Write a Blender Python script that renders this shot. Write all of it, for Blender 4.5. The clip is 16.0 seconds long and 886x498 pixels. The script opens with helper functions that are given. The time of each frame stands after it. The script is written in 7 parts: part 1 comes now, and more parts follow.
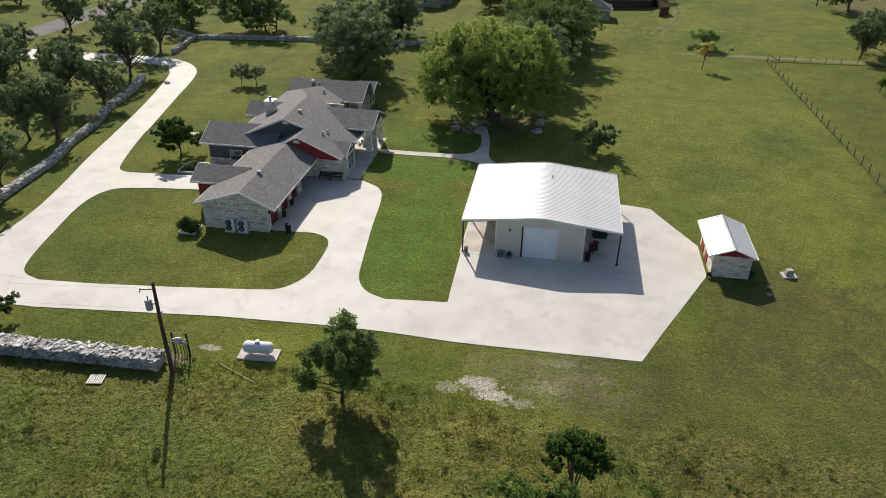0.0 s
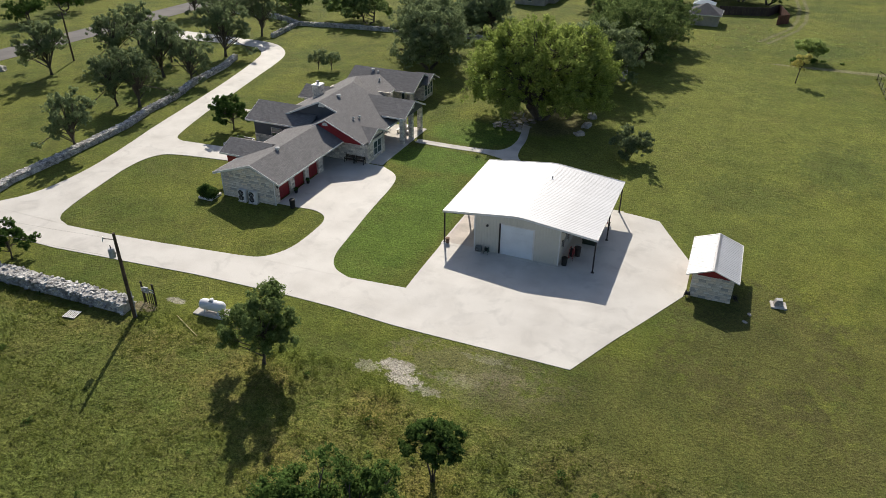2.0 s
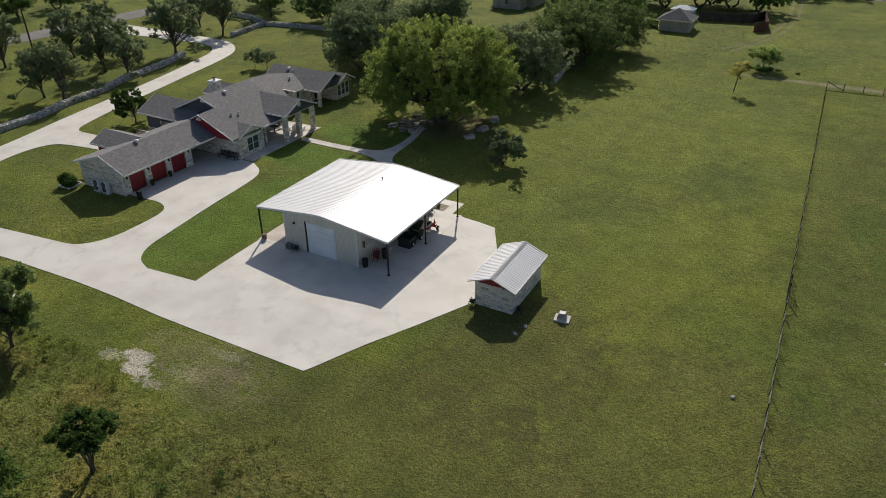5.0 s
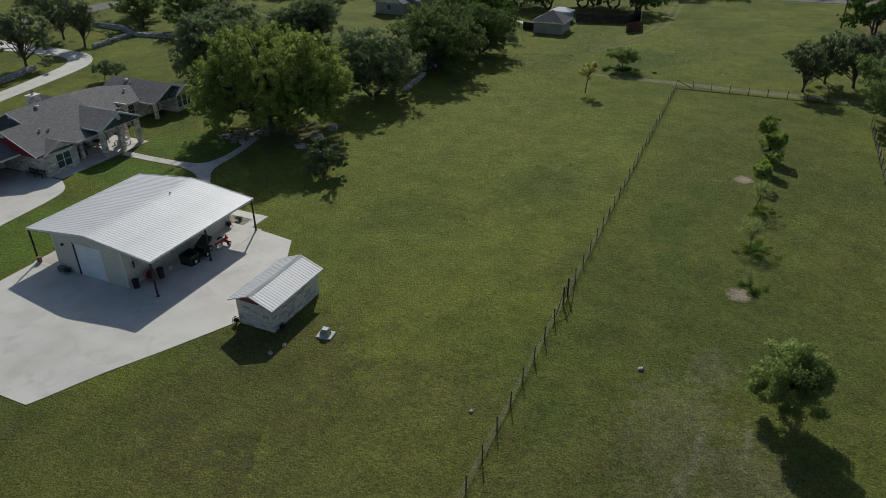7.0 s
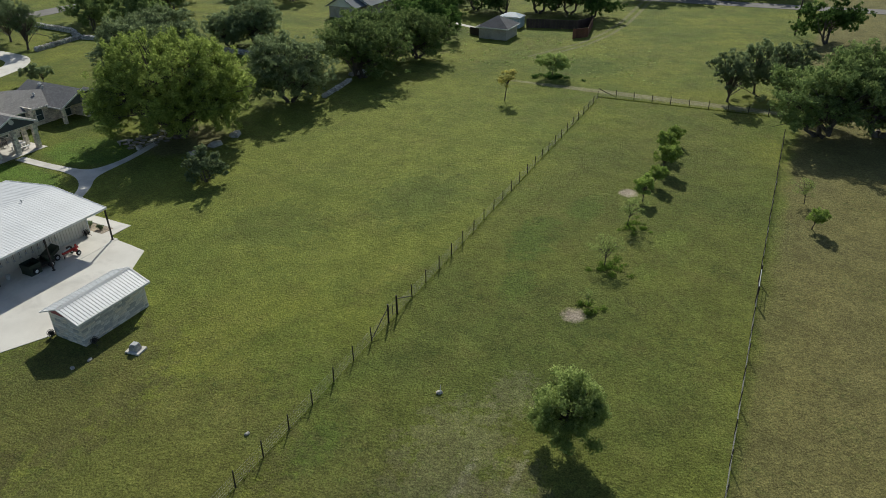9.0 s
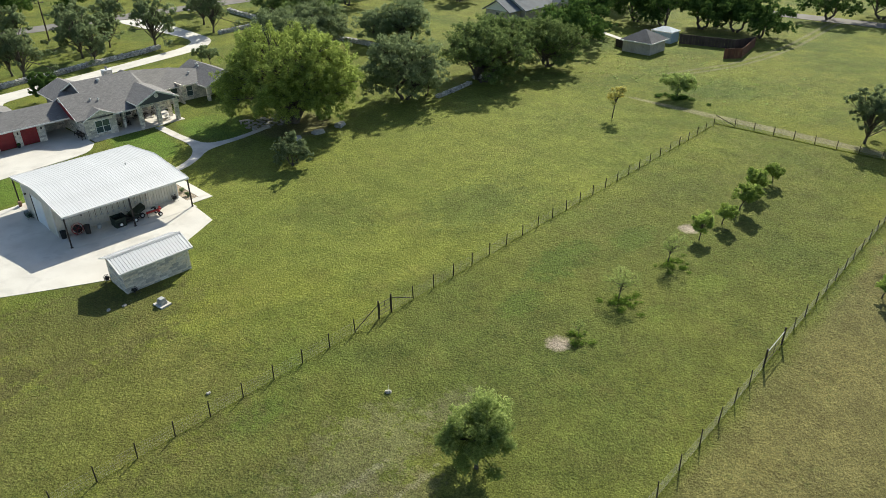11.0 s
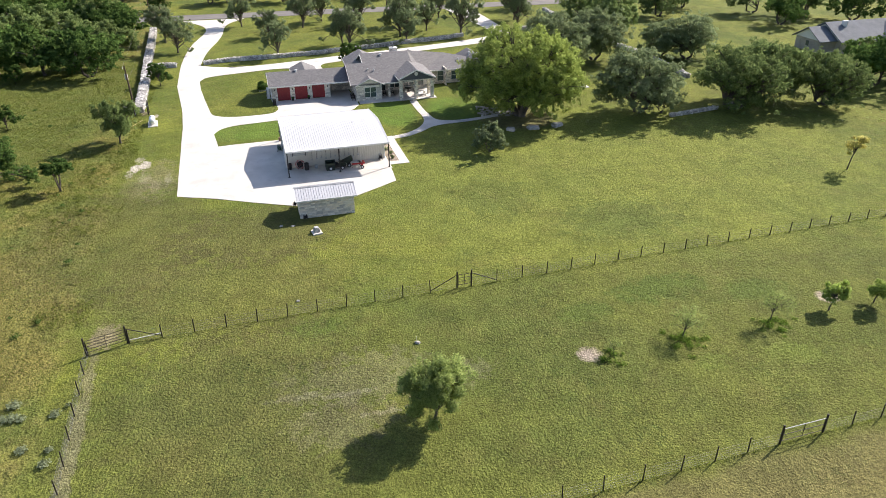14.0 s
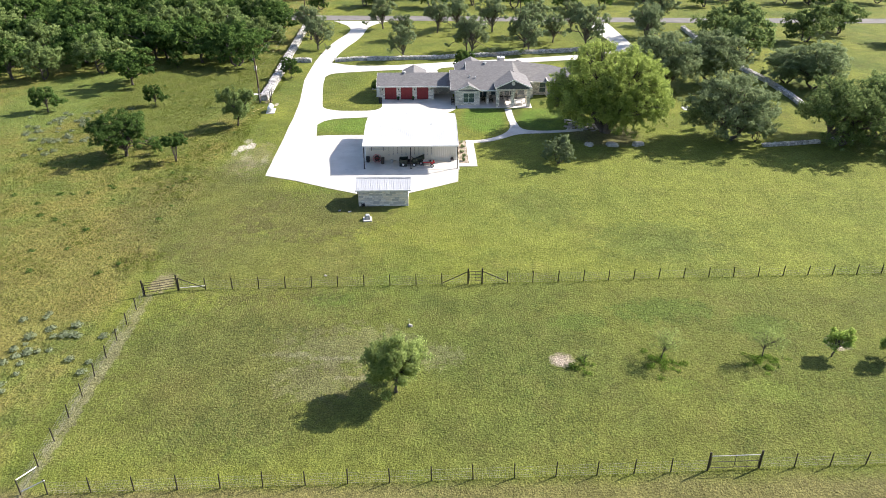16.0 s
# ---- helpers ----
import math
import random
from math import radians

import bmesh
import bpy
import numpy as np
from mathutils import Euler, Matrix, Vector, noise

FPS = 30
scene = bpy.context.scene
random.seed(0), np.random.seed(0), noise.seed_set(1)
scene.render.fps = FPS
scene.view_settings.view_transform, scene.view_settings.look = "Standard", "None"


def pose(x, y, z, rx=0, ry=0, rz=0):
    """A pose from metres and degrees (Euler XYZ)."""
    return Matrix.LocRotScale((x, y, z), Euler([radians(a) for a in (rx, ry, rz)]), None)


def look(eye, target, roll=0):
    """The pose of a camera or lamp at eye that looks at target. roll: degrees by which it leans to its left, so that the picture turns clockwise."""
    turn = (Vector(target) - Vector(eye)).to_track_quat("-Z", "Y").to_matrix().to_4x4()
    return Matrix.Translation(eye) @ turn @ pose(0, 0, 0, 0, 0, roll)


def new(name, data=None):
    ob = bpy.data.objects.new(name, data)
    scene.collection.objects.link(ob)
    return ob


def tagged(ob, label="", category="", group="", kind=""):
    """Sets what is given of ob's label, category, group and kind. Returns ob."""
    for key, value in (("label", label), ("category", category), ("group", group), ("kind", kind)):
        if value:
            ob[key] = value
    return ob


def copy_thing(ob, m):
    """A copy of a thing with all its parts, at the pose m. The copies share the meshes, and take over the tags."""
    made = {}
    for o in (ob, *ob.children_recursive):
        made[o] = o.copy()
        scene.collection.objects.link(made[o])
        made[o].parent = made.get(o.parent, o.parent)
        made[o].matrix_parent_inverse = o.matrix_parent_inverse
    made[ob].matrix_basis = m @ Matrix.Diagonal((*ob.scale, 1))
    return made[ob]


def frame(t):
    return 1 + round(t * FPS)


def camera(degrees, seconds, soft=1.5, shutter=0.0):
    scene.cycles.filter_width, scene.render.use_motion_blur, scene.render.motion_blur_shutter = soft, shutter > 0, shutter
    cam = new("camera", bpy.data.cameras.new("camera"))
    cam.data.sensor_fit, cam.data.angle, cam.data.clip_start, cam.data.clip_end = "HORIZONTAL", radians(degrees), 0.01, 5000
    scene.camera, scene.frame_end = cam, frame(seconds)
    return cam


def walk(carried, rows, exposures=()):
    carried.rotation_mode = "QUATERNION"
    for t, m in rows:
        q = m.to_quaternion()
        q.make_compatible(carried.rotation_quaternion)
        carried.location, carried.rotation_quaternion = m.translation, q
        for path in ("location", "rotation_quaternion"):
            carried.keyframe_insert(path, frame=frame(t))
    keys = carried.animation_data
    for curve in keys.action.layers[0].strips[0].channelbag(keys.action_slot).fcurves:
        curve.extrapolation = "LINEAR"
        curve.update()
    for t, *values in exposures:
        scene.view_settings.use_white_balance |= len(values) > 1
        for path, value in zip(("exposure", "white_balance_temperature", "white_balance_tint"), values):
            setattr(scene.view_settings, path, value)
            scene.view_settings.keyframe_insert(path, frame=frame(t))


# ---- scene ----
cam = camera(64.3, 16.0, soft=0.5)
PATH = [
    (0, (0.471, 2.029, 34.501), (0.195, 3.738, 33.498), 0.7),
    (0.5, (4.285, 2.56, 34.5), (3.919, 4.25, 33.495), 0.7),
    (1, (8.052, 3.141, 34.495), (7.587, 4.805, 33.489), 0.6),
    (1.5, (11.994, 3.923, 34.485), (11.428, 5.555, 33.477), 0.5),
    (2, (15.968, 4.986, 34.462), (15.305, 6.58, 33.453), 0.3),
    (2.5, (19.935, 6.296, 34.422), (19.18, 7.848, 33.411), 0.1),
    (3, (23.847, 7.915, 34.316), (23.027, 9.434, 33.305), -0.0),
    (3.5, (27.623, 9.825, 34.192), (26.782, 11.333, 33.183), -0.2),
    (3.7, (29.065, 10.675, 34.157), (28.217, 12.18, 33.148), -0.3),
    (5.8, (43.239, 19.912, 33.104), (42.398, 21.435, 32.117), -0.3),
    (6, (44.608, 20.836, 33.066), (43.757, 22.354, 32.081), -0.5),
    (6.5, (47.99, 23.284, 32.902), (47.176, 24.824, 31.918), -0.6),
    (7, (51.159, 25.687, 32.709), (50.412, 27.261, 31.727), -0.7),
    (7.5, (54.513, 27.89, 32.535), (53.774, 29.469, 31.556), -0.7),
    (8, (57.983, 30.035, 32.414), (57.236, 31.613, 31.438), -0.8),
    (8.2, (59.349, 30.882, 32.426), (58.601, 32.46, 31.451), -0.8),
    (10.3, (72.924, 39.704, 33.614), (71.881, 41.102, 32.636), -0.7),
    (10.5, (74.269, 40.516, 33.671), (73.172, 41.874, 32.695), -0.7),
    (11, (77.636, 42.51, 33.885), (76.413, 43.759, 32.913), -0.7),
    (11.5, (80.865, 44.529, 34.084), (79.526, 45.656, 33.116), -0.7),
    (12, (83.877, 46.619, 34.286), (82.437, 47.617, 33.32), -0.5),
    (12.5, (86.762, 48.814, 34.505), (85.236, 49.678, 33.544), -0.3),
    (13, (89.463, 51.452, 34.839), (87.871, 52.185, 33.877), -0.4),
    (13.5, (91.942, 54.171, 35.212), (90.299, 54.783, 34.25), -0.4),
    (14, (94.296, 57.034, 35.574), (92.607, 57.509, 34.614), -0.3),
    (14.5, (96.501, 60.047, 35.994), (94.777, 60.383, 35.038), -0.2),
    (15, (98.388, 63.253, 36.477), (96.644, 63.477, 35.523), -0.2),
    (15.5, (100.064, 66.573, 36.955), (98.309, 66.695, 36.004), -0.2),
    (16, (101.624, 69.974, 37.342), (99.861, 70.012, 36.397), 0.0),
]
EXPOSURES = [(0, 0.09, 6450, 12), (2, 0.06, 6450, 12), (3.5, -0.05, 6450, 12), (6, -0.47, 6320, 12), (7, -0.67, 6020, 8), (8, -0.53, 6020, 7), (10.4, 0.44, 6480, 3), (11, 0.56, 6460, 5), (12.5, 0.80, 6400, 15), (14.5, 0.97, 6320, 17), (16, 1.17, 6260, 15)]
walk(cam, [(t, look(eye, target, roll)) for t, eye, target, roll in PATH], EXPOSURES)

from mathutils.geometry import tessellate_polygon

# ---- world, sun and exposure ----
SUN_TO = Vector((-2.05, 4.5, 3.6)).normalized()
world = bpy.data.worlds.new("sky")
scene.world = world
world.use_nodes = True
wt = world.node_tree
sky = wt.nodes.new("ShaderNodeTexSky")
sky.sky_type, sky.sun_disc = "NISHITA", False
sky.sun_elevation = math.asin(SUN_TO.z)
sky.sun_rotation = math.atan2(SUN_TO.x, SUN_TO.y)
sky.altitude, sky.air_density, sky.dust_density = 300, 1.0, 1.9
wt.links.new(sky.outputs[0], wt.nodes["Background"].inputs[0])
wt.nodes["Background"].inputs[1].default_value = 0.09
sun_data = bpy.data.lights.new("sun", "SUN")
sun_data.energy, sun_data.angle, sun_data.color = 4.7, radians(0.55), (1.0, 0.925, 0.80)
sun = new("sun", sun_data)
sun.matrix_world = look(SUN_TO * 200, (0, 0, 0))

# ---- materials ----
MATS = {}


def mat(name, col, rough=0.85, var=0.18, scale=0.6, fine=14.0, fvar=0.2, bump=0.15, bdist=0.02, metal=0.0, tint=None, spec=0.4, rand=0.0, island=0.0):
    """A surface of one colour with stains at a large scale, grain at a fine one, and relief."""
    if name in MATS:
        return MATS[name]
    m = bpy.data.materials.new(name)
    m.use_nodes = True
    t = m.node_tree
    N, L = t.nodes, t.links
    b = N["Principled BSDF"]
    tc = N.new("ShaderNodeTexCoord")
    n1, n2 = N.new("ShaderNodeTexNoise"), N.new("ShaderNodeTexNoise")
    for n, s, d in ((n1, scale, 4), (n2, fine, 3)):
        n.inputs["Scale"].default_value, n.inputs["Detail"].default_value = s, d
        L.new(tc.outputs["Object"], n.inputs["Vector"])
    mx = N.new("ShaderNodeMix")
    mx.data_type = "RGBA"
    c2 = tint if tint else [c * (1 - 2 * var) for c in col]
    hi = [min(1, c * (1 + var)) for c in col]
    mx.inputs["A"].default_value, mx.inputs["B"].default_value = (*c2, 1), (*hi, 1)
    r1 = N.new("ShaderNodeMapRange")
    r1.inputs["From Min"].default_value, r1.inputs["From Max"].default_value = 0.3, 0.6
    L.new(n1.outputs["Fac"], r1.inputs["Value"])
    L.new(r1.outputs[0], mx.inputs["Factor"])
    r2 = N.new("ShaderNodeMapRange")
    r2.inputs["From Min"].default_value, r2.inputs["From Max"].default_value = 0.3, 0.7
    r2.inputs["To Min"].default_value, r2.inputs["To Max"].default_value = 1 - fvar, 1 + fvar
    L.new(n2.outputs["Fac"], r2.inputs["Value"])
    val = r2.outputs[0]
    for amount, kind, out in ((rand, "ShaderNodeObjectInfo", "Random"), (island, "ShaderNodeNewGeometry", "Random Per Island")):
        if amount:
            o = N.new(kind)
            r3 = N.new("ShaderNodeMapRange")
            r3.inputs["To Min"].default_value, r3.inputs["To Max"].default_value = 1 - amount, 1 + amount
            L.new(o.outputs[out], r3.inputs["Value"])
            mu = N.new("ShaderNodeMath")
            mu.operation = "MULTIPLY"
            L.new(val, mu.inputs[0])
            L.new(r3.outputs[0], mu.inputs[1])
            val = mu.outputs[0]
    sc = N.new("ShaderNodeVectorMath")
    sc.operation = "SCALE"
    L.new(mx.outputs["Result"], sc.inputs[0])
    L.new(val, sc.inputs["Scale"])
    L.new(sc.outputs[0], b.inputs["Base Color"])
    b.inputs["Roughness"].default_value, b.inputs["Metallic"].default_value = rough, metal
    b.inputs["Specular IOR Level"].default_value = spec
    if bump:
        bp = N.new("ShaderNodeBump")
        bp.inputs["Strength"].default_value, bp.inputs["Distance"].default_value = bump, bdist
        L.new(n2.outputs["Fac"], bp.inputs["Height"])
        L.new(bp.outputs[0], b.inputs["Normal"])
    MATS[name] = m
    return m


def leaf_mat(name, col, col2, trans=0.35):
    m = bpy.data.materials.new(name)
    m.use_nodes = True
    t = m.node_tree
    N, L = t.nodes, t.links
    N.remove(N["Principled BSDF"])
    g = N.new("ShaderNodeNewGeometry")
    info = N.new("ShaderNodeObjectInfo")
    mx = N.new("ShaderNodeMix")
    mx.data_type = "RGBA"
    mx.inputs["A"].default_value, mx.inputs["B"].default_value = (*col, 1), (*col2, 1)
    L.new(g.outputs["Random Per Island"], mx.inputs["Factor"])
    r = N.new("ShaderNodeMapRange")
    r.inputs["To Min"].default_value, r.inputs["To Max"].default_value = 0.85, 1.15
    L.new(info.outputs["Random"], r.inputs["Value"])
    sc = N.new("ShaderNodeVectorMath")
    sc.operation = "SCALE"
    L.new(mx.outputs["Result"], sc.inputs[0])
    L.new(r.outputs[0], sc.inputs["Scale"])
    d, tr, ms = N.new("ShaderNodeBsdfDiffuse"), N.new("ShaderNodeBsdfTranslucent"), N.new("ShaderNodeMixShader")
    L.new(sc.outputs[0], d.inputs[0])
    L.new(sc.outputs[0], tr.inputs[0])
    ms.inputs[0].default_value = trans
    L.new(d.outputs[0], ms.inputs[1])
    L.new(tr.outputs[0], ms.inputs[2])
    L.new(ms.outputs[0], N["Material Output"].inputs[0])
    return m


def stone_mat(name, light, dark, mortar, bw=0.55, bh=0.2, bump=0.6, joint=0.012):
    """Coursed pieces of mixed shades, in level courses: limestone on a wall, shingles on a slope."""
    m = bpy.data.materials.new(name)
    m.use_nodes = True
    t = m.node_tree
    N, L = t.nodes, t.links
    b = N["Principled BSDF"]
    tc, sep, cmb, add = N.new("ShaderNodeTexCoord"), N.new("ShaderNodeSeparateXYZ"), N.new("ShaderNodeCombineXYZ"), N.new("ShaderNodeMath")
    L.new(tc.outputs["Object"], sep.inputs[0])
    L.new(sep.outputs["X"], add.inputs[0])
    L.new(sep.outputs["Y"], add.inputs[1])
    L.new(add.outputs[0], cmb.inputs["X"])
    L.new(sep.outputs["Z"], cmb.inputs["Y"])
    nz = N.new("ShaderNodeTexNoise")
    nz.inputs["Scale"].default_value = 1.3
    L.new(tc.outputs["Object"], nz.inputs["Vector"])
    br = N.new("ShaderNodeTexBrick")
    br.inputs["Scale"].default_value = 1.0
    br.inputs["Brick Width"].default_value, br.inputs["Row Height"].default_value = bw, bh
    br.inputs["Mortar Size"].default_value, br.inputs["Bias"].default_value = joint, -0.1
    br.offset_frequency, br.squash, br.squash_frequency = 2, 0.7, 3
    br.inputs["Color1"].default_value, br.inputs["Color2"].default_value, br.inputs["Mortar"].default_value = (*light, 1), (*dark, 1), (*mortar, 1)
    L.new(cmb.outputs[0], br.inputs["Vector"])
    n2 = N.new("ShaderNodeTexNoise")
    n2.inputs["Scale"].default_value, n2.inputs["Detail"].default_value = 9.0, 4
    L.new(tc.outputs["Object"], n2.inputs["Vector"])
    r2 = N.new("ShaderNodeMapRange")
    r2.inputs["From Min"].default_value, r2.inputs["From Max"].default_value = 0.3, 0.7
    r2.inputs["To Min"].default_value, r2.inputs["To Max"].default_value = 0.75, 1.2
    L.new(n2.outputs["Fac"], r2.inputs["Value"])
    sc = N.new("ShaderNodeVectorMath")
    sc.operation = "SCALE"
    L.new(br.outputs["Color"], sc.inputs[0])
    L.new(r2.outputs[0], sc.inputs["Scale"])
    L.new(sc.outputs[0], b.inputs["Base Color"])
    b.inputs["Roughness"].default_value = 0.9
    bp = N.new("ShaderNodeBump")
    bp.inputs["Strength"].default_value, bp.inputs["Distance"].default_value = bump, 0.03
    bp.invert = True
    L.new(br.outputs["Fac"], bp.inputs["Height"])
    L.new(bp.outputs[0], b.inputs["Normal"])
    return m


def glass_mat(name, col=(0.07, 0.10, 0.105)):
    m = bpy.data.materials.new(name)
    m.use_nodes = True
    b = m.node_tree.nodes["Principled BSDF"]
    # the grey-teal base colour carries part of the panes' reflection
    b.inputs["Base Color"].default_value, b.inputs["Roughness"].default_value = (*col, 1), 0.06
    b.inputs["Specular IOR Level"].default_value = 0.9
    return m


def ground_mat():
    """Mown lawn, rough pasture and worn earth, told apart by where they lie."""
    m = bpy.data.materials.new("grass_ground")
    m.use_nodes = True
    t = m.node_tree
    N, L = t.nodes, t.links
    b = N["Principled BSDF"]
    tc = N.new("ShaderNodeTexCoord")

    def noise_tex(scale, detail=4, rough=0.55, stretch=None):
        n = N.new("ShaderNodeTexNoise")
        n.inputs["Scale"].default_value, n.inputs["Detail"].default_value, n.inputs["Roughness"].default_value = scale, detail, rough
        if stretch:
            mp = N.new("ShaderNodeMapping")
            mp.inputs["Scale"].default_value = stretch
            L.new(tc.outputs["Object"], mp.inputs[0])
            L.new(mp.outputs[0], n.inputs["Vector"])
        else:
            L.new(tc.outputs["Object"], n.inputs["Vector"])
        return n.outputs["Fac"]

    def ramp(v, a, c, lo=0.0, hi=1.0):
        r = N.new("ShaderNodeMapRange")
        r.inputs["From Min"].default_value, r.inputs["From Max"].default_value = a, c
        r.inputs["To Min"].default_value, r.inputs["To Max"].default_value = lo, hi
        L.new(v, r.inputs["Value"])
        return r.outputs[0]

    def blend(f, a, c):
        x = N.new("ShaderNodeMix")
        x.data_type = "RGBA"
        L.new(f, x.inputs["Factor"])
        for k, v in (("A", a), ("B", c)):
            if isinstance(v, tuple):
                x.inputs[k].default_value = (*v, 1)
            else:
                L.new(v, x.inputs[k])
        return x.outputs["Result"]

    def op(kind, a, c):
        x = N.new("ShaderNodeMath")
        x.operation = kind
        for k, v in enumerate((a, c)):
            if isinstance(v, float):
                x.inputs[k].default_value = v
            else:
                L.new(v, x.inputs[k])
        return x.outputs[0]

    sep = N.new("ShaderNodeSeparateXYZ")
    L.new(tc.outputs["Object"], sep.inputs[0])
    X, Y = sep.outputs["X"], sep.outputs["Y"]
    big, mid = noise_tex(0.05, 5), noise_tex(0.45, 5, 0.65)
    fine, grain, streak = noise_tex(2.6, 5, 0.72), noise_tex(9.0, 3, 0.8), noise_tex(0.55, 4, 0.6, (1.0, 0.3, 1.0))
    col = blend(ramp(big, 0.38, 0.62), GRASS_A, GRASS_B)
    col = blend(ramp(mid, 0.45, 0.75, 0, 0.3), col, GRASS_DRY)
    col = blend(ramp(streak, 0.46, 0.68, 0, 0.4), col, GRASS_COOL)
    col = blend(ramp(noise_tex(0.085, 4, 0.5), 0.44, 0.66, 0, 0.65), col, GRASS_LIT)
    # the unmown pasture south-west of the fence and the yard
    wob = op("MULTIPLY", noise_tex(0.25, 3), 3.0)
    past = ramp(op("SUBTRACT", op("ADD", Y, wob), 40.6), -0.7, 0.7, 1, 0)
    pcol = blend(ramp(noise_tex(0.18, 5, 0.6), 0.4, 0.62), PASTURE_A, PASTURE_B)
    pcol = blend(ramp(noise_tex(0.9, 5, 0.7), 0.5, 0.75, 0, 0.8), pcol, GRASS_DRY)
    col = blend(past, col, pcol)
    # thin, dry ground east of the far fence
    dry = ramp(op("ADD", X, wob), 67.0, 68.2)
    col = blend(op("MULTIPLY", dry, 0.7), col, DRY_FIELD)
    # bare and worn spots; the brown ones also hold shade between backlit blades
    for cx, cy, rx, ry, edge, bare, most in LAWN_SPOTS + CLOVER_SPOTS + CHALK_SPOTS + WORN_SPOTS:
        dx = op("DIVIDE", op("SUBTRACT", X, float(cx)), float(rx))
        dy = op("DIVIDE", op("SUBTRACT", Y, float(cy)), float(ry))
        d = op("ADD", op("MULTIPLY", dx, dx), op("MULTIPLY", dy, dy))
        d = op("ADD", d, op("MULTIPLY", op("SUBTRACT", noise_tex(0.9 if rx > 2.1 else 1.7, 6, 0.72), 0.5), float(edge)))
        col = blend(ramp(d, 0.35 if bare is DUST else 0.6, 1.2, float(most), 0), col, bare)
    # two worn wheel ruts curving over the far grass to the road
    for (ax, ay), (bx, by) in zip(WHEEL_TRACK, WHEEL_TRACK[1:]):
        n = math.hypot(bx - ax, by - ay)
        ux, uy = (bx - ax) / n, (by - ay) / n
        px, py = op("SUBTRACT", X, float(ax)), op("SUBTRACT", Y, float(ay))
        along = op("ADD", op("MULTIPLY", px, ux), op("MULTIPLY", py, uy))
        side = op("ABSOLUTE", op("SUBTRACT", op("MULTIPLY", px, uy), op("MULTIPLY", py, ux)), 0.0)
        rut = ramp(op("ABSOLUTE", op("SUBTRACT", side, 0.85), 0.0), 0.2, 0.6, 0.5, 0)
        on = op("MULTIPLY", op("GREATER_THAN", along, 0.0), op("LESS_THAN", along, n))
        col = blend(op("MULTIPLY", op("MULTIPLY", rut, on), ramp(noise_tex(0.5, 4), 0.3, 0.6, 0.5, 1.0)), col, STRAW)
    # dark tufts, paler thatch between them, and the grain of the sward
    tuft = op("MULTIPLY", ramp(noise_tex(1.7, 4, 0.65), 0.53, 0.66), ramp(noise_tex(0.12, 3), 0.45, 0.62, 0.0, 0.5))
    col = blend(tuft, col, TUFT)
    v = op("MULTIPLY", ramp(fine, 0.37, 0.63, 0.8, 1.2), ramp(grain, 0.38, 0.62, 0.62, 1.38))
    v = op("MULTIPLY", v, ramp(noise_tex(0.33, 5, 0.65), 0.36, 0.64, 0.84, 1.14))
    col = blend(ramp(noise_tex(0.21, 5, 0.7), 0.5, 0.68, 0, 0.28), col, (0.165, 0.145, 0.045))
    sc = N.new("ShaderNodeVectorMath")
    sc.operation = "SCALE"
    L.new(col, sc.inputs[0])
    L.new(v, sc.inputs["Scale"])
    L.new(sc.outputs[0], b.inputs["Base Color"])
    b.inputs["Roughness"].default_value, b.inputs["Specular IOR Level"].default_value = 0.95, 0.15
    lump = op("MULTIPLY", noise_tex(1.3, 3, 0.5), ramp(past, 0, 1, 0.15, 1.1))
    turf = noise_tex(5.6, 4, 0.66, (1.0, 0.85, 1.0))
    h = op("ADD", op("ADD", op("MULTIPLY", fine, 0.4), op("MULTIPLY", turf, 0.7)), lump)
    bp = N.new("ShaderNodeBump")
    bp.inputs["Strength"].default_value, bp.inputs["Distance"].default_value = 1.0, 0.28
    L.new(h, bp.inputs["Height"])
    L.new(bp.outputs[0], b.inputs["Normal"])
    return m


TUFT = (0.062, 0.098, 0.022)
GRASS_A, GRASS_B, GRASS_DRY = (0.094, 0.130, 0.022), (0.160, 0.178, 0.032), (0.205, 0.182, 0.066)
GRASS_COOL, GRASS_LIT = (0.080, 0.120, 0.023), (0.190, 0.210, 0.033)
PASTURE_A, PASTURE_B, DRY_FIELD = (0.125, 0.158, 0.032), (0.195, 0.180, 0.045), (0.165, 0.138, 0.062)
CHALK, EARTH = (0.50, 0.46, 0.38), (0.30, 0.24, 0.17)
# BROWN is dry thatch, deepened in colour to imitate self-shade of backlit grass
LUSH, CLOVER, STRAW, DUST, BROWN = (0.108, 0.185, 0.026), (0.088, 0.128, 0.024), (0.25, 0.22, 0.15), (0.44, 0.365, 0.29), (0.104, 0.098, 0.035)
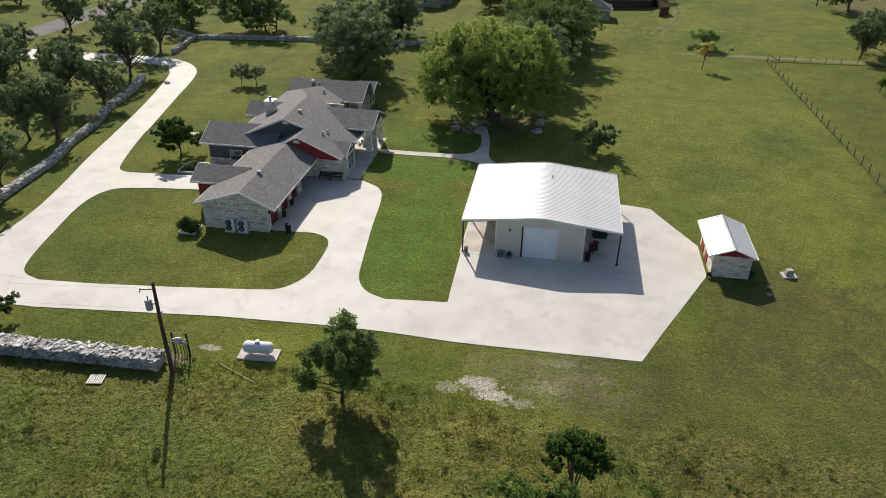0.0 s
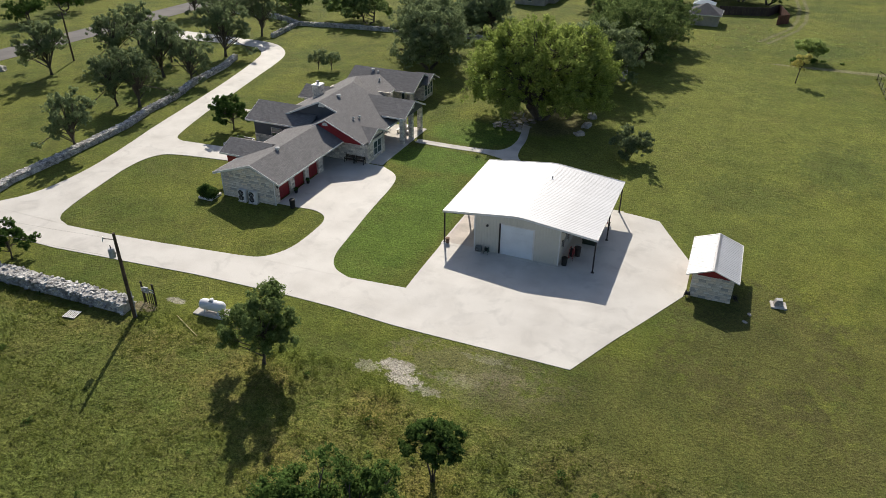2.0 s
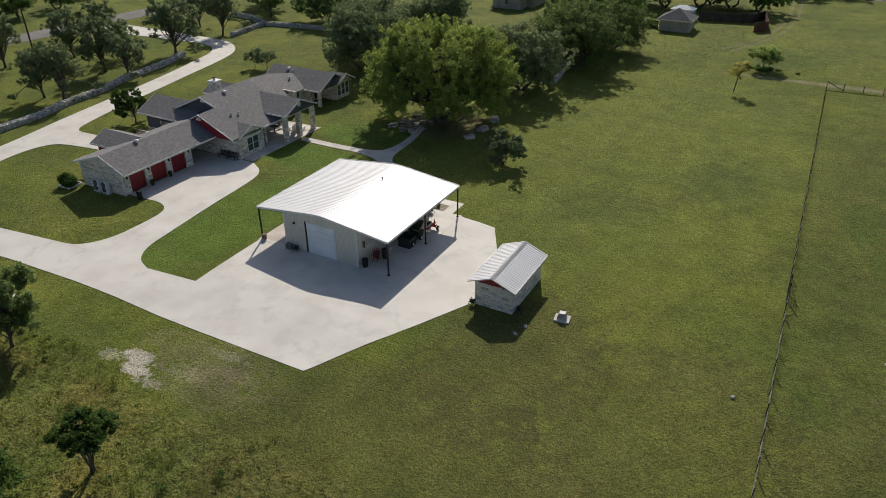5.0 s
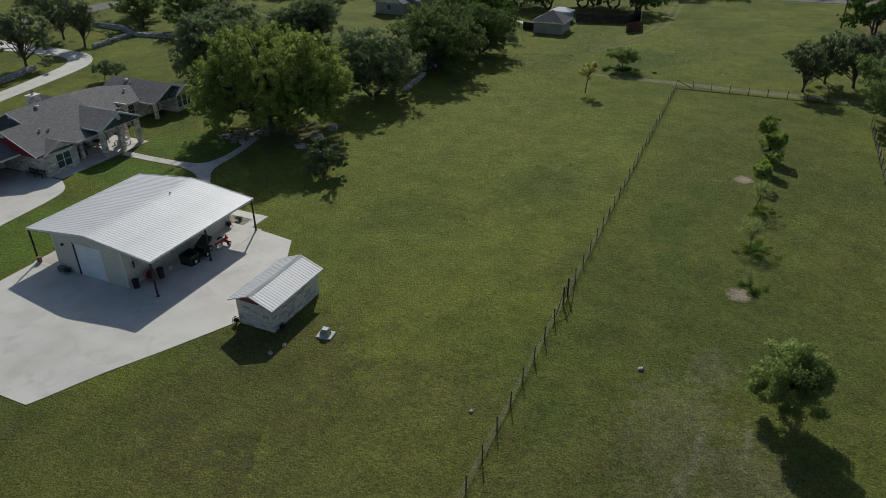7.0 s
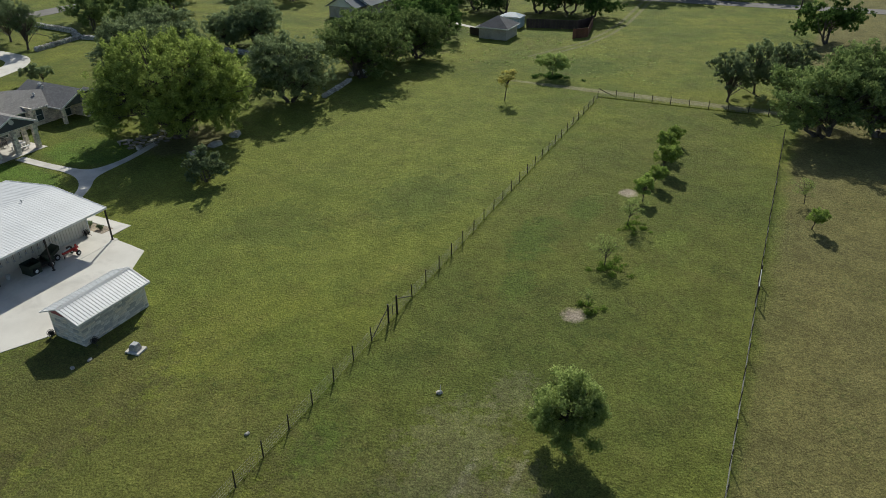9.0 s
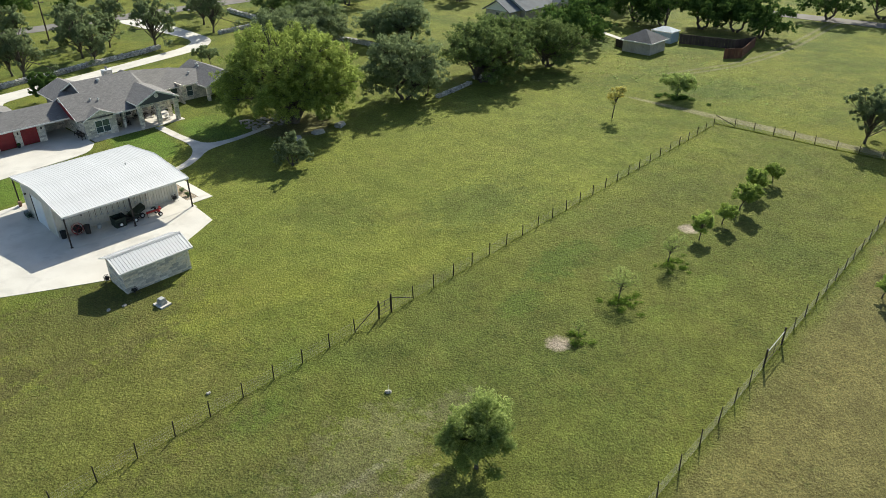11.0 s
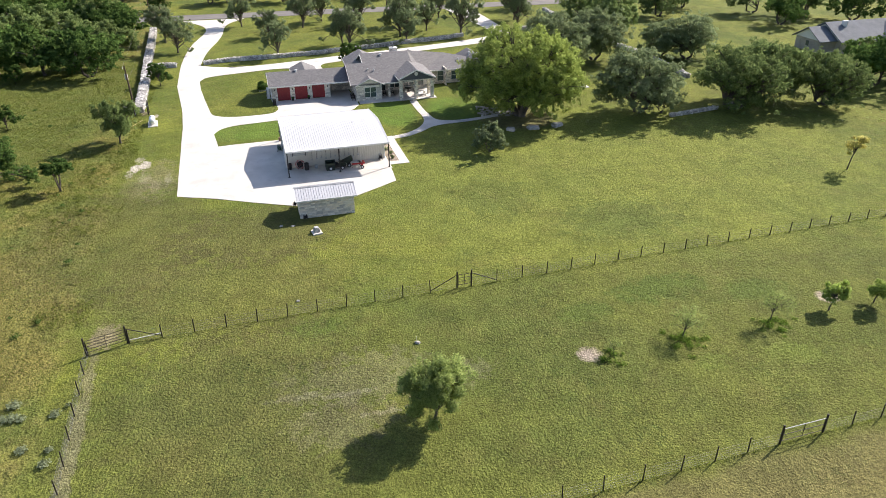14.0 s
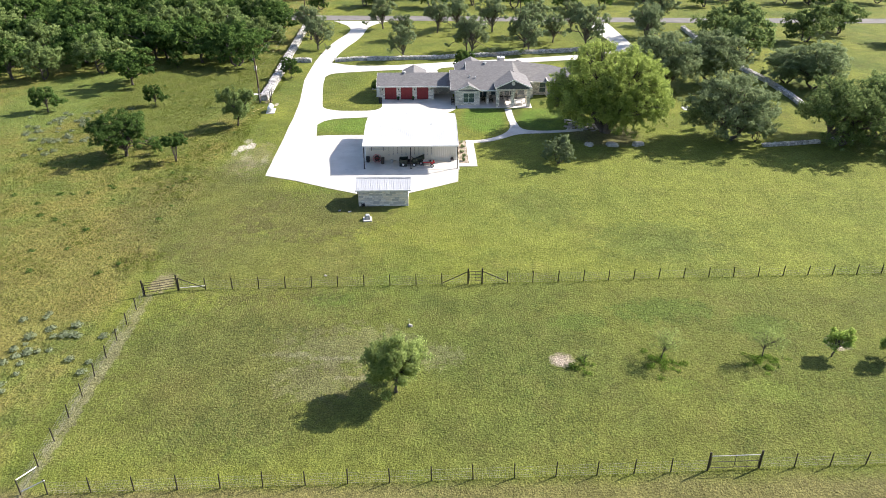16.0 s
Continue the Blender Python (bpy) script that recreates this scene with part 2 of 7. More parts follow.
# spots of other ground: centre, half widths, raggedness of the edge, colour, strength
LAWN_SPOTS = [(53, 86, 15, 52, 0.5, (0.098, 0.112, 0.029), 0.55), (14, 104, 26, 38, 0.9, (0.185, 0.212, 0.041), 0.6),
              (-40, 24, 34, 15, 1.5, (0.112, 0.142, 0.03), 0.7), (-30, 2, 22, 10, 1.5, (0.125, 0.18, 0.04), 0.7),
              (-12.6, 62.5, 5.2, 13.0, 0.5, LUSH, 0.75), (-15.5, 79.5, 8.0, 3.8, 0.5, LUSH, 0.85), (-14.5, 90.0, 6.5, 5.0, 0.5, LUSH, 0.75)]
CLOVER_SPOTS = [(44.8, 92.5, 2.2, 5.0, 5.0, CLOVER, 0.8), (46.5, 84.0, 1.6, 2.6, 5.0, CLOVER, 0.7), (47.5, 101.0, 1.8, 3.4, 5.0, CLOVER, 0.7), (42.0, 60.0, 1.6, 2.5, 5.0, CLOVER, 0.7), (57.0, 97.5, 1.6, 2.4, 5.0, (0.135, 0.18, 0.032), 0.5),
                (56.0, 90.5, 1.2, 1.6, 5.0, (0.135, 0.18, 0.032), 0.5), (30.0, 96.0, 5.0, 7.0, 6.0, (0.075, 0.105, 0.026), 0.45), (20.0, 84.0, 6.0, 5.0, 6.0, (0.075, 0.105, 0.026), 0.4)]
CHALK_SPOTS = [(-3.2, 42.3, 1.6, 0.75, 4.5, CHALK, 0.95), (-2.2, 41.2, 1.7, 0.65, 5.5, CHALK, 0.9), (-5.4, 41.5, 1.2, 0.6, 8.0, CHALK, 0.4), (-0.4, 40.6, 1.3, 0.5, 8.0, CHALK, 0.45),
               (-24.4, 42.4, 1.0, 0.4, 3.0, CHALK, 0.7), (52.3, 81.4, 1.0, 1.1, 1.9, DUST, 0.9), (50.6, 106.6, 1.05, 1.15, 1.9, DUST, 0.9)]
WORN_SPOTS = [(-26.3, 40.6, 1.2, 0.7, 3.0, EARTH, 0.7), (53.5, 41.9, 14, 0.6, 5.0, STRAW, 0.45), (2.5, 44.4, 6.5, 2.2, 8.0, (0.25, 0.21, 0.14), 0.35), (4.0, 42.0, 4.0, 2.0, 8.0, EARTH, 0.2), (2.6, 45.7, 2.0, 0.4, 9.0, CHALK, 0.22), (4.8, 44.0, 1.6, 0.7, 9.0, EARTH, 0.3), (1.2, 42.6, 1.6, 0.7, 9.0, CHALK, 0.15),
              (51.6, 61.8, 0.3, 1.9, 9.0, CHALK, 0.22), (54.4, 63.6, 0.3, 1.6, 9.0, CHALK, 0.24), (51.0, 57.6, 0.35, 2.0, 9.0, CHALK, 0.18), (38.4, 42.4, 1.9, 1.3, 4.5, EARTH, 0.6),
              (50.0, 62.5, 3.2, 6.0, 8.0, STRAW, 0.26), (54.5, 60.5, 2.6, 4.0, 8.0, STRAW, 0.26), (51.5, 70.5, 1.6, 2.6, 8.0, STRAW, 0.25), (22, 56.0, 7.0, 10.0, 4.0, BROWN, 0.6),
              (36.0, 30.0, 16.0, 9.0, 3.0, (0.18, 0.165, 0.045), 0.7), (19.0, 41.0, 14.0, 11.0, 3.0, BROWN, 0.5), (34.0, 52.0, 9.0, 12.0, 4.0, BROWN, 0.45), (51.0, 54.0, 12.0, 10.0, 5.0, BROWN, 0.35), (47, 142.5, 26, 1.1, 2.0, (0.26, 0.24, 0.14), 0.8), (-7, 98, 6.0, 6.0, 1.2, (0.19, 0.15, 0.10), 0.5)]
WHEEL_TRACK = [(20.0, 158.0), (25.6, 172.0), (27.4, 182.0), (28.0, 195.0), (27.4, 208.0), (26.3, 229.0)]
M_GROUND = ground_mat()


def concrete_mat():
    """Broom-finished concrete, lightly weathered, with faint tyre and water stains."""
    m = mat("concrete", (0.605, 0.582, 0.53), 0.7, 0.03, 0.3, 30, 0.05, 0.05, tint=(0.53, 0.505, 0.455), spec=0.5)
    N, L = m.node_tree.nodes, m.node_tree.links
    b = N["Principled BSDF"]
    old = b.inputs["Base Color"].links[0].from_socket
    tc, n, r, mx = N.new("ShaderNodeTexCoord"), N.new("ShaderNodeTexNoise"), N.new("ShaderNodeMapRange"), N.new("ShaderNodeMix")
    n.inputs["Scale"].default_value, n.inputs["Detail"].default_value, n.inputs["Roughness"].default_value = 0.42, 9, 0.62
    n.inputs["Distortion"].default_value = 0.6
    L.new(tc.outputs["Object"], n.inputs["Vector"])
    r.inputs["From Min"].default_value, r.inputs["From Max"].default_value = 0.53, 0.76
    r.inputs["To Max"].default_value = 0.55
    L.new(n.outputs["Fac"], r.inputs["Value"])
    mx.data_type = "RGBA"
    L.new(r.outputs[0], mx.inputs["Factor"])
    L.new(old, mx.inputs["A"])
    mx.inputs["B"].default_value = (0.36, 0.345, 0.315, 1)
    L.new(mx.outputs["Result"], b.inputs["Base Color"])
    return m


M_CONC = concrete_mat()
M_CONC_OLD = mat("concrete_walk", (0.57, 0.54, 0.49), 0.85, 0.1, 0.5, 25, 0.08, 0.08)
M_GALV = mat("white_galvanised_steel", (0.57, 0.58, 0.59), 0.58, 0.03, 0.3, 5, 0.03, 0.0, metal=0.25, rand=0.03)
M_TAN = mat("cream_steel_siding", (0.66, 0.63, 0.55), 0.5, 0.04, 0.4, 8, 0.03, 0.0)
M_TRIM = mat("white_trim", (0.78, 0.77, 0.74), 0.5, 0.04, 1, 10, 0.03, 0.0)
M_DOORW = mat("white_overhead_door", (0.80, 0.84, 0.87), 0.45, 0.03, 1, 10, 0.02, 0.0)
M_STEEL = mat("dark_bronze_steel", (0.035, 0.028, 0.025), 0.55, 0.15, 2, 20, 0.1, 0.05)
M_RED = mat("barn_red_paint", (0.27, 0.026, 0.03), 0.5, 0.08, 1, 12, 0.06, 0.03)
M_SLATE = mat("slate_blue_siding", (0.085, 0.095, 0.115), 0.6, 0.08, 1, 12, 0.06, 0.05)
M_SHINGLE = stone_mat("grey_asphalt_shingle", (0.218, 0.212, 0.210), (0.148, 0.143, 0.142), (0.115, 0.112, 0.112), 0.42, 0.07, 0.25, 0.006)
M_STONE = stone_mat("limestone_wall", (0.90, 0.83, 0.71), (0.40, 0.365, 0.315), (0.74, 0.70, 0.63), 0.66, 0.27)


def block_mat():
    """Sawn limestone: cream, white and grey blocks side by side."""
    m = mat("limestone_block", (0.83, 0.80, 0.75), 0.9, 0.1, 2.0, 14, 0.2, 0.4, 0.02)
    N, L = m.node_tree.nodes, m.node_tree.links
    b = N["Principled BSDF"]
    old = b.inputs["Base Color"].links[0].from_socket
    info, ramp, mx = N.new("ShaderNodeObjectInfo"), N.new("ShaderNodeValToRGB"), N.new("ShaderNodeMix")
    L.new(info.outputs["Random"], ramp.inputs[0])
    e = ramp.color_ramp.elements
    e[0].position, e[0].color = 0.0, (0.55, 0.545, 0.53, 1)
    e[1].position, e[1].color = 1.0, (1.0, 0.98, 0.94, 1)
    for p, c in ((0.25, (0.74, 0.72, 0.69, 1)), (0.5, (0.98, 0.9, 0.78, 1)), (0.75, (0.86, 0.83, 0.78, 1))):
        k = e.new(p)
        k.color = c
    mx.data_type, mx.blend_type = "RGBA", "MULTIPLY"
    mx.inputs["Factor"].default_value = 1.0
    L.new(old, mx.inputs["A"])
    L.new(ramp.outputs[0], mx.inputs["B"])
    L.new(mx.outputs["Result"], b.inputs["Base Color"])
    return m


M_BLOCK = block_mat()
M_RUBBLE = mat("weathered_rubble", (0.50, 0.485, 0.455), 0.95, 0.25, 1.5, 9, 0.3, 0.5, 0.03, island=0.45)
M_BARK = mat("bark", (0.10, 0.085, 0.07), 0.95, 0.2, 1.5, 12, 0.35, 0.6, 0.03)
M_WOOD = mat("weathered_wood", (0.10, 0.07, 0.05), 0.9, 0.2, 2, 20, 0.3, 0.4)
M_GLASS = glass_mat("window_glass")
M_RUBBER = mat("black_rubber", (0.02, 0.02, 0.02), 0.8, 0.2, 3, 20, 0.1, 0.1)
M_DARK = mat("dark_interior", (0.05, 0.045, 0.04), 0.9, 0.1, 1, 8, 0.1, 0.0)
M_ASPHALT = mat("grey_asphalt_road", (0.17, 0.16, 0.15), 0.95, 0.1, 0.3, 20, 0.12, 0.1)
M_TANK = mat("white_tank_paint", (0.80, 0.81, 0.82), 0.35, 0.03, 1, 8, 0.03, 0.0)
M_BOULDER = mat("pale_limestone_boulder", (0.42, 0.40, 0.36), 0.95, 0.18, 1.5, 8, 0.2, 0.5, 0.04)
M_WIRE = mat("weathered_wire", (0.30, 0.29, 0.27), 0.7, 0.2, 2, 10, 0.1, 0.0)
M_GREYBOX = mat("grey_metal_box", (0.45, 0.46, 0.46), 0.5, 0.06, 2, 10, 0.05, 0.0)
M_LEAF_OAK = leaf_mat("live_oak_leaf", (0.108, 0.162, 0.055), (0.275, 0.355, 0.128), 0.5)
M_LEAF_GREY = leaf_mat("grey_green_leaf", (0.135, 0.182, 0.088), (0.335, 0.405, 0.205), 0.5)
M_LEAF_BRIGHT = leaf_mat("bright_pecan_leaf", (0.165, 0.225, 0.056), (0.42, 0.505, 0.135), 0.56)
M_LEAF_DARK = leaf_mat("dark_green_leaf", (0.045, 0.09, 0.024), (0.125, 0.20, 0.052), 0.38)
M_LEAF_PALE = leaf_mat("pale_mesquite_leaf", (0.21, 0.29, 0.088), (0.48, 0.57, 0.20), 0.6)
M_LEAF_YELLOW = leaf_mat("yellowing_leaf", (0.36, 0.34, 0.10), (0.60, 0.56, 0.20), 0.55)
M_LEAF_FRUIT = leaf_mat("fruit_tree_leaf", (0.17, 0.26, 0.055), (0.42, 0.52, 0.14), 0.58)
M_BLADE = leaf_mat("grass_blade", (0.09, 0.132, 0.025), (0.20, 0.225, 0.046), 0.3)
M_BLADE_LONG = leaf_mat("long_grass_blade", (0.135, 0.168, 0.036), (0.17, 0.196, 0.046), 0.5)
M_BLADE_RANK = leaf_mat("rank_grass_blade", (0.11, 0.18, 0.03), (0.17, 0.26, 0.045), 0.4)
M_BLADE_GREY = leaf_mat("grey_weed_leaf", (0.165, 0.20, 0.115), (0.29, 0.335, 0.20), 0.35)

# ---- building helpers ----
GROUND_Z, CONC_Z = -0.06, -0.02


def from_bm(name, bm, material, smooth=False):
    me = bpy.data.meshes.new(name)
    bm.to_mesh(me)
    bm.free()
    me.materials.append(material)
    if smooth:
        me.polygons.foreach_set("use_smooth", [True] * len(me.polygons))
    return new(name, me)


def part(name, bm, material, parent, label="", smooth=False):
    ob = from_bm(name, bm, material, smooth)
    ob.parent = parent
    if label:
        ob["label"] = label
    return ob


def data_part(name, verts, faces, material, parent=None, label="", smooth=False):
    me = bpy.data.meshes.new(name)
    me.from_pydata(verts, [], faces)
    me.materials.append(material)
    if smooth:
        me.polygons.foreach_set("use_smooth", [True] * len(me.polygons))
    ob = new(name, me)
    if parent:
        ob.parent = parent
    if label:
        ob["label"] = label
    return ob


def thing(name, x, y, z, label, category, group="", rz=0, kind=""):
    e = new(name)
    e.empty_display_size = 0.3
    e.matrix_basis = pose(x, y, z, 0, 0, rz)
    return tagged(e, label, category, group, kind)


def box(x0, x1, y0, y1, z0, z1, bevel=0.0, bm=None):
    own = bm is None
    bm = bm or bmesh.new()
    r = bmesh.ops.create_cube(bm, size=1)
    for v in r["verts"]:
        v.co = Vector(((x0 + x1) / 2 + v.co.x * (x1 - x0), (y0 + y1) / 2 + v.co.y * (y1 - y0), (z0 + z1) / 2 + v.co.z * (z1 - z0)))
    if bevel and own:
        bmesh.ops.bevel(bm, geom=bm.edges[:], offset=bevel, segments=2, affect="EDGES", profile=0.6)
    return bm


def tube(points, radii, sides=7, bm=None, cap=True):
    """A tapered tube along points."""
    bm = bm or bmesh.new()
    rings = []
    pts = [Vector(p) for p in points]
    for i, p in enumerate(pts):
        d = (pts[min(i + 1, len(pts) - 1)] - pts[max(i - 1, 0)]).normalized()
        u = d.orthogonal().normalized()
        w = d.cross(u)
        rings.append([bm.verts.new(p + (u * math.cos(a) + w * math.sin(a)) * radii[i]) for a in [2 * math.pi * k / sides for k in range(sides)]])
    for a, b in zip(rings, rings[1:]):
        for k in range(sides):
            bm.faces.new((a[k], a[(k + 1) % sides], b[(k + 1) % sides], b[k]))
    if cap:
        bm.faces.new(rings[0][::-1])
        bm.faces.new(rings[-1])
    return bm


def rounded(points, n=2):
    """Cut the corners of an open line, its ends kept."""
    for _ in range(n):
        out = [points[0]]
        for a, b in zip(points, points[1:]):
            out += [(a[0] * 0.75 + b[0] * 0.25, a[1] * 0.75 + b[1] * 0.25), (a[0] * 0.25 + b[0] * 0.75, a[1] * 0.25 + b[1] * 0.75)]
        points = out + [points[-1]]
    return points


def slab(points, z0, z1, bm=None):
    bm = bm or bmesh.new()
    keep = [p for i, p in enumerate(points) if math.dist(p, points[i - 1]) > 1e-3]
    if sum(a[0] * b[1] - b[0] * a[1] for a, b in zip(keep, keep[1:] + keep[:1])) < 0:
        keep.reverse()
    top = [bm.verts.new((x, y, z1)) for x, y in keep]
    low = [bm.verts.new((x, y, z0)) for x, y in keep]
    n = len(keep)
    for i in range(n):
        bm.faces.new((top[i], low[i], low[(i + 1) % n], top[(i + 1) % n]))
    for t3 in tessellate_polygon([[Vector((x, y, 0)) for x, y in keep]]):
        f = bm.faces.new([top[k] for k in t3])
        f.normal_update()
        if f.normal.z < 0:
            f.normal_flip()
    return bm


def sheet(width, top, pitch=0.3048, rise=0.032, bottom=lambda u: 0.0, normal=(0, -1, 0)):
    """Ribbed steel in its own plane: u along x, height along z, ribs towards normal. top and bottom are heights by u."""
    n = max(1, round(width / pitch))
    step = width / n
    prof = []
    for i in range(n):
        a = i * step
        prof += [(a, 0), (a + step * 0.4, 0), (a + step * 0.45, rise), (a + step * 0.55, rise), (a + step * 0.6, 0)]
    prof.append((width, 0))
    k = Vector(normal)
    verts, faces = [], []
    for u, r in prof:
        for z in (bottom(u), top(u)):
            verts.append(Vector((u, 0, z)) + k * r)
    for i in range(len(prof) - 1):
        faces.append((2 * i, 2 * i + 2, 2 * i + 3, 2 * i + 1))
    return verts, faces


def place(verts, m):
    return [m @ Vector(v) for v in verts]

# ---- ground, road and concrete ----
def ease(v, a, b):
    t = np.clip((np.asarray(v, float) - a) / (b - a), 0, 1)
    return t * t * (3 - 2 * t)


def fall(x, y):
    """How far the yard drops, towards its southern and eastern edges, from the level of the workshop."""
    east = ease(x, 8.0, 14.0) * (1 - 0.6 * ease(x, 26, 44)) * ease(y, 96, 80)
    south = ease(y, 55, 47.5) * ease(x, -12.4, -5) * (1 - ease(x, 14, 20))
    return -0.3 * np.maximum(east, south) * ease(y, 28, 42)


def ground_sheet():
    bm = bmesh.new()
    xs = [-1500, -500, -260] + [-200 + 5 * i for i in range(36)] + [-20 + 2 * i for i in range(35)] + [50 + 5 * i for i in range(11)] + [160, 400, 1500]
    ys = [-1500, -400, -160] + [-100 + 5 * i for i in range(25)] + [25 + 2 * i for i in range(38)] + [101 + 5 * i for i in range(27)] + [300, 600, 1500]
    grid = [[bm.verts.new((x, y, GROUND_Z + float(fall(x, y)) + 0.012 * noise.noise(Vector((x, y, 0)) * 0.11))) for x in xs] for y in ys]
    for j in range(len(ys) - 1):
        for i in range(len(xs) - 1):
            bm.faces.new((grid[j][i], grid[j][i + 1], grid[j + 1][i + 1], grid[j + 1][i]))
    return tagged(from_bm("ground", bm, M_GROUND, True), "mown green lawn and rough pasture with dry patches", "grass", kind="structure")


ground_sheet()


PAVED = []


def concrete(name, points, z, label, material=None, category="driveway", sloped=False):
    PAVED.append(points)
    bm = slab(points, GROUND_Z - 0.1, z)
    if sloped:
        for axis, lo, hi in ((0, -20, 18), (1, 42, 76)):
            for k in range(lo, hi, 2):
                no = Vector((1, 0, 0)) if axis == 0 else Vector((0, 1, 0))
                bmesh.ops.bisect_plane(bm, geom=bm.verts[:] + bm.edges[:] + bm.faces[:], plane_co=no * k, plane_no=no)
        for v in bm.verts:
            v.co.z += float(fall(v.co.x, v.co.y))
    return tagged(from_bm(name, bm, material or M_CONC), label, category, kind="structure")


LOOP_W = rounded([(-12.6, 51.4), (-14.6, 52.2), (-15.8, 54.2), (-16.2, 57.5), (-17.05, 64.4), (-17.5, 70.4), (-18.3, 73.3), (-21.0, 74.9)])
LAWN_E = rounded([(-24.0, 50.8), (-21.9, 51.2), (-20.3, 53.6), (-20.1, 57.4), (-20.3, 60.6), (-22.3, 61.8), (-24.8, 61.5), (-27.1, 61.5)])
concrete("driveway", [(-57.0, 44.95), (-52.6, 44.9), (-41.5, 44.9), (-25.6, 46.4), (-16.4, 46.8), (-2.4, 46.85), (8.95, 47.0), (15.85, 60.9), (15.85, 66.6),
                      (11.85, 74.0), (7.9, 74.2), (-7.35, 74.2), (-7.15, 52.0), (-12.6, 51.4), (-24.0, 50.8), (-31.9, 49.8), (-38.5, 49.1), (-43.9, 48.8), (-57.0, 48.8)],
         CONC_Z, "pale broom-finished concrete drive and yard apron", sloped=True)
concrete("forecourt", LAWN_E + [(-27.1, 71.0), (-31.0, 71.0), (-31.0, 74.6), (-24.0, 74.9), (-21.0, 74.9)] + LOOP_W[::-1][1:],
         CONC_Z + 0.004, "pale concrete forecourt before the garage doors")
NORTH_E = rounded([(-43.9, 48.8), (-46.2, 49.6), (-47.2, 52.2), (-48.2, 57.0), (-49.4, 63.5), (-48.6, 67.2), (-46.0, 68.2), (-36.5, 69.3)])
NORTH_E2 = rounded([(-36.5, 72.9), (-46.5, 72.1), (-50.2, 71.9), (-51.4, 75.0), (-53.6, 83.3), (-54.0, 86.0), (-57.0, 99.5), (-58.9, 109.0), (-61.0, 114.6), (-66.0, 119.0), (-72.0, 120.0), (-100.5, 120.3)])
NORTH_W = rounded([(-102.5, 113.2), (-87.8, 114.4), (-75.0, 115.7), (-68.5, 115.6), (-64.8, 112.4), (-63.1, 107.5), (-60.3, 96.7), (-57.8, 84.4), (-56.2, 75.3), (-54.1, 66.5), (-52.9, 59.5), (-53.2, 53.0), (-56.0, 48.8)])
concrete("side_drive", NORTH_E + NORTH_E2 + NORTH_W, CONC_Z + 0.008, "pale concrete side drive curving past the house")
concrete("entrance_drive", [(-57.0, 44.95), (-57.0, 48.8)] + rounded([(-57.0, 48.8), (-63.0, 49.3), (-69.7, 50.2), (-83.4, 53.2), (-93.0, 53.6), (-99.0, 54.6), (-105.0, 59.0)])[1:]
         + rounded([(-105.6, 43.5), (-99.0, 48.0), (-93.6, 49.6), (-87.5, 49.2), (-78.0, 46.8), (-67.5, 45.5), (-57.0, 44.95)])[:-1],
         CONC_Z + 0.002, "pale concrete entrance drive flaring to the road")
concrete("front_walk", [(-53.5, 85.2), (-53.2, 84.2), (-39.5, 85.3), (-39.5, 86.3)], CONC_Z + 0.012, "narrow pale concrete front walk", M_CONC_OLD, "path")
concrete("shop_floor", [(-7.35, 60.45), (8.0, 60.45), (8.0, 74.35), (-7.35, 74.35)], 0.0, "stained concrete floor slab of the workshop", M_CONC, "floor")
Y_S = rounded([(-20.8, 83.6), (-15.5, 83.5), (-11.5, 83.7), (-8.6, 83.0), (-6.2, 81.3), (-4.6, 78.9), (-4.2, 77.0)])
Y_E = rounded([(-3.0, 77.0), (-3.5, 79.4), (-5.1, 82.0), (-6.9, 83.9), (-7.4, 86.3), (-7.5, 90.0), (-8.6, 95.2)])
Y_N = rounded([(-9.7, 95.6), (-8.6, 90.2), (-8.7, 87.2), (-9.6, 85.3), (-12.0, 84.9), (-16.0, 84.7), (-20.8, 84.8)])
concrete("garden_path", Y_S + Y_E + Y_N, CONC_Z + 0.004, "grey concrete garden path forking under the tree", M_CONC_OLD, "path")
concrete("shop_walk", [(6.8, 77.0), (-4.3, 77.0), (-4.3, 75.8), (5.7, 75.8), (5.7, 74.35), (6.8, 74.35)], CONC_Z + 0.008, "pale concrete walk round the shop's flower bed", M_CONC, "path")
concrete("patio", [(-24.2, 75.2), (-21.3, 75.2), (-21.3, 88.6), (-28.2, 88.6), (-28.2, 79.4), (-24.2, 79.4)], 0.0, "shaded grey concrete porch floor", M_CONC_OLD, "patio")
ROAD = [(-118, -200), (-114, -60), (-111.5, 20), (-110, 50), (-108, 85), (-106, 115), (-103.5, 160), (-101, 230), (-98, 400)]
concrete("road", [(x - 3.6, y) for x, y in ROAD] + [(x + 3.6, y) for x, y in ROAD[::-1]], GROUND_Z + 0.04, "grey chip-seal country road", M_ASPHALT, "road")


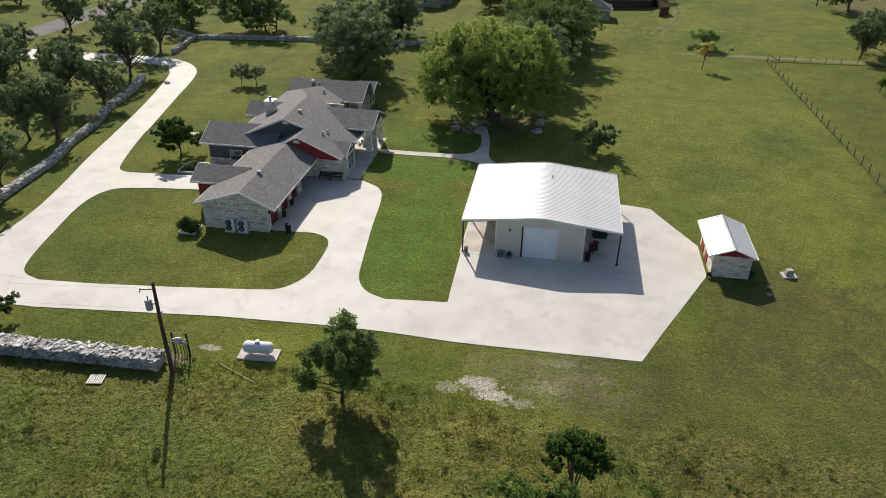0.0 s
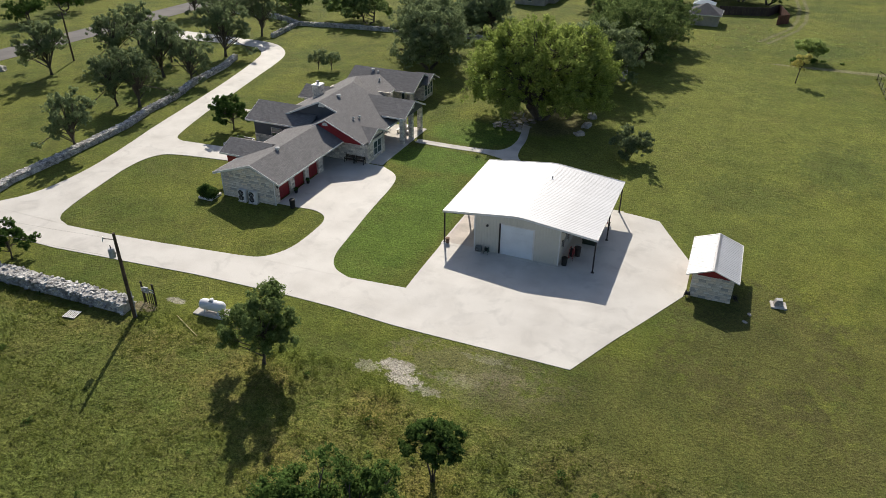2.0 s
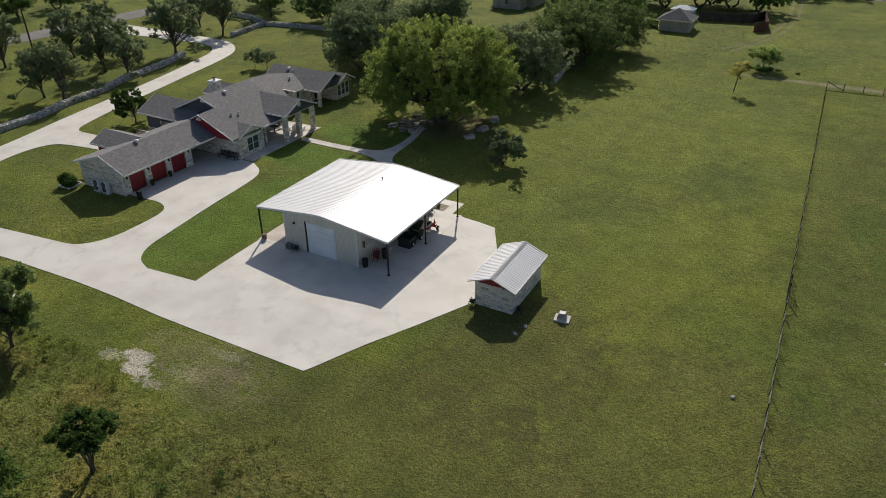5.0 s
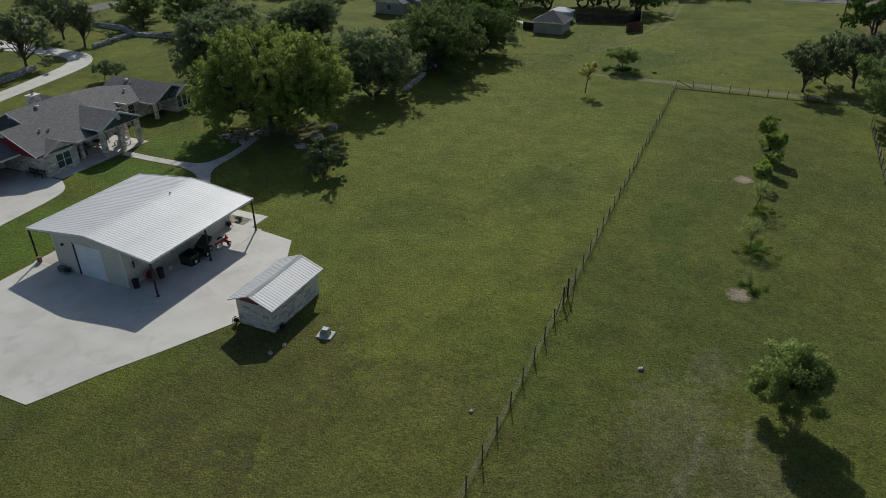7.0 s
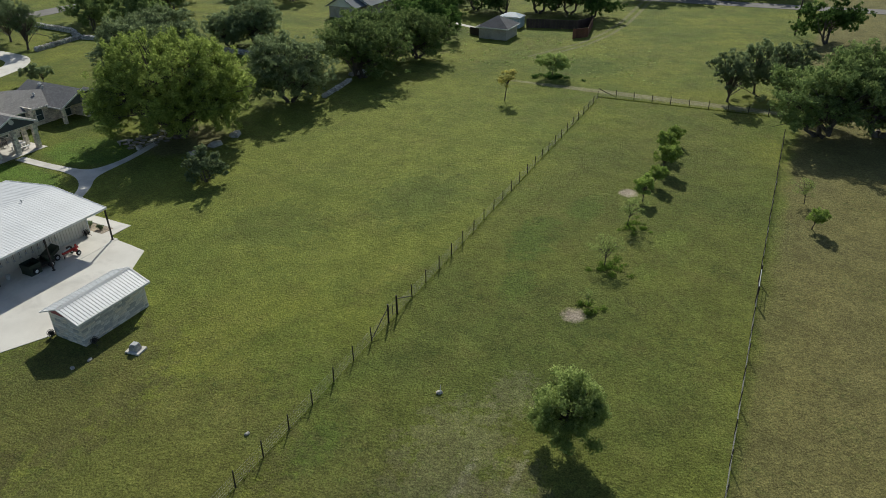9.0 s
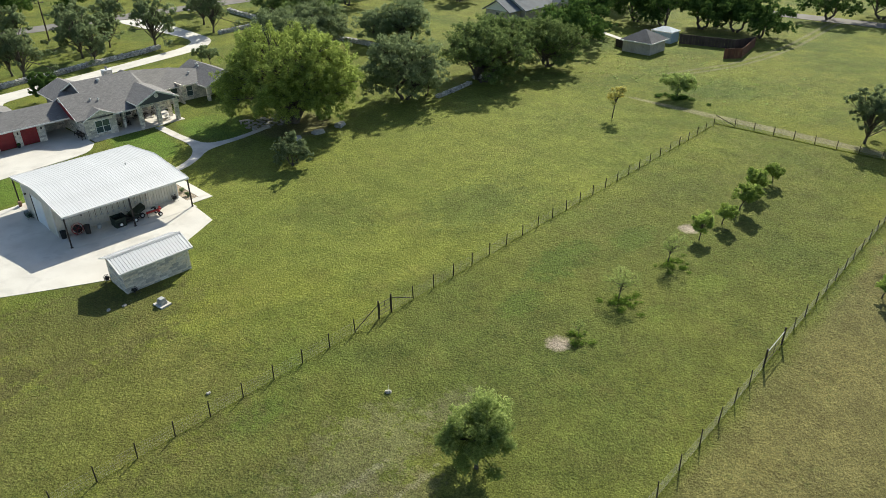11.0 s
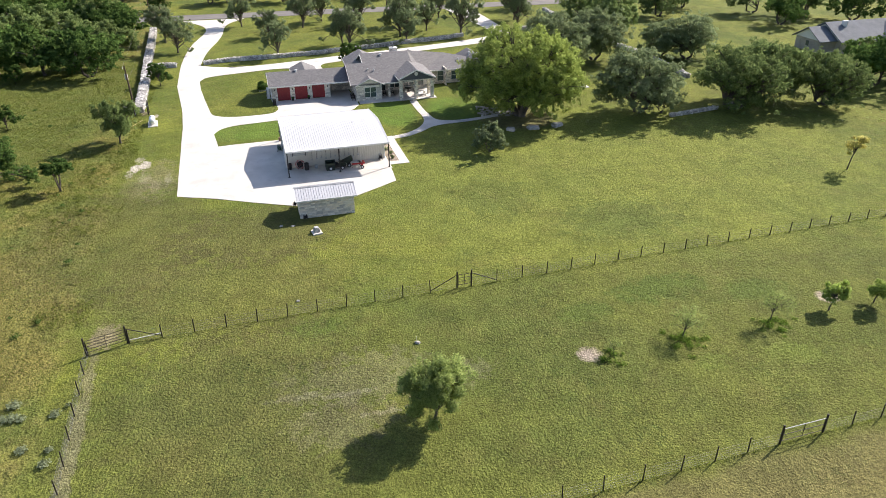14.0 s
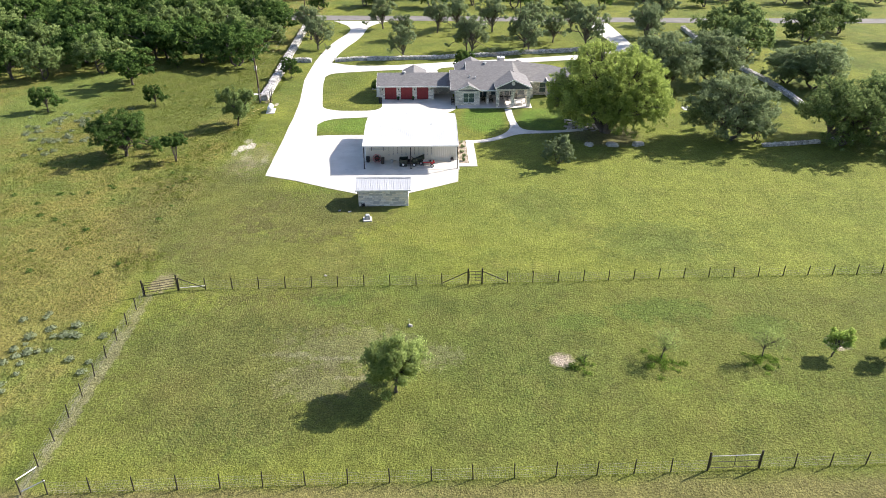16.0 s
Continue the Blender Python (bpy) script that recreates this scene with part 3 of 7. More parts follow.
# ---- workshop ----
def workshop():
    W = thing("workshop", 0, 0, 0, "cream ribbed-steel workshop with a white metal roof and lean-to bays", "workshop")
    x0, x1, y0, y1, xr = -7.22, 7.70, 60.72, 74.15, 0.25
    ze, zr, wx0, wx1 = 3.46, 4.2, -3.95, 4.32

    def roof_z(x):
        """Straight slopes that run into each other over a rounded ridge."""
        k = (zr + 0.12 - ze) / (x1 - xr)
        d, r = abs(x - xr), 0.8
        return zr + 0.12 - k * (d if d > r else (d * d + r * r) / (2 * r))

    # roof panels, one metre of ribbed steel each, bent over the ridge
    n = 15
    w = (y1 - y0) / n
    step = w / 3
    prof = []
    for i in range(3):
        a = i * step
        prof += [(a, 0), (a + step * 0.34, 0), (a + step * 0.44, 0.013), (a + step * 0.56, 0.013), (a + step * 0.66, 0)]
    prof.append((w, 0))
    cuts = [x0, x0 + 3.5] + [xr - 0.8 + 0.2 * i for i in range(9)] + [x1 - 3.5, x1]
    verts = [(x, u, roof_z(x) + r) for x in cuts for u, r in prof]
    m = len(prof)
    faces = [(i * m + q, (i + 1) * m + q, (i + 1) * m + q + 1, i * m + q + 1) for i in range(len(cuts) - 1) for q in range(m - 1)]
    first = data_part("roof_panel", verts, faces, M_GALV, W)
    for i in range(n):
        ob = first if i == 0 else new("roof_panel", first.data)
        ob.parent = W
        ob.matrix_basis = pose(0, y0 + i * w, 0)
    # fascia trim round the roof
    for x in (x0, x1):
        s = -1 if x == x0 else 1
        part("eave_trim", box(min(x, x + s * 0.05), max(x, x + s * 0.05), y0 - 0.03, y1 + 0.03, ze - 0.17, ze + 0.03, 0.01), M_TRIM, W)
    for y in (y0, y1):
        bm = bmesh.new()
        for xa, xb in ((x0, xr - 0.8), (xr - 0.8, xr - 0.3), (xr - 0.3, xr + 0.3), (xr + 0.3, xr + 0.8), (xr + 0.8, x1)):
            za, zb = roof_z(xa), roof_z(xb)
            yy = (y - 0.045, y) if y == y0 else (y, y + 0.045)
            vs = [bm.verts.new((x, q, z)) for q in yy for x, z in ((xa, za - 0.16), (xb, zb - 0.16), (xb, zb + 0.05), (xa, za + 0.05))]
            for f in ((0, 1, 2, 3), (7, 6, 5, 4), (0, 4, 5, 1), (3, 2, 6, 7), (1, 5, 6, 2), (0, 3, 7, 4)):
                bm.faces.new([vs[k] for k in f])
        part("rake_trim", bm, M_TRIM, W)
    # steel frame under the roof
    for y in (y0 + 0.12, (y0 + y1) / 2, y1 - 0.12):
        for xa, xb in ((x0 + 0.05, wx0), (wx1, x1 - 0.05)):
            za, zb = roof_z(xa) - 0.2, roof_z(xb) - 0.2
            part("rafter", tube([(xa, y, za), (xb, y, zb)], [0.085, 0.085], 4), M_STEEL, W)
        for x in (x0 + 0.12, x1 - 0.12):
            p = part("post", box(x - 0.065, x + 0.065, y - 0.065, y + 0.065, 0, ze - 0.12, 0.012), M_STEEL, W)
            bp = box(x - 0.14, x + 0.14, y - 0.14, y + 0.14, 0, 0.02)
            q = part("base_plate", bp, M_STEEL, p)
    for k in range(3):
        for xa in (x0 + 0.5 + k * 1.1, x1 - 0.5 - k * 1.1):
            z = roof_z(xa) - 0.11
            part("purlin", box(xa - 0.03, xa + 0.03, y0 + 0.05, y1 - 0.05, z - 0.08, z + 0.08), M_STEEL, W)
    # walls of ribbed sheet, in panels
    dx0, dx1, dh = -1.42, 1.86, 3.15

    def wall_panel(name, ax, ay, bx, by, lo, hi):
        d = Vector((bx - ax, by - ay, 0))
        L = d.length
        d.normalize()
        verts, faces = sheet(L, lambda u: hi(ax + d.x * u), pitch=0.305, bottom=lambda u: lo)
        nrm = Vector((d.y, -d.x, 0))
        m = Matrix((d, -nrm, Vector((0, 0, 1)))).transposed().to_4x4()
        m.translation = (ax, ay, 0)
        return data_part(name, place(verts, m), faces, M_TAN, W)

    top = lambda x: roof_z(x) - 0.06
    front = [wx0, -3.1, -2.25, dx0]
    for a, b in zip(front, front[1:]):
        wall_panel("wall_panel", a, y0 + 0.06, b, y0 + 0.06, 0, top)
    wall_panel("wall_panel", dx0, y0 + 0.06, dx1, y0 + 0.06, dh, top)
    front = [dx1, 2.7, 3.5, wx1]
    for a, b in zip(front, front[1:]):
        wall_panel("wall_panel", a, y0 + 0.06, b, y0 + 0.06, 0, top)
    for i in range(14):
        a, b = y0 + 0.06 + i * (y1 - y0 - 0.2) / 14, y0 + 0.06 + (i + 1) * (y1 - y0 - 0.2) / 14
        wall_panel("wall_panel", wx1, a, wx1, b, 0, lambda x: roof_z(wx1) - 0.06)
        wall_panel("wall_panel", wx0, b, wx0, a, 0, lambda x: roof_z(wx0) - 0.06)
    for i in range(9):
        a, b = wx1 - i * (wx1 - wx0) / 9, wx1 - (i + 1) * (wx1 - wx0) / 9
        wall_panel("wall_panel", a, y1 - 0.12, b, y1 - 0.12, 0, top)
    for x, y in ((wx0, y0 + 0.06), (wx1, y0 + 0.06), (wx1, y1 - 0.12), (wx0, y1 - 0.12)):
        part("corner_trim", box(x - 0.06, x + 0.06, y - 0.06, y + 0.06, 0, roof_z(x) - 0.07, 0.01), M_TRIM, W)
    # overhead door
    d = part("overhead_door", box(dx0 + 0.05, dx1 - 0.05, y0 + 0.1, y0 + 0.16, 0, dh), M_DOORW, W, "white sectional overhead door")
    for k in range(5):
        z = k * dh / 5
        part("door_section", box(dx0 + 0.06, dx1 - 0.06, y0 + 0.075, y0 + 0.1, z + 0.005, z + dh / 5 - 0.005, 0.004), M_DOORW, d)
    for xa, xb, za, zb in ((dx0 - 0.09, dx0 + 0.05, 0, dh + 0.1), (dx1 - 0.05, dx1 + 0.09, 0, dh + 0.1), (dx0 + 0.05, dx1 - 0.05, dh, dh + 0.1)):
        part("door_trim", box(xa, xb, y0 + 0.015, y0 + 0.1, za, zb, 0.01), M_STEEL if xa < dx0 else M_TRIM, W)
    part("vent_pipe", tube([(0.9, 70.4, 4.15), (0.9, 70.4, 4.4)], [0.05, 0.05], 10), M_GREYBOX, W)
    part("vent_cap", tube([(0.9, 70.4, 4.38), (0.9, 70.4, 4.44), (0.9, 70.4, 4.5)], [0.1, 0.1, 0.02], 10), M_GREYBOX, W)
    return W


workshop()


# ---- stone shed ----
def stone_shed():
    S = thing("stone_shed", 0, 0, 0, "small limestone shed with a white ribbed metal roof", "shed")
    x0, x1, y0, y1, h, xr, zr, ze = 16.1, 19.55, 61.0, 67.35, 1.98, 17.75, 2.83, 2.0
    ex0, ex1, ey0, ey1 = 15.6, 19.93, 60.66, 67.68
    part("wall", box(x0 + 0.06, x1 - 0.06, y0 + 0.06, y1 - 0.06, GROUND_Z - 0.4, h), M_STONE, S)
    for y, s in ((y0 + 0.03, 1), (y1 - 0.03, -1)):
        bm = bmesh.new()
        vs = [bm.verts.new((x, yy, z)) for yy in (y - 0.03, y + 0.03) for x, z in ((x0, h - 0.06), (x1, h - 0.06), (xr, zr - 0.08))]
        for f in ((0, 1, 2), (5, 4, 3), (0, 3, 4, 1), (1, 4, 5, 2), (2, 5, 3, 0)):
            bm.faces.new([vs[k] for k in f])
        part("gable", bm, M_RED, S, "barn-red painted gable boards")
    n = 8
    w = (ey1 - ey0) / n
    for xe, u in ((ex0, -1), (ex1, 1)):
        run = math.hypot(xe - xr, zr - ze)
        verts, faces = sheet(w, lambda q: run, pitch=0.29, rise=0.045, normal=(0, 1, 0))
        me = None
        for i in range(n):
            u_dir = Vector((0, u, 0))
            v_dir = (Vector((xr, 0, zr)) - Vector((xe, 0, ze))).normalized()
            m = Matrix((u_dir, u_dir.cross(v_dir) * -1, v_dir)).transposed().to_4x4()
            m.translation = (xe, ey0 + (i if u > 0 else i + 1) * w, ze)
            if me is None:
                ob = data_part("roof_panel", verts, faces, M_GALV, S)
                me = ob.data
            else:
                ob = new("roof_panel", me)
                ob.parent = S
            ob.matrix_basis = m
        part("eave_trim", box(min(xe, xe + u * 0.04), max(xe, xe + u * 0.04), ey0, ey1, ze - 0.13, ze + 0.03, 0.008), M_TRIM, S)
    bm = bmesh.new()
    for xa, xb in ((xr - 0.2, xr), (xr, xr + 0.2)):
        za, zb = (zr - 0.04, zr + 0.05) if xa < xr else (zr + 0.05, zr - 0.04)
        bm.faces.new([bm.verts.new(p) for p in ((xa, ey0, za), (xb, ey0, zb), (xb, ey1, zb), (xa, ey1, za))])
    bmesh.ops.solidify(bm, geom=bm.faces[:], thickness=0.015)
    part("ridge_cap", bm, M_GALV, S)
    for y in (ey0, ey1):
        for xe in (ex0, ex1):
            part("rake_trim", tube([(xe, y, ze - 0.04), (xr, y, zr - 0.02)], [0.07, 0.07], 4), M_TRIM, S)
    part("door", box(x0 - 0.02, x0 + 0.06, 63.3, 64.3, GROUND_Z - 0.26, 1.75, 0.01), M_RED, S, "barn-red shed door")
    part("door", box(x0 - 0.02, x0 + 0.06, 65.3, 66.5, GROUND_Z - 0.26, 1.75, 0.01), M_RED, S, "barn-red shed door")
    return S, (x0, x1, y0, y1, h)


SHED, SHED_BOX = stone_shed()


# ---- house ----
HOUSE = thing("house", 0, 0, 0, "limestone ranch house with grey shingle roof and red garage doors", "house")


def prism_roof(axis, a0, a1, b0, b1, br, zr, ze0, ze1, thick=0.16, bv=None):
    """Two roof planes: the ridge runs along axis from a0 to a1 at br, zr; the eaves lie at b0 and b1."""
    bm = bmesh.new()
    for b, ze in ((b0, ze0), (b1, ze1)):
        pts = [(a0, b, ze), (a1, b, ze), (a1, br, zr), (a0, br, zr)]
        top = [bm.verts.new((p[0], p[1], p[2]) if axis == "x" else (p[1], p[0], p[2])) for p in pts]
        low = [bm.verts.new((v.co.x, v.co.y, v.co.z - thick)) for v in top]
        bm.faces.new(top)
        bm.faces.new(low[::-1])
        for k in range(4):
            if k != 2:
                bm.faces.new((top[k], low[k], low[(k + 1) % 4], top[(k + 1) % 4]))
    bmesh.ops.recalc_face_normals(bm, faces=bm.faces[:])
    return bm


def gable_wall(axis, a, b0, b1, br, z0, ze, zr, thick=0.12):
    """A gable end in the plane axis = a, from z0 up to the roof."""
    bm = bmesh.new()
    pts = [(b0, z0), (b1, z0), (b1, ze), (br, zr), (b0, ze)]
    sides = [[bm.verts.new((a + s, b, z) if axis == "x" else (b, a + s, z)) for b, z in pts] for s in (-thick / 2, thick / 2)]
    bm.faces.new(sides[0])
    bm.faces.new(sides[1][::-1])
    n = len(pts)
    for k in range(n):
        bm.faces.new((sides[0][k], sides[1][k], sides[1][(k + 1) % n], sides[0][(k + 1) % n]))
    bmesh.ops.recalc_face_normals(bm, faces=bm.faces[:])
    return bm


def fascia(p, q, h=0.2, t=0.05, name="fascia"):
    """A white board from p to q, hung below the line."""
    p, q = Vector(p), Vector(q)
    d = q - p
    s = Vector((d.y, -d.x, 0))
    if s.length < 1e-4:
        return None
    s = s.normalized() * t / 2
    bm = bmesh.new()
    vs = [bm.verts.new(v) for v in (p - s, q - s, q + s, p + s, p - s - Vector((0, 0, h)), q - s - Vector((0, 0, h)), q + s - Vector((0, 0, h)), p + s - Vector((0, 0, h)))]
    for f in ((0, 1, 2, 3), (7, 6, 5, 4), (0, 4, 5, 1), (1, 5, 6, 2), (2, 6, 7, 3), (3, 7, 4, 0)):
        bm.faces.new([vs[k] for k in f])
    bmesh.ops.recalc_face_normals(bm, faces=bm.faces[:])
    return part(name, bm, M_TRIM, HOUSE)


def window(x, y, z0, z1, half, facing="x", two=True, parent=None):
    """A white-framed window in a wall that faces +x or -y, with panes."""
    def bx(u0, u1, d0, d1, za, zb, bev=0.0):
        return box(x + d0, x + d1, y + u0, y + u1, za, zb, bev) if facing == "x" else box(x + u0, x + u1, y - d1, y - d0, za, zb, bev)
    w = part("window", bx(-half, half, -0.04, 0.03, z0, z1), M_DARK, parent or HOUSE)
    f = 0.07
    for a, b, c, d in ((-half - f, half + f, z1, z1 + f), (-half - f, half + f, z0 - f, z0), (-half - f, -half, z0, z1), (half, half + f, z0, z1)):
        part("frame", bx(a, b, 0.0, 0.07, c, d), M_TRIM, w)
    cols = [(-half, -0.05), (0.05, half)] if two else [(-half, half)]
    if two:
        part("mullion", bx(-0.05, 0.05, 0.0, 0.065, z0, z1), M_TRIM, w)
    zm = (z0 + z1) / 2
    for a, b in cols:
        part("pane", bx(a + 0.03, b - 0.03, 0.03, 0.04, z0 + 0.03, zm - 0.02), M_GLASS, w)
        part("pane", bx(a + 0.03, b - 0.03, 0.03, 0.045, zm + 0.02, z1 - 0.03), M_GLASS, w)
        part("sash", bx(a, b, 0.03, 0.055, zm - 0.03, zm + 0.03), M_TRIM, w)
    return w


def house():
    H = HOUSE
    g = GROUND_Z
    # garage wing
    GR, GZ, GE = -29.4, 4.38, 2.75
    part("roof", prism_roof("y", 60.6, 75.2, -34.5, -25.9, GR, GZ, GE, GE), M_SHINGLE, H)
    part("wall", gable_wall("y", 61.1, -33.6, -27.0, GR, g, 2.9, 4.12, 0.2), M_STONE, H)
    part("wall", box(-33.6, -33.4, 61.2, 75.0, g, 2.9), M_STONE, H)
    piers = [(61.2, 62.0), (64.15, 64.95), (67.1, 67.9), (70.05, 71.0)]
    for a, b in piers:
        part("pier", box(-27.25, -27.0, a, b, g, 2.35), M_STONE, H)
    part("lintel", box(-27.25, -27.02, 61.2, 71.0, 2.35, 2.95), M_STONE, H)
    for k in range(3):
        a, b = piers[k][1], piers[k + 1][0]
        d = part("garage_door", box(-27.4, -27.3, a, b, CONC_Z, 2.35), M_RED, H, "barn-red panelled garage door")
        for r in range(4):
            z = CONC_Z + r * 0.6
            for c in range(4):
                w = (b - a) / 4
                part("door_panel", box(-27.3, -27.27, a + c * w + 0.06, a + (c + 1) * w - 0.06, z + 0.06, z + 0.54, 0.012), M_RED, d)
    for k in range(4):
        lamp = part("wall_lantern", box(-26.98, -26.82, (piers[k][0] + piers[k][1]) / 2 - 0.08, (piers[k][0] + piers[k][1]) / 2 + 0.08, 1.75, 2.05, 0.02), M_STEEL, H)
    part("wall", box(-33.4, -27.25, 70.8, 71.0, g, 2.9), M_STONE, H)
    part("wall", box(-31.0, -30.8, 71.0, 75.0, g, 3.4), M_STONE, H)
    part("beam", box(-26.5, -26.2, 70.9, 74.9, 2.42, 2.62), M_TRIM, H)
    fascia((-25.9, 60.6, GE), (-25.9, 74.6, GE))
    fascia((-34.5, 60.6, GE), (-34.5, 75.0, GE))
    fascia((-34.5, 60.58, GE), (GR, 60.58, GZ), 0.24)
    fascia((GR, 60.58, GZ), (-25.9, 60.58, GE), 0.24)
    part("downspout", box(-26.95, -26.86, 60.95, 61.04, g, 2.6), M_TRIM, H)
    part("downspout", box(-33.7, -33.6, 60.92, 61.0, g, 2.6), M_TRIM, H)
    # west dormer over the side door
    part("roof", prism_roof("x", -37.0, -31.0, 65.0, 69.6, 67.3, 4.05, 3.0, 3.0), M_SHINGLE, H)
    part("wall", box(-36.4, -33.6, 65.5, 69.1, g, 3.0), M_RED, H, "barn-red painted entry wall")
    part("gable", gable_wall("x", -36.45, 65.5, 69.1, 67.3, 2.8, 3.05, 3.9), M_RED, H)
    fascia((-37.0, 65.0, 3.0), (-31.6, 65.0, 3.0))
    fascia((-37.0, 65.0, 3.0), (-37.0, 67.3, 4.05))
    # main block: the red-gabled front half and the higher ridge behind it
    RX, RZ, MX, MZ = -28.2, 5.15, -30.8, 6.15
    part("roof", prism_roof("y", 74.0, 79.6, -33.0, -22.95, RX, RZ, 2.75, 2.78), M_SHINGLE, H)
    part("gable", gable_wall("y", 74.2, -32.0, -23.6, RX, 2.6, 2.95, RZ - 0.2), M_RED, H, "barn-red board gable")
    part("roof", prism_roof("y", 77.0, 85.7, -38.4, -22.95, MX, MZ, 2.8, 2.74), M_SHINGLE, H)
    part("gable", gable_wall("y", 77.5, -37.3, -24.5, MX, 2.6, 3.1, MZ - 0.2), M_SLATE, H, "slate-blue sided gable")
    part("gable", gable_wall("y", 85.4, -37.3, -24.5, MX, 2.6, 3.1, MZ - 0.2), M_SLATE, H)
    fascia((-33.0, 73.98, 2.75), (RX, 73.98, RZ), 0.15)
    fascia((RX, 73.98, RZ), (-22.95, 73.98, 2.78), 0.15)
    fascia((-38.4, 76.98, 2.8), (MX, 76.98, MZ), 0.22)
    fascia((MX, 76.98, MZ), (RX, 76.98, RZ + 0.02), 0.22)
    fascia((-22.95, 79.0, 2.76), (-22.95, 85.7, 2.74))
    part("wall", box(-31.0, -23.0, 74.9, 75.1, g, 2.75), M_STONE, H)
    part("wall", box(-23.2, -23.0, 75.1, 79.3, g, 2.75), M_STONE, H)
    part("wall", box(-28.0, -23.2, 79.1, 79.3, g, 2.75), M_STONE, H)
    part("wall", box(-28.2, -28.0, 79.1, 89.4, g, 2.9), M_STONE, H)
    part("wall", box(-30.0, -29.8, 89.6, 97.2, g, 2.6), M_STONE, H)
    part("wall", box(-29.8, -28.0, 89.4, 89.6, g, 2.6), M_STONE, H)
    part("wall", box(-38.0, -28.2, 92.2, 92.4, g, 3.0), M_STONE, H)
    part("wall", box(-38.0, -37.8, 77.5, 92.2, g, 3.0), M_STONE, H)
    # small front gable with the pair of windows
    part("roof", prism_roof("x", -25.6, -22.76, 74.7, 79.75, 77.25, 3.75, 2.62, 2.62), M_SHINGLE, H)
    part("gable", gable_wall("x", -23.05, 75.1, 79.3, 77.25, 2.5, 2.7, 3.55, 0.14), M_STONE, H)
    fascia((-22.74, 74.7, 2.62), (-22.74, 77.25, 3.75), 0.14)
    fascia((-22.74, 77.25, 3.75), (-22.74, 79.75, 2.62), 0.14)
    window(-23.0, 77.3, 0.55, 2.2, 0.95)
    # porch
    part("roof", prism_roof("x", -30.2, -21.35, 81.9, 88.4, 85.1, 5.05, 3.6, 3.6), M_SHINGLE, H)
    part("gable", gable_wall("x", -21.75, 82.3, 88.0, 85.1, 3.3, 3.55, 4.85, 0.1), M_SLATE, H, "slate-blue porch gable")
    for x, y, z in ((-28.3, 74.13, 4.36), (-30.75, 77.43, 5.32)):
        bm = bmesh.new()
        rim = [(0.4 * math.cos(math.pi * k / 10), 0.4 * math.sin(math.pi * k / 10)) for k in range(11)]
        lo, hi = [[bm.verts.new((x + u, y - d, z + v)) for u, v in rim] for d in (0.0, 0.07)]
        bm.faces.new(hi)
        for k in range(11):
            bm.faces.new((lo[k], lo[(k + 1) % 11], hi[(k + 1) % 11], hi[k]))
        bmesh.ops.recalc_face_normals(bm, faces=bm.faces[:])
        part("gable_vent", bm, M_TRIM, H, "white half-round gable vent")
    part("gable_vent", tube([(-21.72, 85.1, 4.25), (-21.62, 85.1, 4.25)], [0.32, 0.32], 14), M_TRIM, H)
    fascia((-21.33, 81.9, 3.6), (-21.33, 85.1, 5.05), 0.22)
    fascia((-21.33, 85.1, 5.05), (-21.33, 88.4, 3.6), 0.22)
    fascia((-24.6, 81.9, 3.6), (-21.35, 81.9, 3.6))
    fascia((-24.6, 88.4, 3.6), (-21.35, 88.4, 3.6))
    part("beam", box(-22.1, -21.9, 82.0, 88.2, 3.12, 3.42), M_TRIM, H)
    for y in (82.45, 85.1, 87.95):
        part("porch_post", box(-22.3, -21.75, y - 0.28, y + 0.28, 0.0, 3.2, 0.02), M_STONE, H)
    part("porch_post", box(-24.6, -24.1, 87.7, 88.2, 0.0, 3.2, 0.02), M_STONE, H)
    part("porch_post", box(-24.4, -24.0, 80.6, 81.0, 0.0, 2.7, 0.02), M_STONE, H)
    for y, half, two in ((80.2, 0.7, True), (82.6, 0.85, True), (85.2, 0.9, True), (87.3, 0.6, False), (91.6, 0.55, False)):
        window(-28.0 if y < 89 else -29.8, y, 0.5 if y > 81 else 0.1, 2.25, half, two=two)
    # north section and north-east wing
    # hipped slopes that fall from the main ridge to the north wing
    bm = bmesh.new()
    A, B, C, D, E, F, W1, W2 = [bm.verts.new(p) for p in ((MX, 85.7, MZ), (-34.6, 93.6, 4.4), (-33.0, 97.6, 3.75), (-29.4, 95.6, 2.5), (-29.2, 88.3, 2.62), (-28.0, 85.7, 4.9), (-38.4, 85.7, 2.8), (-38.2, 97.0, 2.75))]
    for f in ((A, F, E), (A, E, B), (B, E, D), (B, D, C), (A, B, W2), (A, W2, W1), (B, C, W2)):
        bm.faces.new(f)
    bmesh.ops.recalc_face_normals(bm, faces=bm.faces[:])
    bmesh.ops.solidify(bm, geom=bm.faces[:], thickness=0.14)
    part("roof", bm, M_SHINGLE, H)
    fascia((-29.2, 88.5, 2.62), (-29.4, 95.6, 2.5), 0.18)
    window(-29.8, 94.2, 0.6, 2.15, 0.5, two=False)
    part("roof", prism_roof("x", -38.0, -26.4, 95.4, 103.2, 99.2, 4.2, 2.35, 2.35), M_SHINGLE, H)
    part("wall", box(-37.6, -29.6, 97.2, 97.4, g, 2.4), M_STONE, H)
    part("wall", box(-37.6, -27.0, 102.8, 103.0, g, 2.4), M_STONE, H)
    part("wall", box(-29.8, -29.6, 97.4, 99.6, g, 2.6), M_STONE, H)
    part("wall", box(-29.6, -26.6, 99.4, 99.6, g, 2.6), M_STONE, H)
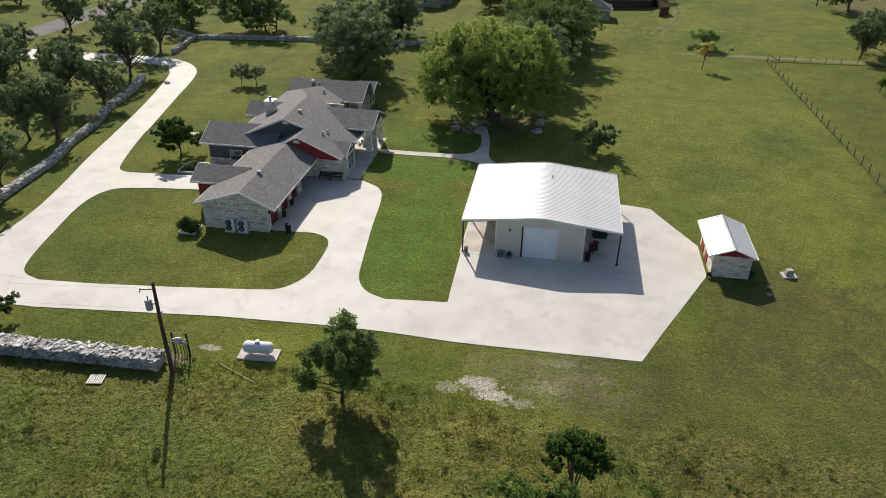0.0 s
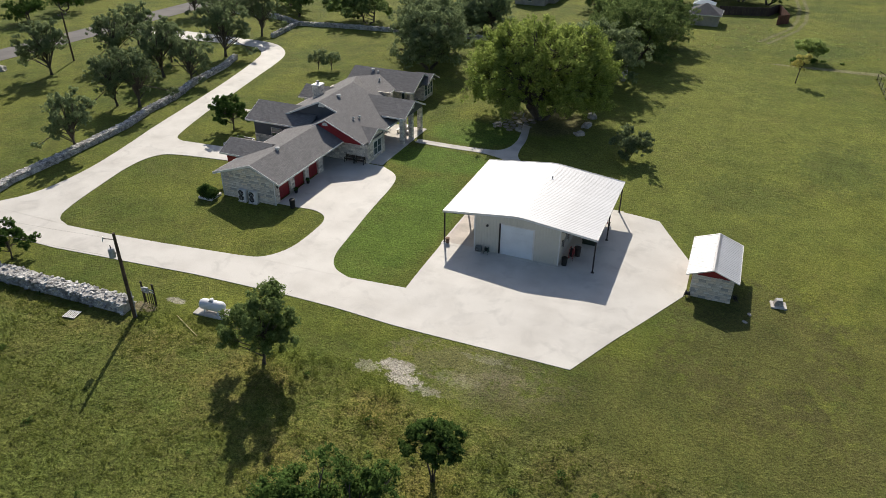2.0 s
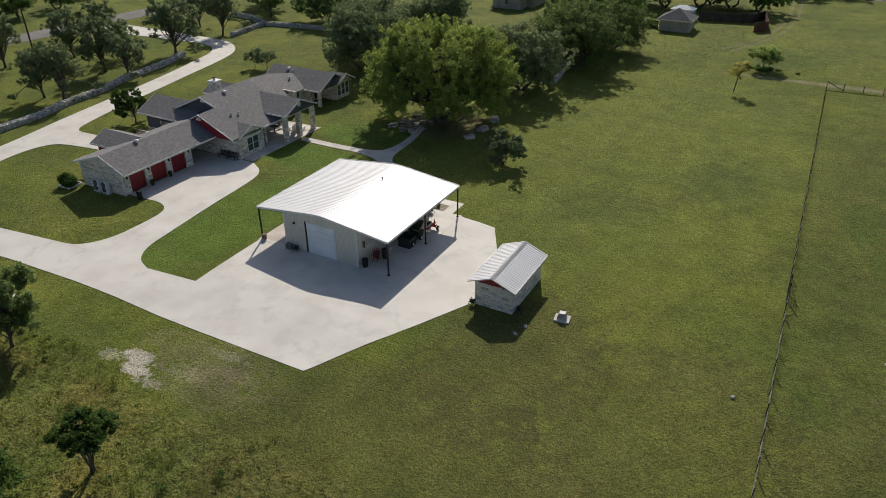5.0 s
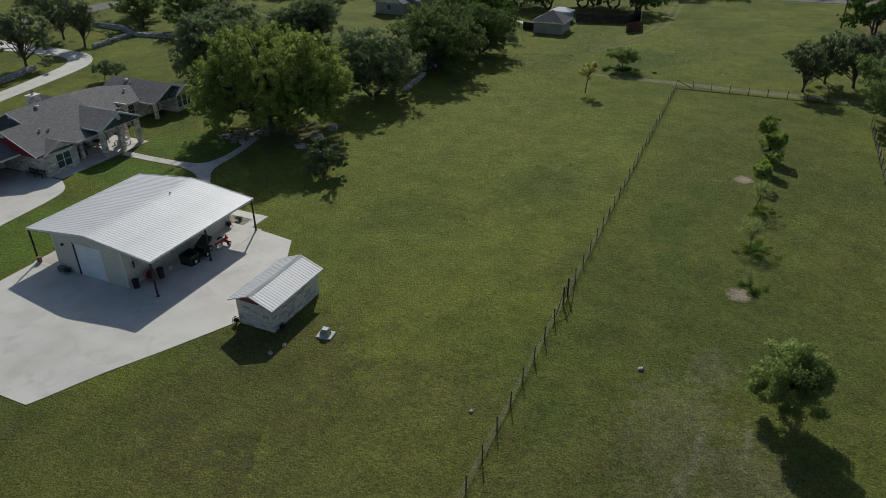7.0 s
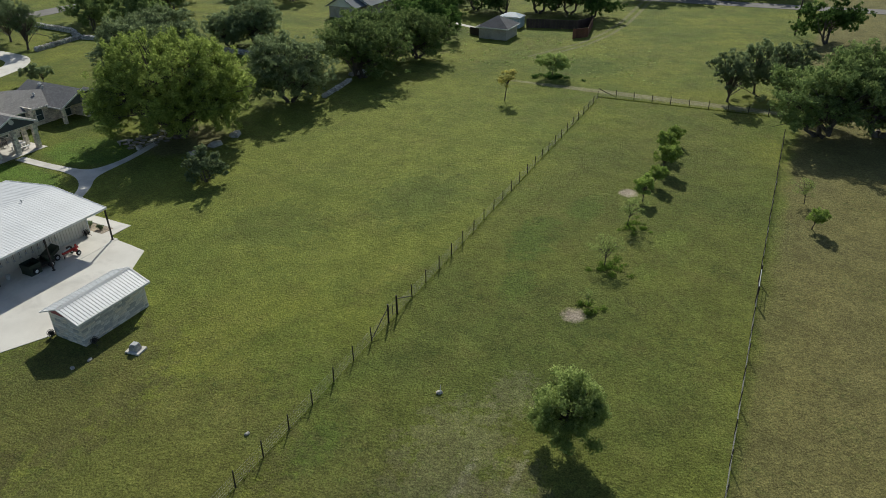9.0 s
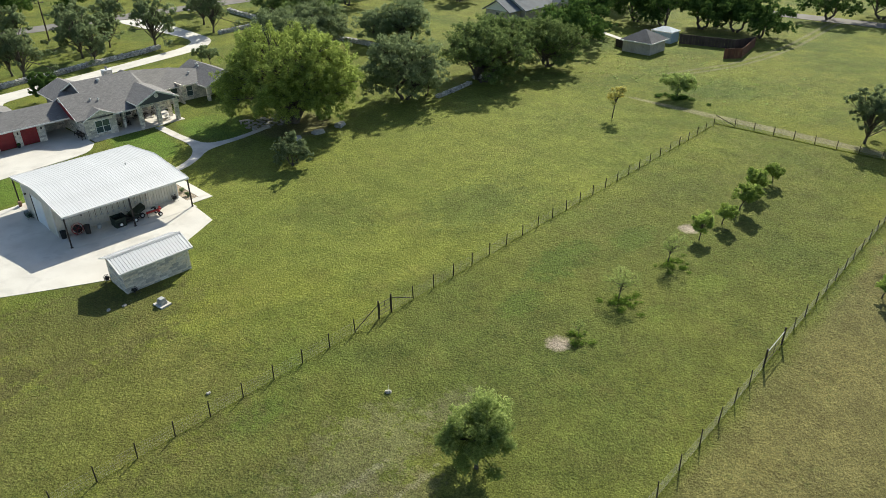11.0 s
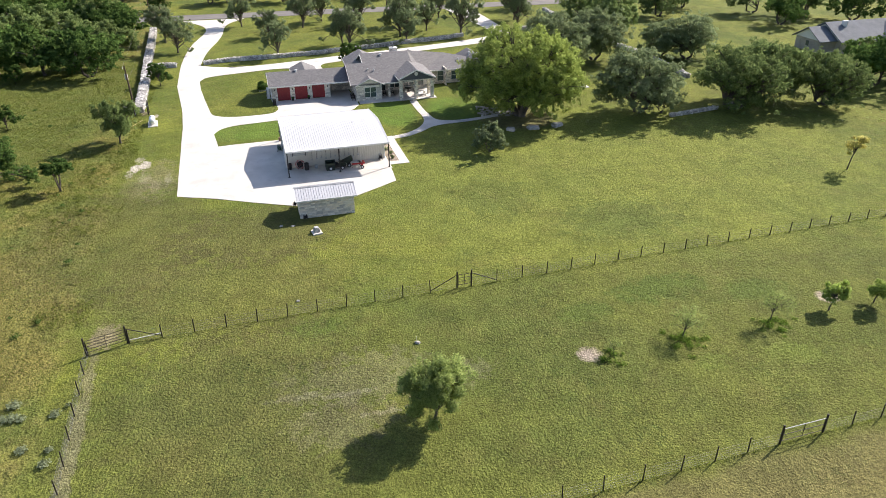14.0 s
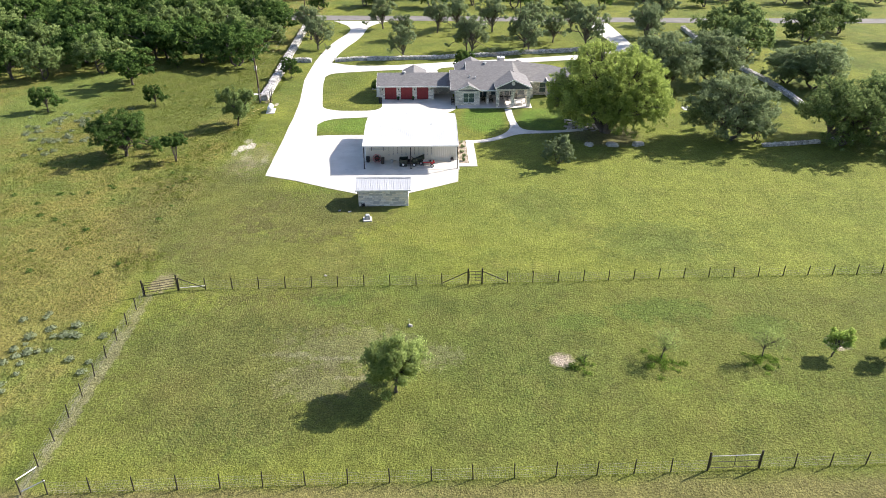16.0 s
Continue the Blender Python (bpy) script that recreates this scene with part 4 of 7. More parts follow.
    part("wall", box(-26.8, -26.6, 99.6, 102.8, g, 2.6), M_STONE, H)
    part("roof", prism_roof("x", -28.6, -25.7, 98.9, 103.45, 101.2, 3.72, 2.64, 2.58), M_SHINGLE, H)
    part("gable", gable_wall("x", -26.62, 99.4, 103.0, 101.2, 2.45, 2.6, 3.5, 0.14), M_STONE, H)
    fascia((-25.68, 98.9, 2.62), (-25.68, 101.2, 3.74), 0.2)
    fascia((-25.68, 101.2, 3.74), (-25.68, 103.45, 2.6), 0.2)
    part("wall", box(-37.8, -37.6, 95.4, 103.0, g, 2.4), M_STONE, H)
    part("gable", gable_wall("x", -26.9, 95.8, 102.8, 99.2, 2.2, 2.42, 4.0), M_SLATE, H)
    part("gable", gable_wall("x", -37.7, 95.8, 102.8, 99.2, 2.2, 2.42, 4.0), M_SLATE, H)
    part("porch_post", box(-27.2, -26.75, 95.7, 96.15, g, 2.3, 0.02), M_STONE, H)
    fascia((-26.38, 95.4, 2.35), (-26.38, 99.2, 4.2), 0.22)
    fascia((-26.38, 99.2, 4.2), (-26.38, 103.2, 2.35), 0.22)
    fascia((-29.4, 95.38, 2.35), (-26.4, 95.38, 2.35))
    for y in (100.2, 101.2, 102.2):
        window(-26.6, y, 0.5, 2.2, 0.38, two=False)
    window(-29.6, 98.4, 0.1, 2.15, 0.5, two=False)
    # west wing and chimney wing
    part("roof", prism_roof("x", -40.9, -31.5, 75.2, 82.0, 78.6, 4.65, 3.1, 3.1), M_SHINGLE, H)
    part("wall", box(-40.2, -33.0, 76.0, 76.2, 1.0, 3.1), M_SLATE, H, "slate-blue lap siding")
    part("wall", box(-40.22, -33.0, 75.95, 76.2, g, 1.0), M_STONE, H)
    part("wall", box(-40.2, -40.0, 76.2, 81.2, g, 3.1), M_STONE, H)
    part("wall", box(-40.0, -38.0, 81.0, 81.2, g, 3.1), M_STONE, H)
    part("gable", gable_wall("x", -40.1, 76.0, 81.2, 78.6, 3.0, 3.1, 4.4), M_SLATE, H)
    fascia((-40.9, 75.2, 3.1), (-33.0, 75.2, 3.1))
    fascia((-40.92, 75.2, 3.1), (-40.92, 78.6, 4.65), 0.22)
    window(-36.8, 75.95, 0.9, 2.1, 0.7, "y", False)
    part("roof", prism_roof("x", -39.6, -33.0, 85.6, 90.2, 87.9, 4.3, 3.1, 3.1), M_SHINGLE, H)
    part("wall", box(-39.0, -38.0, 86.1, 89.7, g, 3.05), M_STONE, H)
    part("gable", gable_wall("x", -39.05, 86.1, 89.7, 87.9, 2.95, 3.1, 4.1), M_SLATE, H)
    fascia((-39.6, 85.6, 3.1), (-37.5, 85.6, 3.1))
    ch = part("chimney", box(-35.75, -34.65, 83.4, 84.7, 3.0, 5.75, 0.02), M_STONE, H, "limestone chimney with a pale cap")
    part("chimney_cap", box(-35.83, -34.57, 83.32, 84.78, 5.75, 5.85, 0.02), M_TRIM, ch)
    part("flue", tube([(-35.2, 84.05, 5.85), (-35.2, 84.05, 6.2)], [0.16, 0.16], 10), M_GREYBOX, ch)
    part("flue_cap", tube([(-35.2, 84.05, 6.2), (-35.2, 84.05, 6.28)], [0.26, 0.22], 10), M_STEEL, ch)
    for x, y, z, s in ((-29.3, 65.6, 4.3, 0.3), (-30.0, 80.6, 5.8, 0.3), (-26.3, 77.6, 4.3, 0.16), (-26.0, 78.6, 4.2, 0.16), (-33.6, 98.3, 3.72, 0.18), (-34.6, 98.6, 3.9, 0.3), (-32.0, 95.6, 3.55, 0.2)):
        v = part("roof_vent", tube([(x, y, z - 0.1), (x, y, z + 0.16)], [s * 0.6, s * 0.6], 10), M_TRIM, H)
        part("vent_cap", tube([(x, y, z + 0.16), (x, y, z + 0.24), (x, y, z + 0.32)], [s, s * 0.95, s * 0.4], 12), M_GREYBOX, v)


house()

# ---- fences ----
def post_fence(name, points, spacing, label, height=1.35, thick=0.05, skip=(), mesh=True, sizes=None, lean=0.0):
    """Steel posts along a line with wire between them."""
    F = thing(name, points[0][0], points[0][1], GROUND_Z + float(fall(39.5, 60)), label, "fence")
    o = Vector((points[0][0], points[0][1]))
    pos = []
    for (ax, ay), (bx, by) in zip(points, points[1:]):
        a, b = Vector((ax, ay)) - o, Vector((bx, by)) - o
        n = max(1, round((b - a).length / spacing))
        pos += [a.lerp(b, i / n) for i in range(n)]
    pos.append(Vector(points[-1]) - o)
    rnd = random.Random(7)
    me = None
    for p in pos:
        if me is None:
            me = part("post", tube([(0, 0, -0.2), (0, 0, height)], [thick, thick * 0.85], 6), M_STEEL, F)
            ob, me = me, me.data
        else:
            ob = new("post", me)
            ob.parent = F
        ob.matrix_basis = pose(p.x, p.y, 0, rnd.uniform(-2, 2), rnd.uniform(-2, 2), 0)
    wires = bmesh.new()
    for z in (0.12, 0.33, 0.55, 0.8, 1.08):
        for a, b in zip(pos, pos[1:]):
            if any(s[0] <= ((a + b) / 2 + o).y <= s[1] for s in skip):
                continue
            tube([(a.x, a.y, z), (b.x, b.y, z)], [0.005, 0.005], 3, wires, False)
    if mesh:
        for a, b in zip(pos, pos[1:]):
            if any(s[0] <= ((a + b) / 2 + o).y <= s[1] for s in skip):
                continue
            n = int((b - a).length / 0.16)
            for i in range(1, n):
                q = a.lerp(b, i / n)
                tube([(q.x, q.y, 0.05), (q.x, q.y, 1.08)], [0.0035, 0.0035], 3, wires, False)
    part("wire", wires, M_WIRE, F, "grey woven wire")
    return F


post_fence("wire_fence", [(39.9, 44.5), (39.25, 73.9)], 2.67, "woven wire fence on dark steel posts")
post_fence("wire_fence", [(39.2, 75.35), (38.0, 138.6)], 2.64, "woven wire fence on dark steel posts")
post_fence("wire_fence", [(38.0, 138.6), (40.4, 140.2), (62, 140.6)], 2.7, "wire fence beside a pale track")
post_fence("wire_fence", [(66.5, 43.7), (65.6, 81.6), (65.4, 89.5)], 3.0, "wire fence along the dry field", 1.4, 0.048)
post_fence("wire_fence", [(65.3, 93.2), (64.6, 132.0)], 2.62, "wire fence along the dry field", 1.4, 0.048)
post_fence("wire_fence", [(40.9, 41.4), (66.5, 41.9)], 2.6, "sagging wire fence at the edge of rough pasture")
post_fence("wire_fence", [(1.2, 171.3), (-14.0, 175.5)], 3.0, "low wire fence beside the outbuilding", 1.2, 0.04)


def pipe_gate(x0, y0, x1, y1, label, rails=5, h=1.3, pale=False):
    G = thing("farm_gate", x0, y0, GROUND_Z, label, "gate")
    dx, dy = x1 - x0, y1 - y0
    for px, py in ((0, 0), (dx, dy)):
        part("gate_post", tube([(px, py, -0.2), (px, py, h + 0.35)], [0.075, 0.075], 8), M_STEEL, G)
    e = 0.12
    ax, ay, bx, by = dx * e / math.hypot(dx, dy), dy * e / math.hypot(dx, dy), dx - dx * e / math.hypot(dx, dy), dy - dy * e / math.hypot(dx, dy)
    for k in range(rails):
        z = 0.2 + k * (h - 0.2) / (rails - 1)
        part("rail", tube([(ax, ay, z), (bx, by, z)], [0.032 if pale and k == rails - 1 else 0.024] * 2, 6), M_GREYBOX if pale and k == rails - 1 else M_STEEL, G)
    for f in (0, 0.5, 1):
        part("upright", tube([(ax + (bx - ax) * f, ay + (by - ay) * f, 0.2), (ax + (bx - ax) * f, ay + (by - ay) * f, h)], [0.022, 0.022], 6), M_STEEL, G)
    return G


pipe_gate(39.25, 73.9, 39.2, 75.35, "narrow dark steel walk gate in the wire fence", 4)
pipe_gate(40.9, 41.3, 39.9, 44.4, "dark steel five-bar pasture gate, closed", 5)
pipe_gate(65.4, 89.5, 65.3, 93.2, "pale-topped steel gate in the far fence", 3, pale=True)


def brace(x0, y0, z0, x1, y1, z1, pale=False):
    b = from_bm("brace_rail", tube([(x0, y0, z0), (x1, y1, z1)], [0.04, 0.04], 6), M_TRIM if pale else M_STEEL)
    return tagged(b, "pale diagonal brace rail of the fence" if pale else "dark diagonal brace rail of the fence", "fence brace")


brace(39.3, 71.3, GROUND_Z + 0.05, 39.25, 73.85, GROUND_Z + 1.3)
brace(39.1, 77.9, GROUND_Z + 0.05, 39.2, 75.4, GROUND_Z + 1.3)
brace(39.85, 44.6, GROUND_Z + 0.12, 39.8, 47.1, GROUND_Z + 0.3, True)
brace(39.9, 44.5, GROUND_Z + 1.3, 39.84, 47.1, GROUND_Z + 0.1)
brace(66.45, 41.9, GROUND_Z + 1.2, 64.2, 41.85, GROUND_Z + 0.1, True)
brace(66.5, 43.8, GROUND_Z + 1.15, 66.45, 41.95, GROUND_Z + 0.1, True)
brace(38.0, 138.6, GROUND_Z + 1.6, 40.4, 140.1, GROUND_Z + 0.1)


# ---- dry-laid stone walls ----
def rubble_wall(points, width, height, label, seed, per_m=52):
    """A dry-laid wall of rough stones along a line."""
    rnd = random.Random(seed)
    cube = [(-1, -1, -1), (1, -1, -1), (1, 1, -1), (-1, 1, -1), (-1, -1, 1), (1, -1, 1), (1, 1, 1), (-1, 1, 1)]
    quads = [(3, 2, 1, 0), (4, 5, 6, 7), (0, 1, 5, 4), (1, 2, 6, 5), (2, 3, 7, 6), (3, 0, 4, 7)]
    verts, faces = [], []
    core = bmesh.new()
    for (ax, ay), (bx, by) in zip(points, points[1:]):
        a, b = Vector((ax, ay, 0)), Vector((bx, by, 0))
        L = (b - a).length
        d = (b - a).normalized()
        s = Vector((-d.y, d.x, 0))
        for _ in range(int(L * per_m)):
            f, q, z = rnd.random() * L, rnd.uniform(-1, 1), rnd.random() ** 0.6
            half = width / 2 * (1.0 - 0.18 * z)
            if rnd.random() < 0.5:
                q = math.copysign(rnd.uniform(0.85, 1.0), q)
            else:
                z = rnd.uniform(0.86, 1.04)
            c = a + d * f + s * (q * half) + Vector((0, 0, GROUND_Z + z * height * rnd.uniform(0.92, 1.03)))
            r = Euler((rnd.uniform(-0.35, 0.35), rnd.uniform(-0.35, 0.35), rnd.uniform(0, 6.28))).to_matrix()
            sx, sy, sz = rnd.uniform(0.08, 0.25), rnd.uniform(0.07, 0.17), rnd.uniform(0.03, 0.075)
            n = len(verts)
            for vx, vy, vz in cube:
                k = rnd.uniform(0.62, 1.05)
                verts.append(c + r @ Vector((vx * sx * k, vy * sy * rnd.uniform(0.7, 1.05), vz * sz)))
            faces += [tuple(n + i for i in f4) for f4 in quads]
        vs = []
        for p in (a, b):
            for q, z in ((-0.5, -0.3), (-0.42, 0.93 * height), (0.42, 0.93 * height), (0.5, -0.3)):
                vs.append(core.verts.new(p + s * (q * width * 0.94) + Vector((0, 0, GROUND_Z + z))))
        for f in ((0, 1, 5, 4), (1, 2, 6, 5), (2, 3, 7, 6), (3, 2, 1, 0), (4, 5, 6, 7)):
            core.faces.new([vs[k] for k in f])
    W = thing("stone_wall", 0, 0, 0, label, "stone wall")
    part("core", core, M_RUBBLE, W)
    st = data_part("stones", verts, faces, M_RUBBLE, W)
    tagged(st, kind="stuff")
    return W


rubble_wall([(-27.0, 39.7), (-45, 39.2), (-62, 38.4), (-80, 37.8), (-95, 37.2)], 1.5, 1.0, "long dry-laid grey limestone wall beside the drive", 1)
rubble_wall([(-56.9, 40.0), (-56.6, 44.2)], 0.9, 0.9, "short stub of dry-laid stone wall", 2)
rubble_wall([(-56.9, 49.4), (-58.2, 54.0), (-58.3, 60.0), (-58.8, 67.0), (-59.3, 73.0), (-60.9, 79.0), (-61.6, 85.0), (-63.8, 92.0), (-65.3, 102.0), (-67.2, 107.5)], 0.95, 0.75, "winding dry-laid limestone wall along the side drive", 3)
rubble_wall([(-69.8, 122.8), (-71.5, 134.0), (-63.0, 135.6), (-51.0, 136.9), (-38.3, 138.0), (-27.0, 137.9), (-20.0, 137.2)], 0.95, 0.75, "dry-laid limestone wall beyond the lawn", 4, 36)
rubble_wall([(-71.5, 134.0), (-78, 137.5), (-92, 138.5)], 1.0, 0.9, "dry-laid limestone wall under roadside oaks", 5, 26)
rubble_wall([(-0.6, 121.5), (-1.2, 126.0), (-2.0, 131.0)], 0.7, 0.45, "low dry-laid stone border under oak trees", 6, 40)
rubble_wall([(-3.6, 133.6), (-2.6, 136.6)], 1.0, 0.45, "tumbled stone wall under oak trees", 7, 40)


# ---- trees ----
def leaves(name, centres, radii, count, size, material, seed, flat=0.8, droop=0.0, core=0.2, outs=None):
    """A crown of small leaves spread over the shells of many clumps."""
    rng = np.random.default_rng(seed)
    c, r = np.array(centres, float), np.array(radii, float)
    wt_ = r ** 2
    idx = rng.choice(len(c), count, p=wt_ / wt_.sum())
    d = rng.normal(size=(count, 3))
    d /= np.linalg.norm(d, axis=1, keepdims=True)
    rad = r[idx] * (core + (1.12 - core) * rng.random(count) ** 0.6)
    p = c[idx] + d * rad[:, None] * np.array([1, 1, flat])
    p[:, 2] -= droop * rng.random(count) * r[idx]
    nrm = d + 0.7 * rng.normal(size=(count, 3)) + np.array([0, 0, 0.35])
    nrm /= np.linalg.norm(nrm, axis=1, keepdims=True)
    t = np.cross(nrm, rng.normal(size=(count, 3)))
    t /= np.linalg.norm(t, axis=1, keepdims=True) + 1e-9
    b = np.cross(nrm, t)
    s = size * (0.5 + 1.0 * rng.random(count))[:, None]
    tri = np.stack([p - t * s * 0.7 + b * s * 0.6, p - t * s - b * s * 0.55, p + t * s], 1).reshape(-1, 3)
    me = bpy.data.meshes.new(name)
    me.vertices.add(3 * count)
    me.vertices.foreach_set("co", tri.ravel())
    me.loops.add(3 * count)
    me.loops.foreach_set("vertex_index", np.arange(3 * count))
    me.polygons.add(count)
    me.polygons.foreach_set("loop_start", np.arange(0, 3 * count, 3))
    me.update(calc_edges=True)
    me.materials.append(material)
    # leaves of a clump lean outwards and up, towards the light
    way = d if outs is None else np.array(outs, float)[idx]
    soft = 0.6 * way + np.array([0, 0, 0.35]) + 0.85 * nrm
    soft /= np.linalg.norm(soft, axis=1, keepdims=True)
    me.normals_split_custom_set(np.repeat(soft, 3, axis=0).tolist())
    return me


def tree(x, y, height, radius, trunk, count, size, material, seed, label, stems=1, base=0.32, flat=0.75, clumps=26, category="tree", group="", low=None, droop=0.0, lean=(0, 0), gap=1.0, crown=None, spray=None, ragged=0.55, far=False):
    """A tree: tapered trunk, limbs out to the clumps, and a leafy crown with gaps."""
    rnd = random.Random(seed)
    T = thing("tree", x, y, GROUND_Z, label, category, group)
    low = height * base if low is None else low
    cz, hz = (height + low) / 2, (height - low) / 2
    lobes, cents, rads = [], [], []
    tries = 0
    want = 0 if crown else max(14, round(clumps * 1.15))
    if crown:
        lobes = crown(rnd)
    skew = Vector((seed * 5.3, seed * 2.7, 0))
    while len(lobes) < want and tries < 4000:
        tries += 1
        az, rr = rnd.uniform(0, 2 * math.pi), rnd.random() ** 0.55
        zz = -0.92 + (math.sqrt(1 - rr * rr) + 0.92) * rnd.random() ** 0.6
        v = Vector((math.cos(az) * rr, math.sin(az) * rr, zz))
        v *= 0.86 + ragged * noise.noise(v * 1.5 + skew)
        r = radius * rnd.uniform(0.14, 0.31)
        q = Vector((v.x * radius + lean[0] * (v.z + 1) * 0.5, v.y * radius + lean[1] * (v.z + 1) * 0.5, cz + v.z * max(0.2, hz - r * flat * 0.3)))
        if all((q - a).length > 0.36 * gap * (r + b) for a, b in lobes):
            lobes.append((q, r))
    spray = spray or max(0.18, 0.1 * radius ** 0.75)
    outs = []
    for q, r in lobes:
        for _ in range(max(8, int(1.5 * (r / spray) ** 1.7))):
            v = Vector((rnd.gauss(0, 1), rnd.gauss(0, 1), rnd.gauss(0.12, 0.9))).normalized()
            k = (r - spray * 0.3) * (rnd.uniform(1.0, 1.55) if rnd.random() < 0.16 else rnd.uniform(0.3, 1.08))
            cents.append((q.x + v.x * k, q.y + v.y * k, max(0.35, q.z + v.z * k * flat)))
            rads.append(spray * rnd.uniform(0.5, 1.5))
            o = (v * 0.7 + Vector((q.x, q.y, (q.z - cz) * radius / max(hz, 0.5))).normalized()).normalized()
            outs.append(tuple(o))
    bm = bmesh.new()
    rt = max(0.05, trunk)
    tips = []
    for s in range(stems):
        a = 2 * math.pi * s / stems + rnd.random()
        off = Vector((math.cos(a), math.sin(a), 0)) * (0.0 if stems == 1 else rt * 1.6)
        sp = Vector((math.cos(a), math.sin(a), 0)) * (radius * (0.06 if stems == 1 else 0.28))
        p0, p1 = off + Vector((0, 0, -0.2)), off * 1.3 + sp * 0.4 + Vector((lean[0] * 0.15, lean[1] * 0.15, low * 0.75))
        p2 = sp + Vector((lean[0] * 0.5, lean[1] * 0.5, low + hz * 0.9))
        tube([p0, p0 + Vector((0, 0, 0.5)), p1, p2], [rt * 1.35, rt, rt * 0.82, rt * 0.35], 8, bm)
        tips.append((p1, p2))
    part("trunk", bm, M_BARK, T, smooth=True)
    for k, (c, r) in enumerate(lobes[::3] if far else lobes):
        p1, p2 = tips[k % stems]
        s = p1.lerp(p2, rnd.uniform(0.0, 0.75))
        e = Vector(c)
        m = s.lerp(e, 0.5) + Vector((rnd.uniform(-1, 1), rnd.uniform(-1, 1), rnd.uniform(0.2, 1))) * radius * 0.06
        lb = tube([s, m, e], [rt * 0.42, rt * 0.27, rt * 0.09], 5, cap=False)
        for _ in range(0 if far else 3):
            f = e + Vector((rnd.gauss(0, 1), rnd.gauss(0, 1), rnd.gauss(0, 0.7))) * r * 0.5
            tube([m.lerp(e, rnd.uniform(0.1, 0.7)), f], [rt * 0.16, rt * 0.04], 3, lb, False)
        part("limb", lb, M_BARK, T)
    me = leaves("crown", cents, rads, count, size, material, seed, min(1.0, flat), droop, outs=outs)
    cr = new("crown", me)
    cr.parent = T
    return T


# the great shade tree between house and workshop: a dome of drooping sprays over a cluster of stems
def dome(rnd, n=200, radius=9.9, top=13.1, mid=4.6):
    lobes = []
    g = math.pi * (3 - math.sqrt(5))
    for k in range(n):
        f = (k + 0.5) / n
        el = math.asin(-0.14 + 1.14 * f) + rnd.uniform(-0.07, 0.07)
        az = k * g + rnd.uniform(-0.25, 0.25)
        r = rnd.uniform(0.9, 2.0)
        reach = rnd.uniform(0.82, 1.04) + 0.16 * noise.noise(Vector((math.cos(az) * 1.6, math.sin(az) * 1.6, el * 2))) - r * 0.5 / radius
        hr = radius * math.cos(el) ** 0.62 * reach
        z = mid + (top - mid) * math.sin(el) * reach
        lobes.append((Vector((hr * math.cos(az) * 1.05, hr * math.sin(az) * 0.9, max(2.5, z))), r))
    for k in range(30):
        a, q = rnd.uniform(0, 6.283), rnd.uniform(1.5, 8.0)
        lobes.append((Vector((q * math.cos(a), q * math.sin(a), rnd.uniform(4.5, 8.5))), rnd.uniform(1.2, 2.2)))
    return lobes


tree(-8.1, 98.9, 13.4, 10.6, 0.42, 185000, 0.115, M_LEAF_BRIGHT, 11, "huge spreading many-stemmed shade tree in bright green leaf", stems=6, base=0.2, low=2.6, flat=1.0, crown=dome, droop=0.3, spray=0.36)
SHRUB_OAK = tree(5.9, 88.8, 4.2, 2.5, 0.07, 12000, 0.11, M_LEAF_GREY, 12, "small grey-green oak shrub at the edge of shade", stems=3, base=0.12, clumps=30)
tree(-12.5, 38.3, 7.0, 2.9, 0.14, 22000, 0.105, M_LEAF_OAK, 13, "slender young oak standing in the pasture", base=0.12, clumps=34, flat=1.15, gap=0.95, ragged=0.55, spray=0.3)
tree(3.7, 33.0, 3.9, 2.1, 0.06, 9000, 0.12, M_LEAF_DARK, 14, "small clipped dark green tree on several stems", stems=5, base=0.58, clumps=30, flat=0.55, gap=0.7, ragged=0.25)
tree(1.2, 24.8, 6.6, 4.3, 0.22, 42000, 0.1, M_LEAF_DARK, 15, "broad grey-green live oak in rough pasture", stems=2, base=0.14, clumps=60)
tree(56.3, 67.1, 5.7, 2.5, 0.12, 32000, 0.075, M_LEAF_PALE, 16, "round feathery pale green tree in the paddock", base=0.12, clumps=56, droop=0.45, flat=1.0, gap=0.8, spray=0.3, ragged=0.25)
tree(25.5, 131.8, 5.0, 1.25, 0.08, 1500, 0.12, M_LEAF_YELLOW, 17, "thin leaning sapling with a yellow-green crown", base=0.45, clumps=20, lean=(0.7, 0.5), gap=1.2, spray=0.28)
tree(27.7, 147.2, 3.8, 2.9, 0.1, 9000, 0.11, M_LEAF_PALE, 18, "low round pale green mesquite", low=1.5, clumps=40, ragged=0.2, flat=0.75, spray=0.35)

# ---- oaks, orchard and far woods, copied from a few grown kinds ----
OAK_A = tree(-4.0, 117.4, 9.8, 7.5, 0.3, 38000, 0.145, M_LEAF_GREY, 21, "spreading grey-green live oak with dark limbs", stems=2, base=0.13, clumps=60)
OAK_B = tree(-1.2, 133.5, 10.5, 7.6, 0.34, 33000, 0.155, M_LEAF_OAK, 22, "broad dark live oak with a dense crown", stems=3, base=0.1, clumps=64)
OAK_C = tree(-63.8, 80.2, 9.0, 3.7, 0.22, 13500, 0.135, M_LEAF_GREY, 23, "open-crowned oak beside the stone wall", stems=1, base=0.14, clumps=34, gap=1.15, ragged=0.95, flat=0.95)
OAK_D = tree(-45.2, 77.9, 4.9, 2.5, 0.1, 12000, 0.125, M_LEAF_DARK, 24, "young dark green oak on the front lawn", base=0.18, clumps=30)
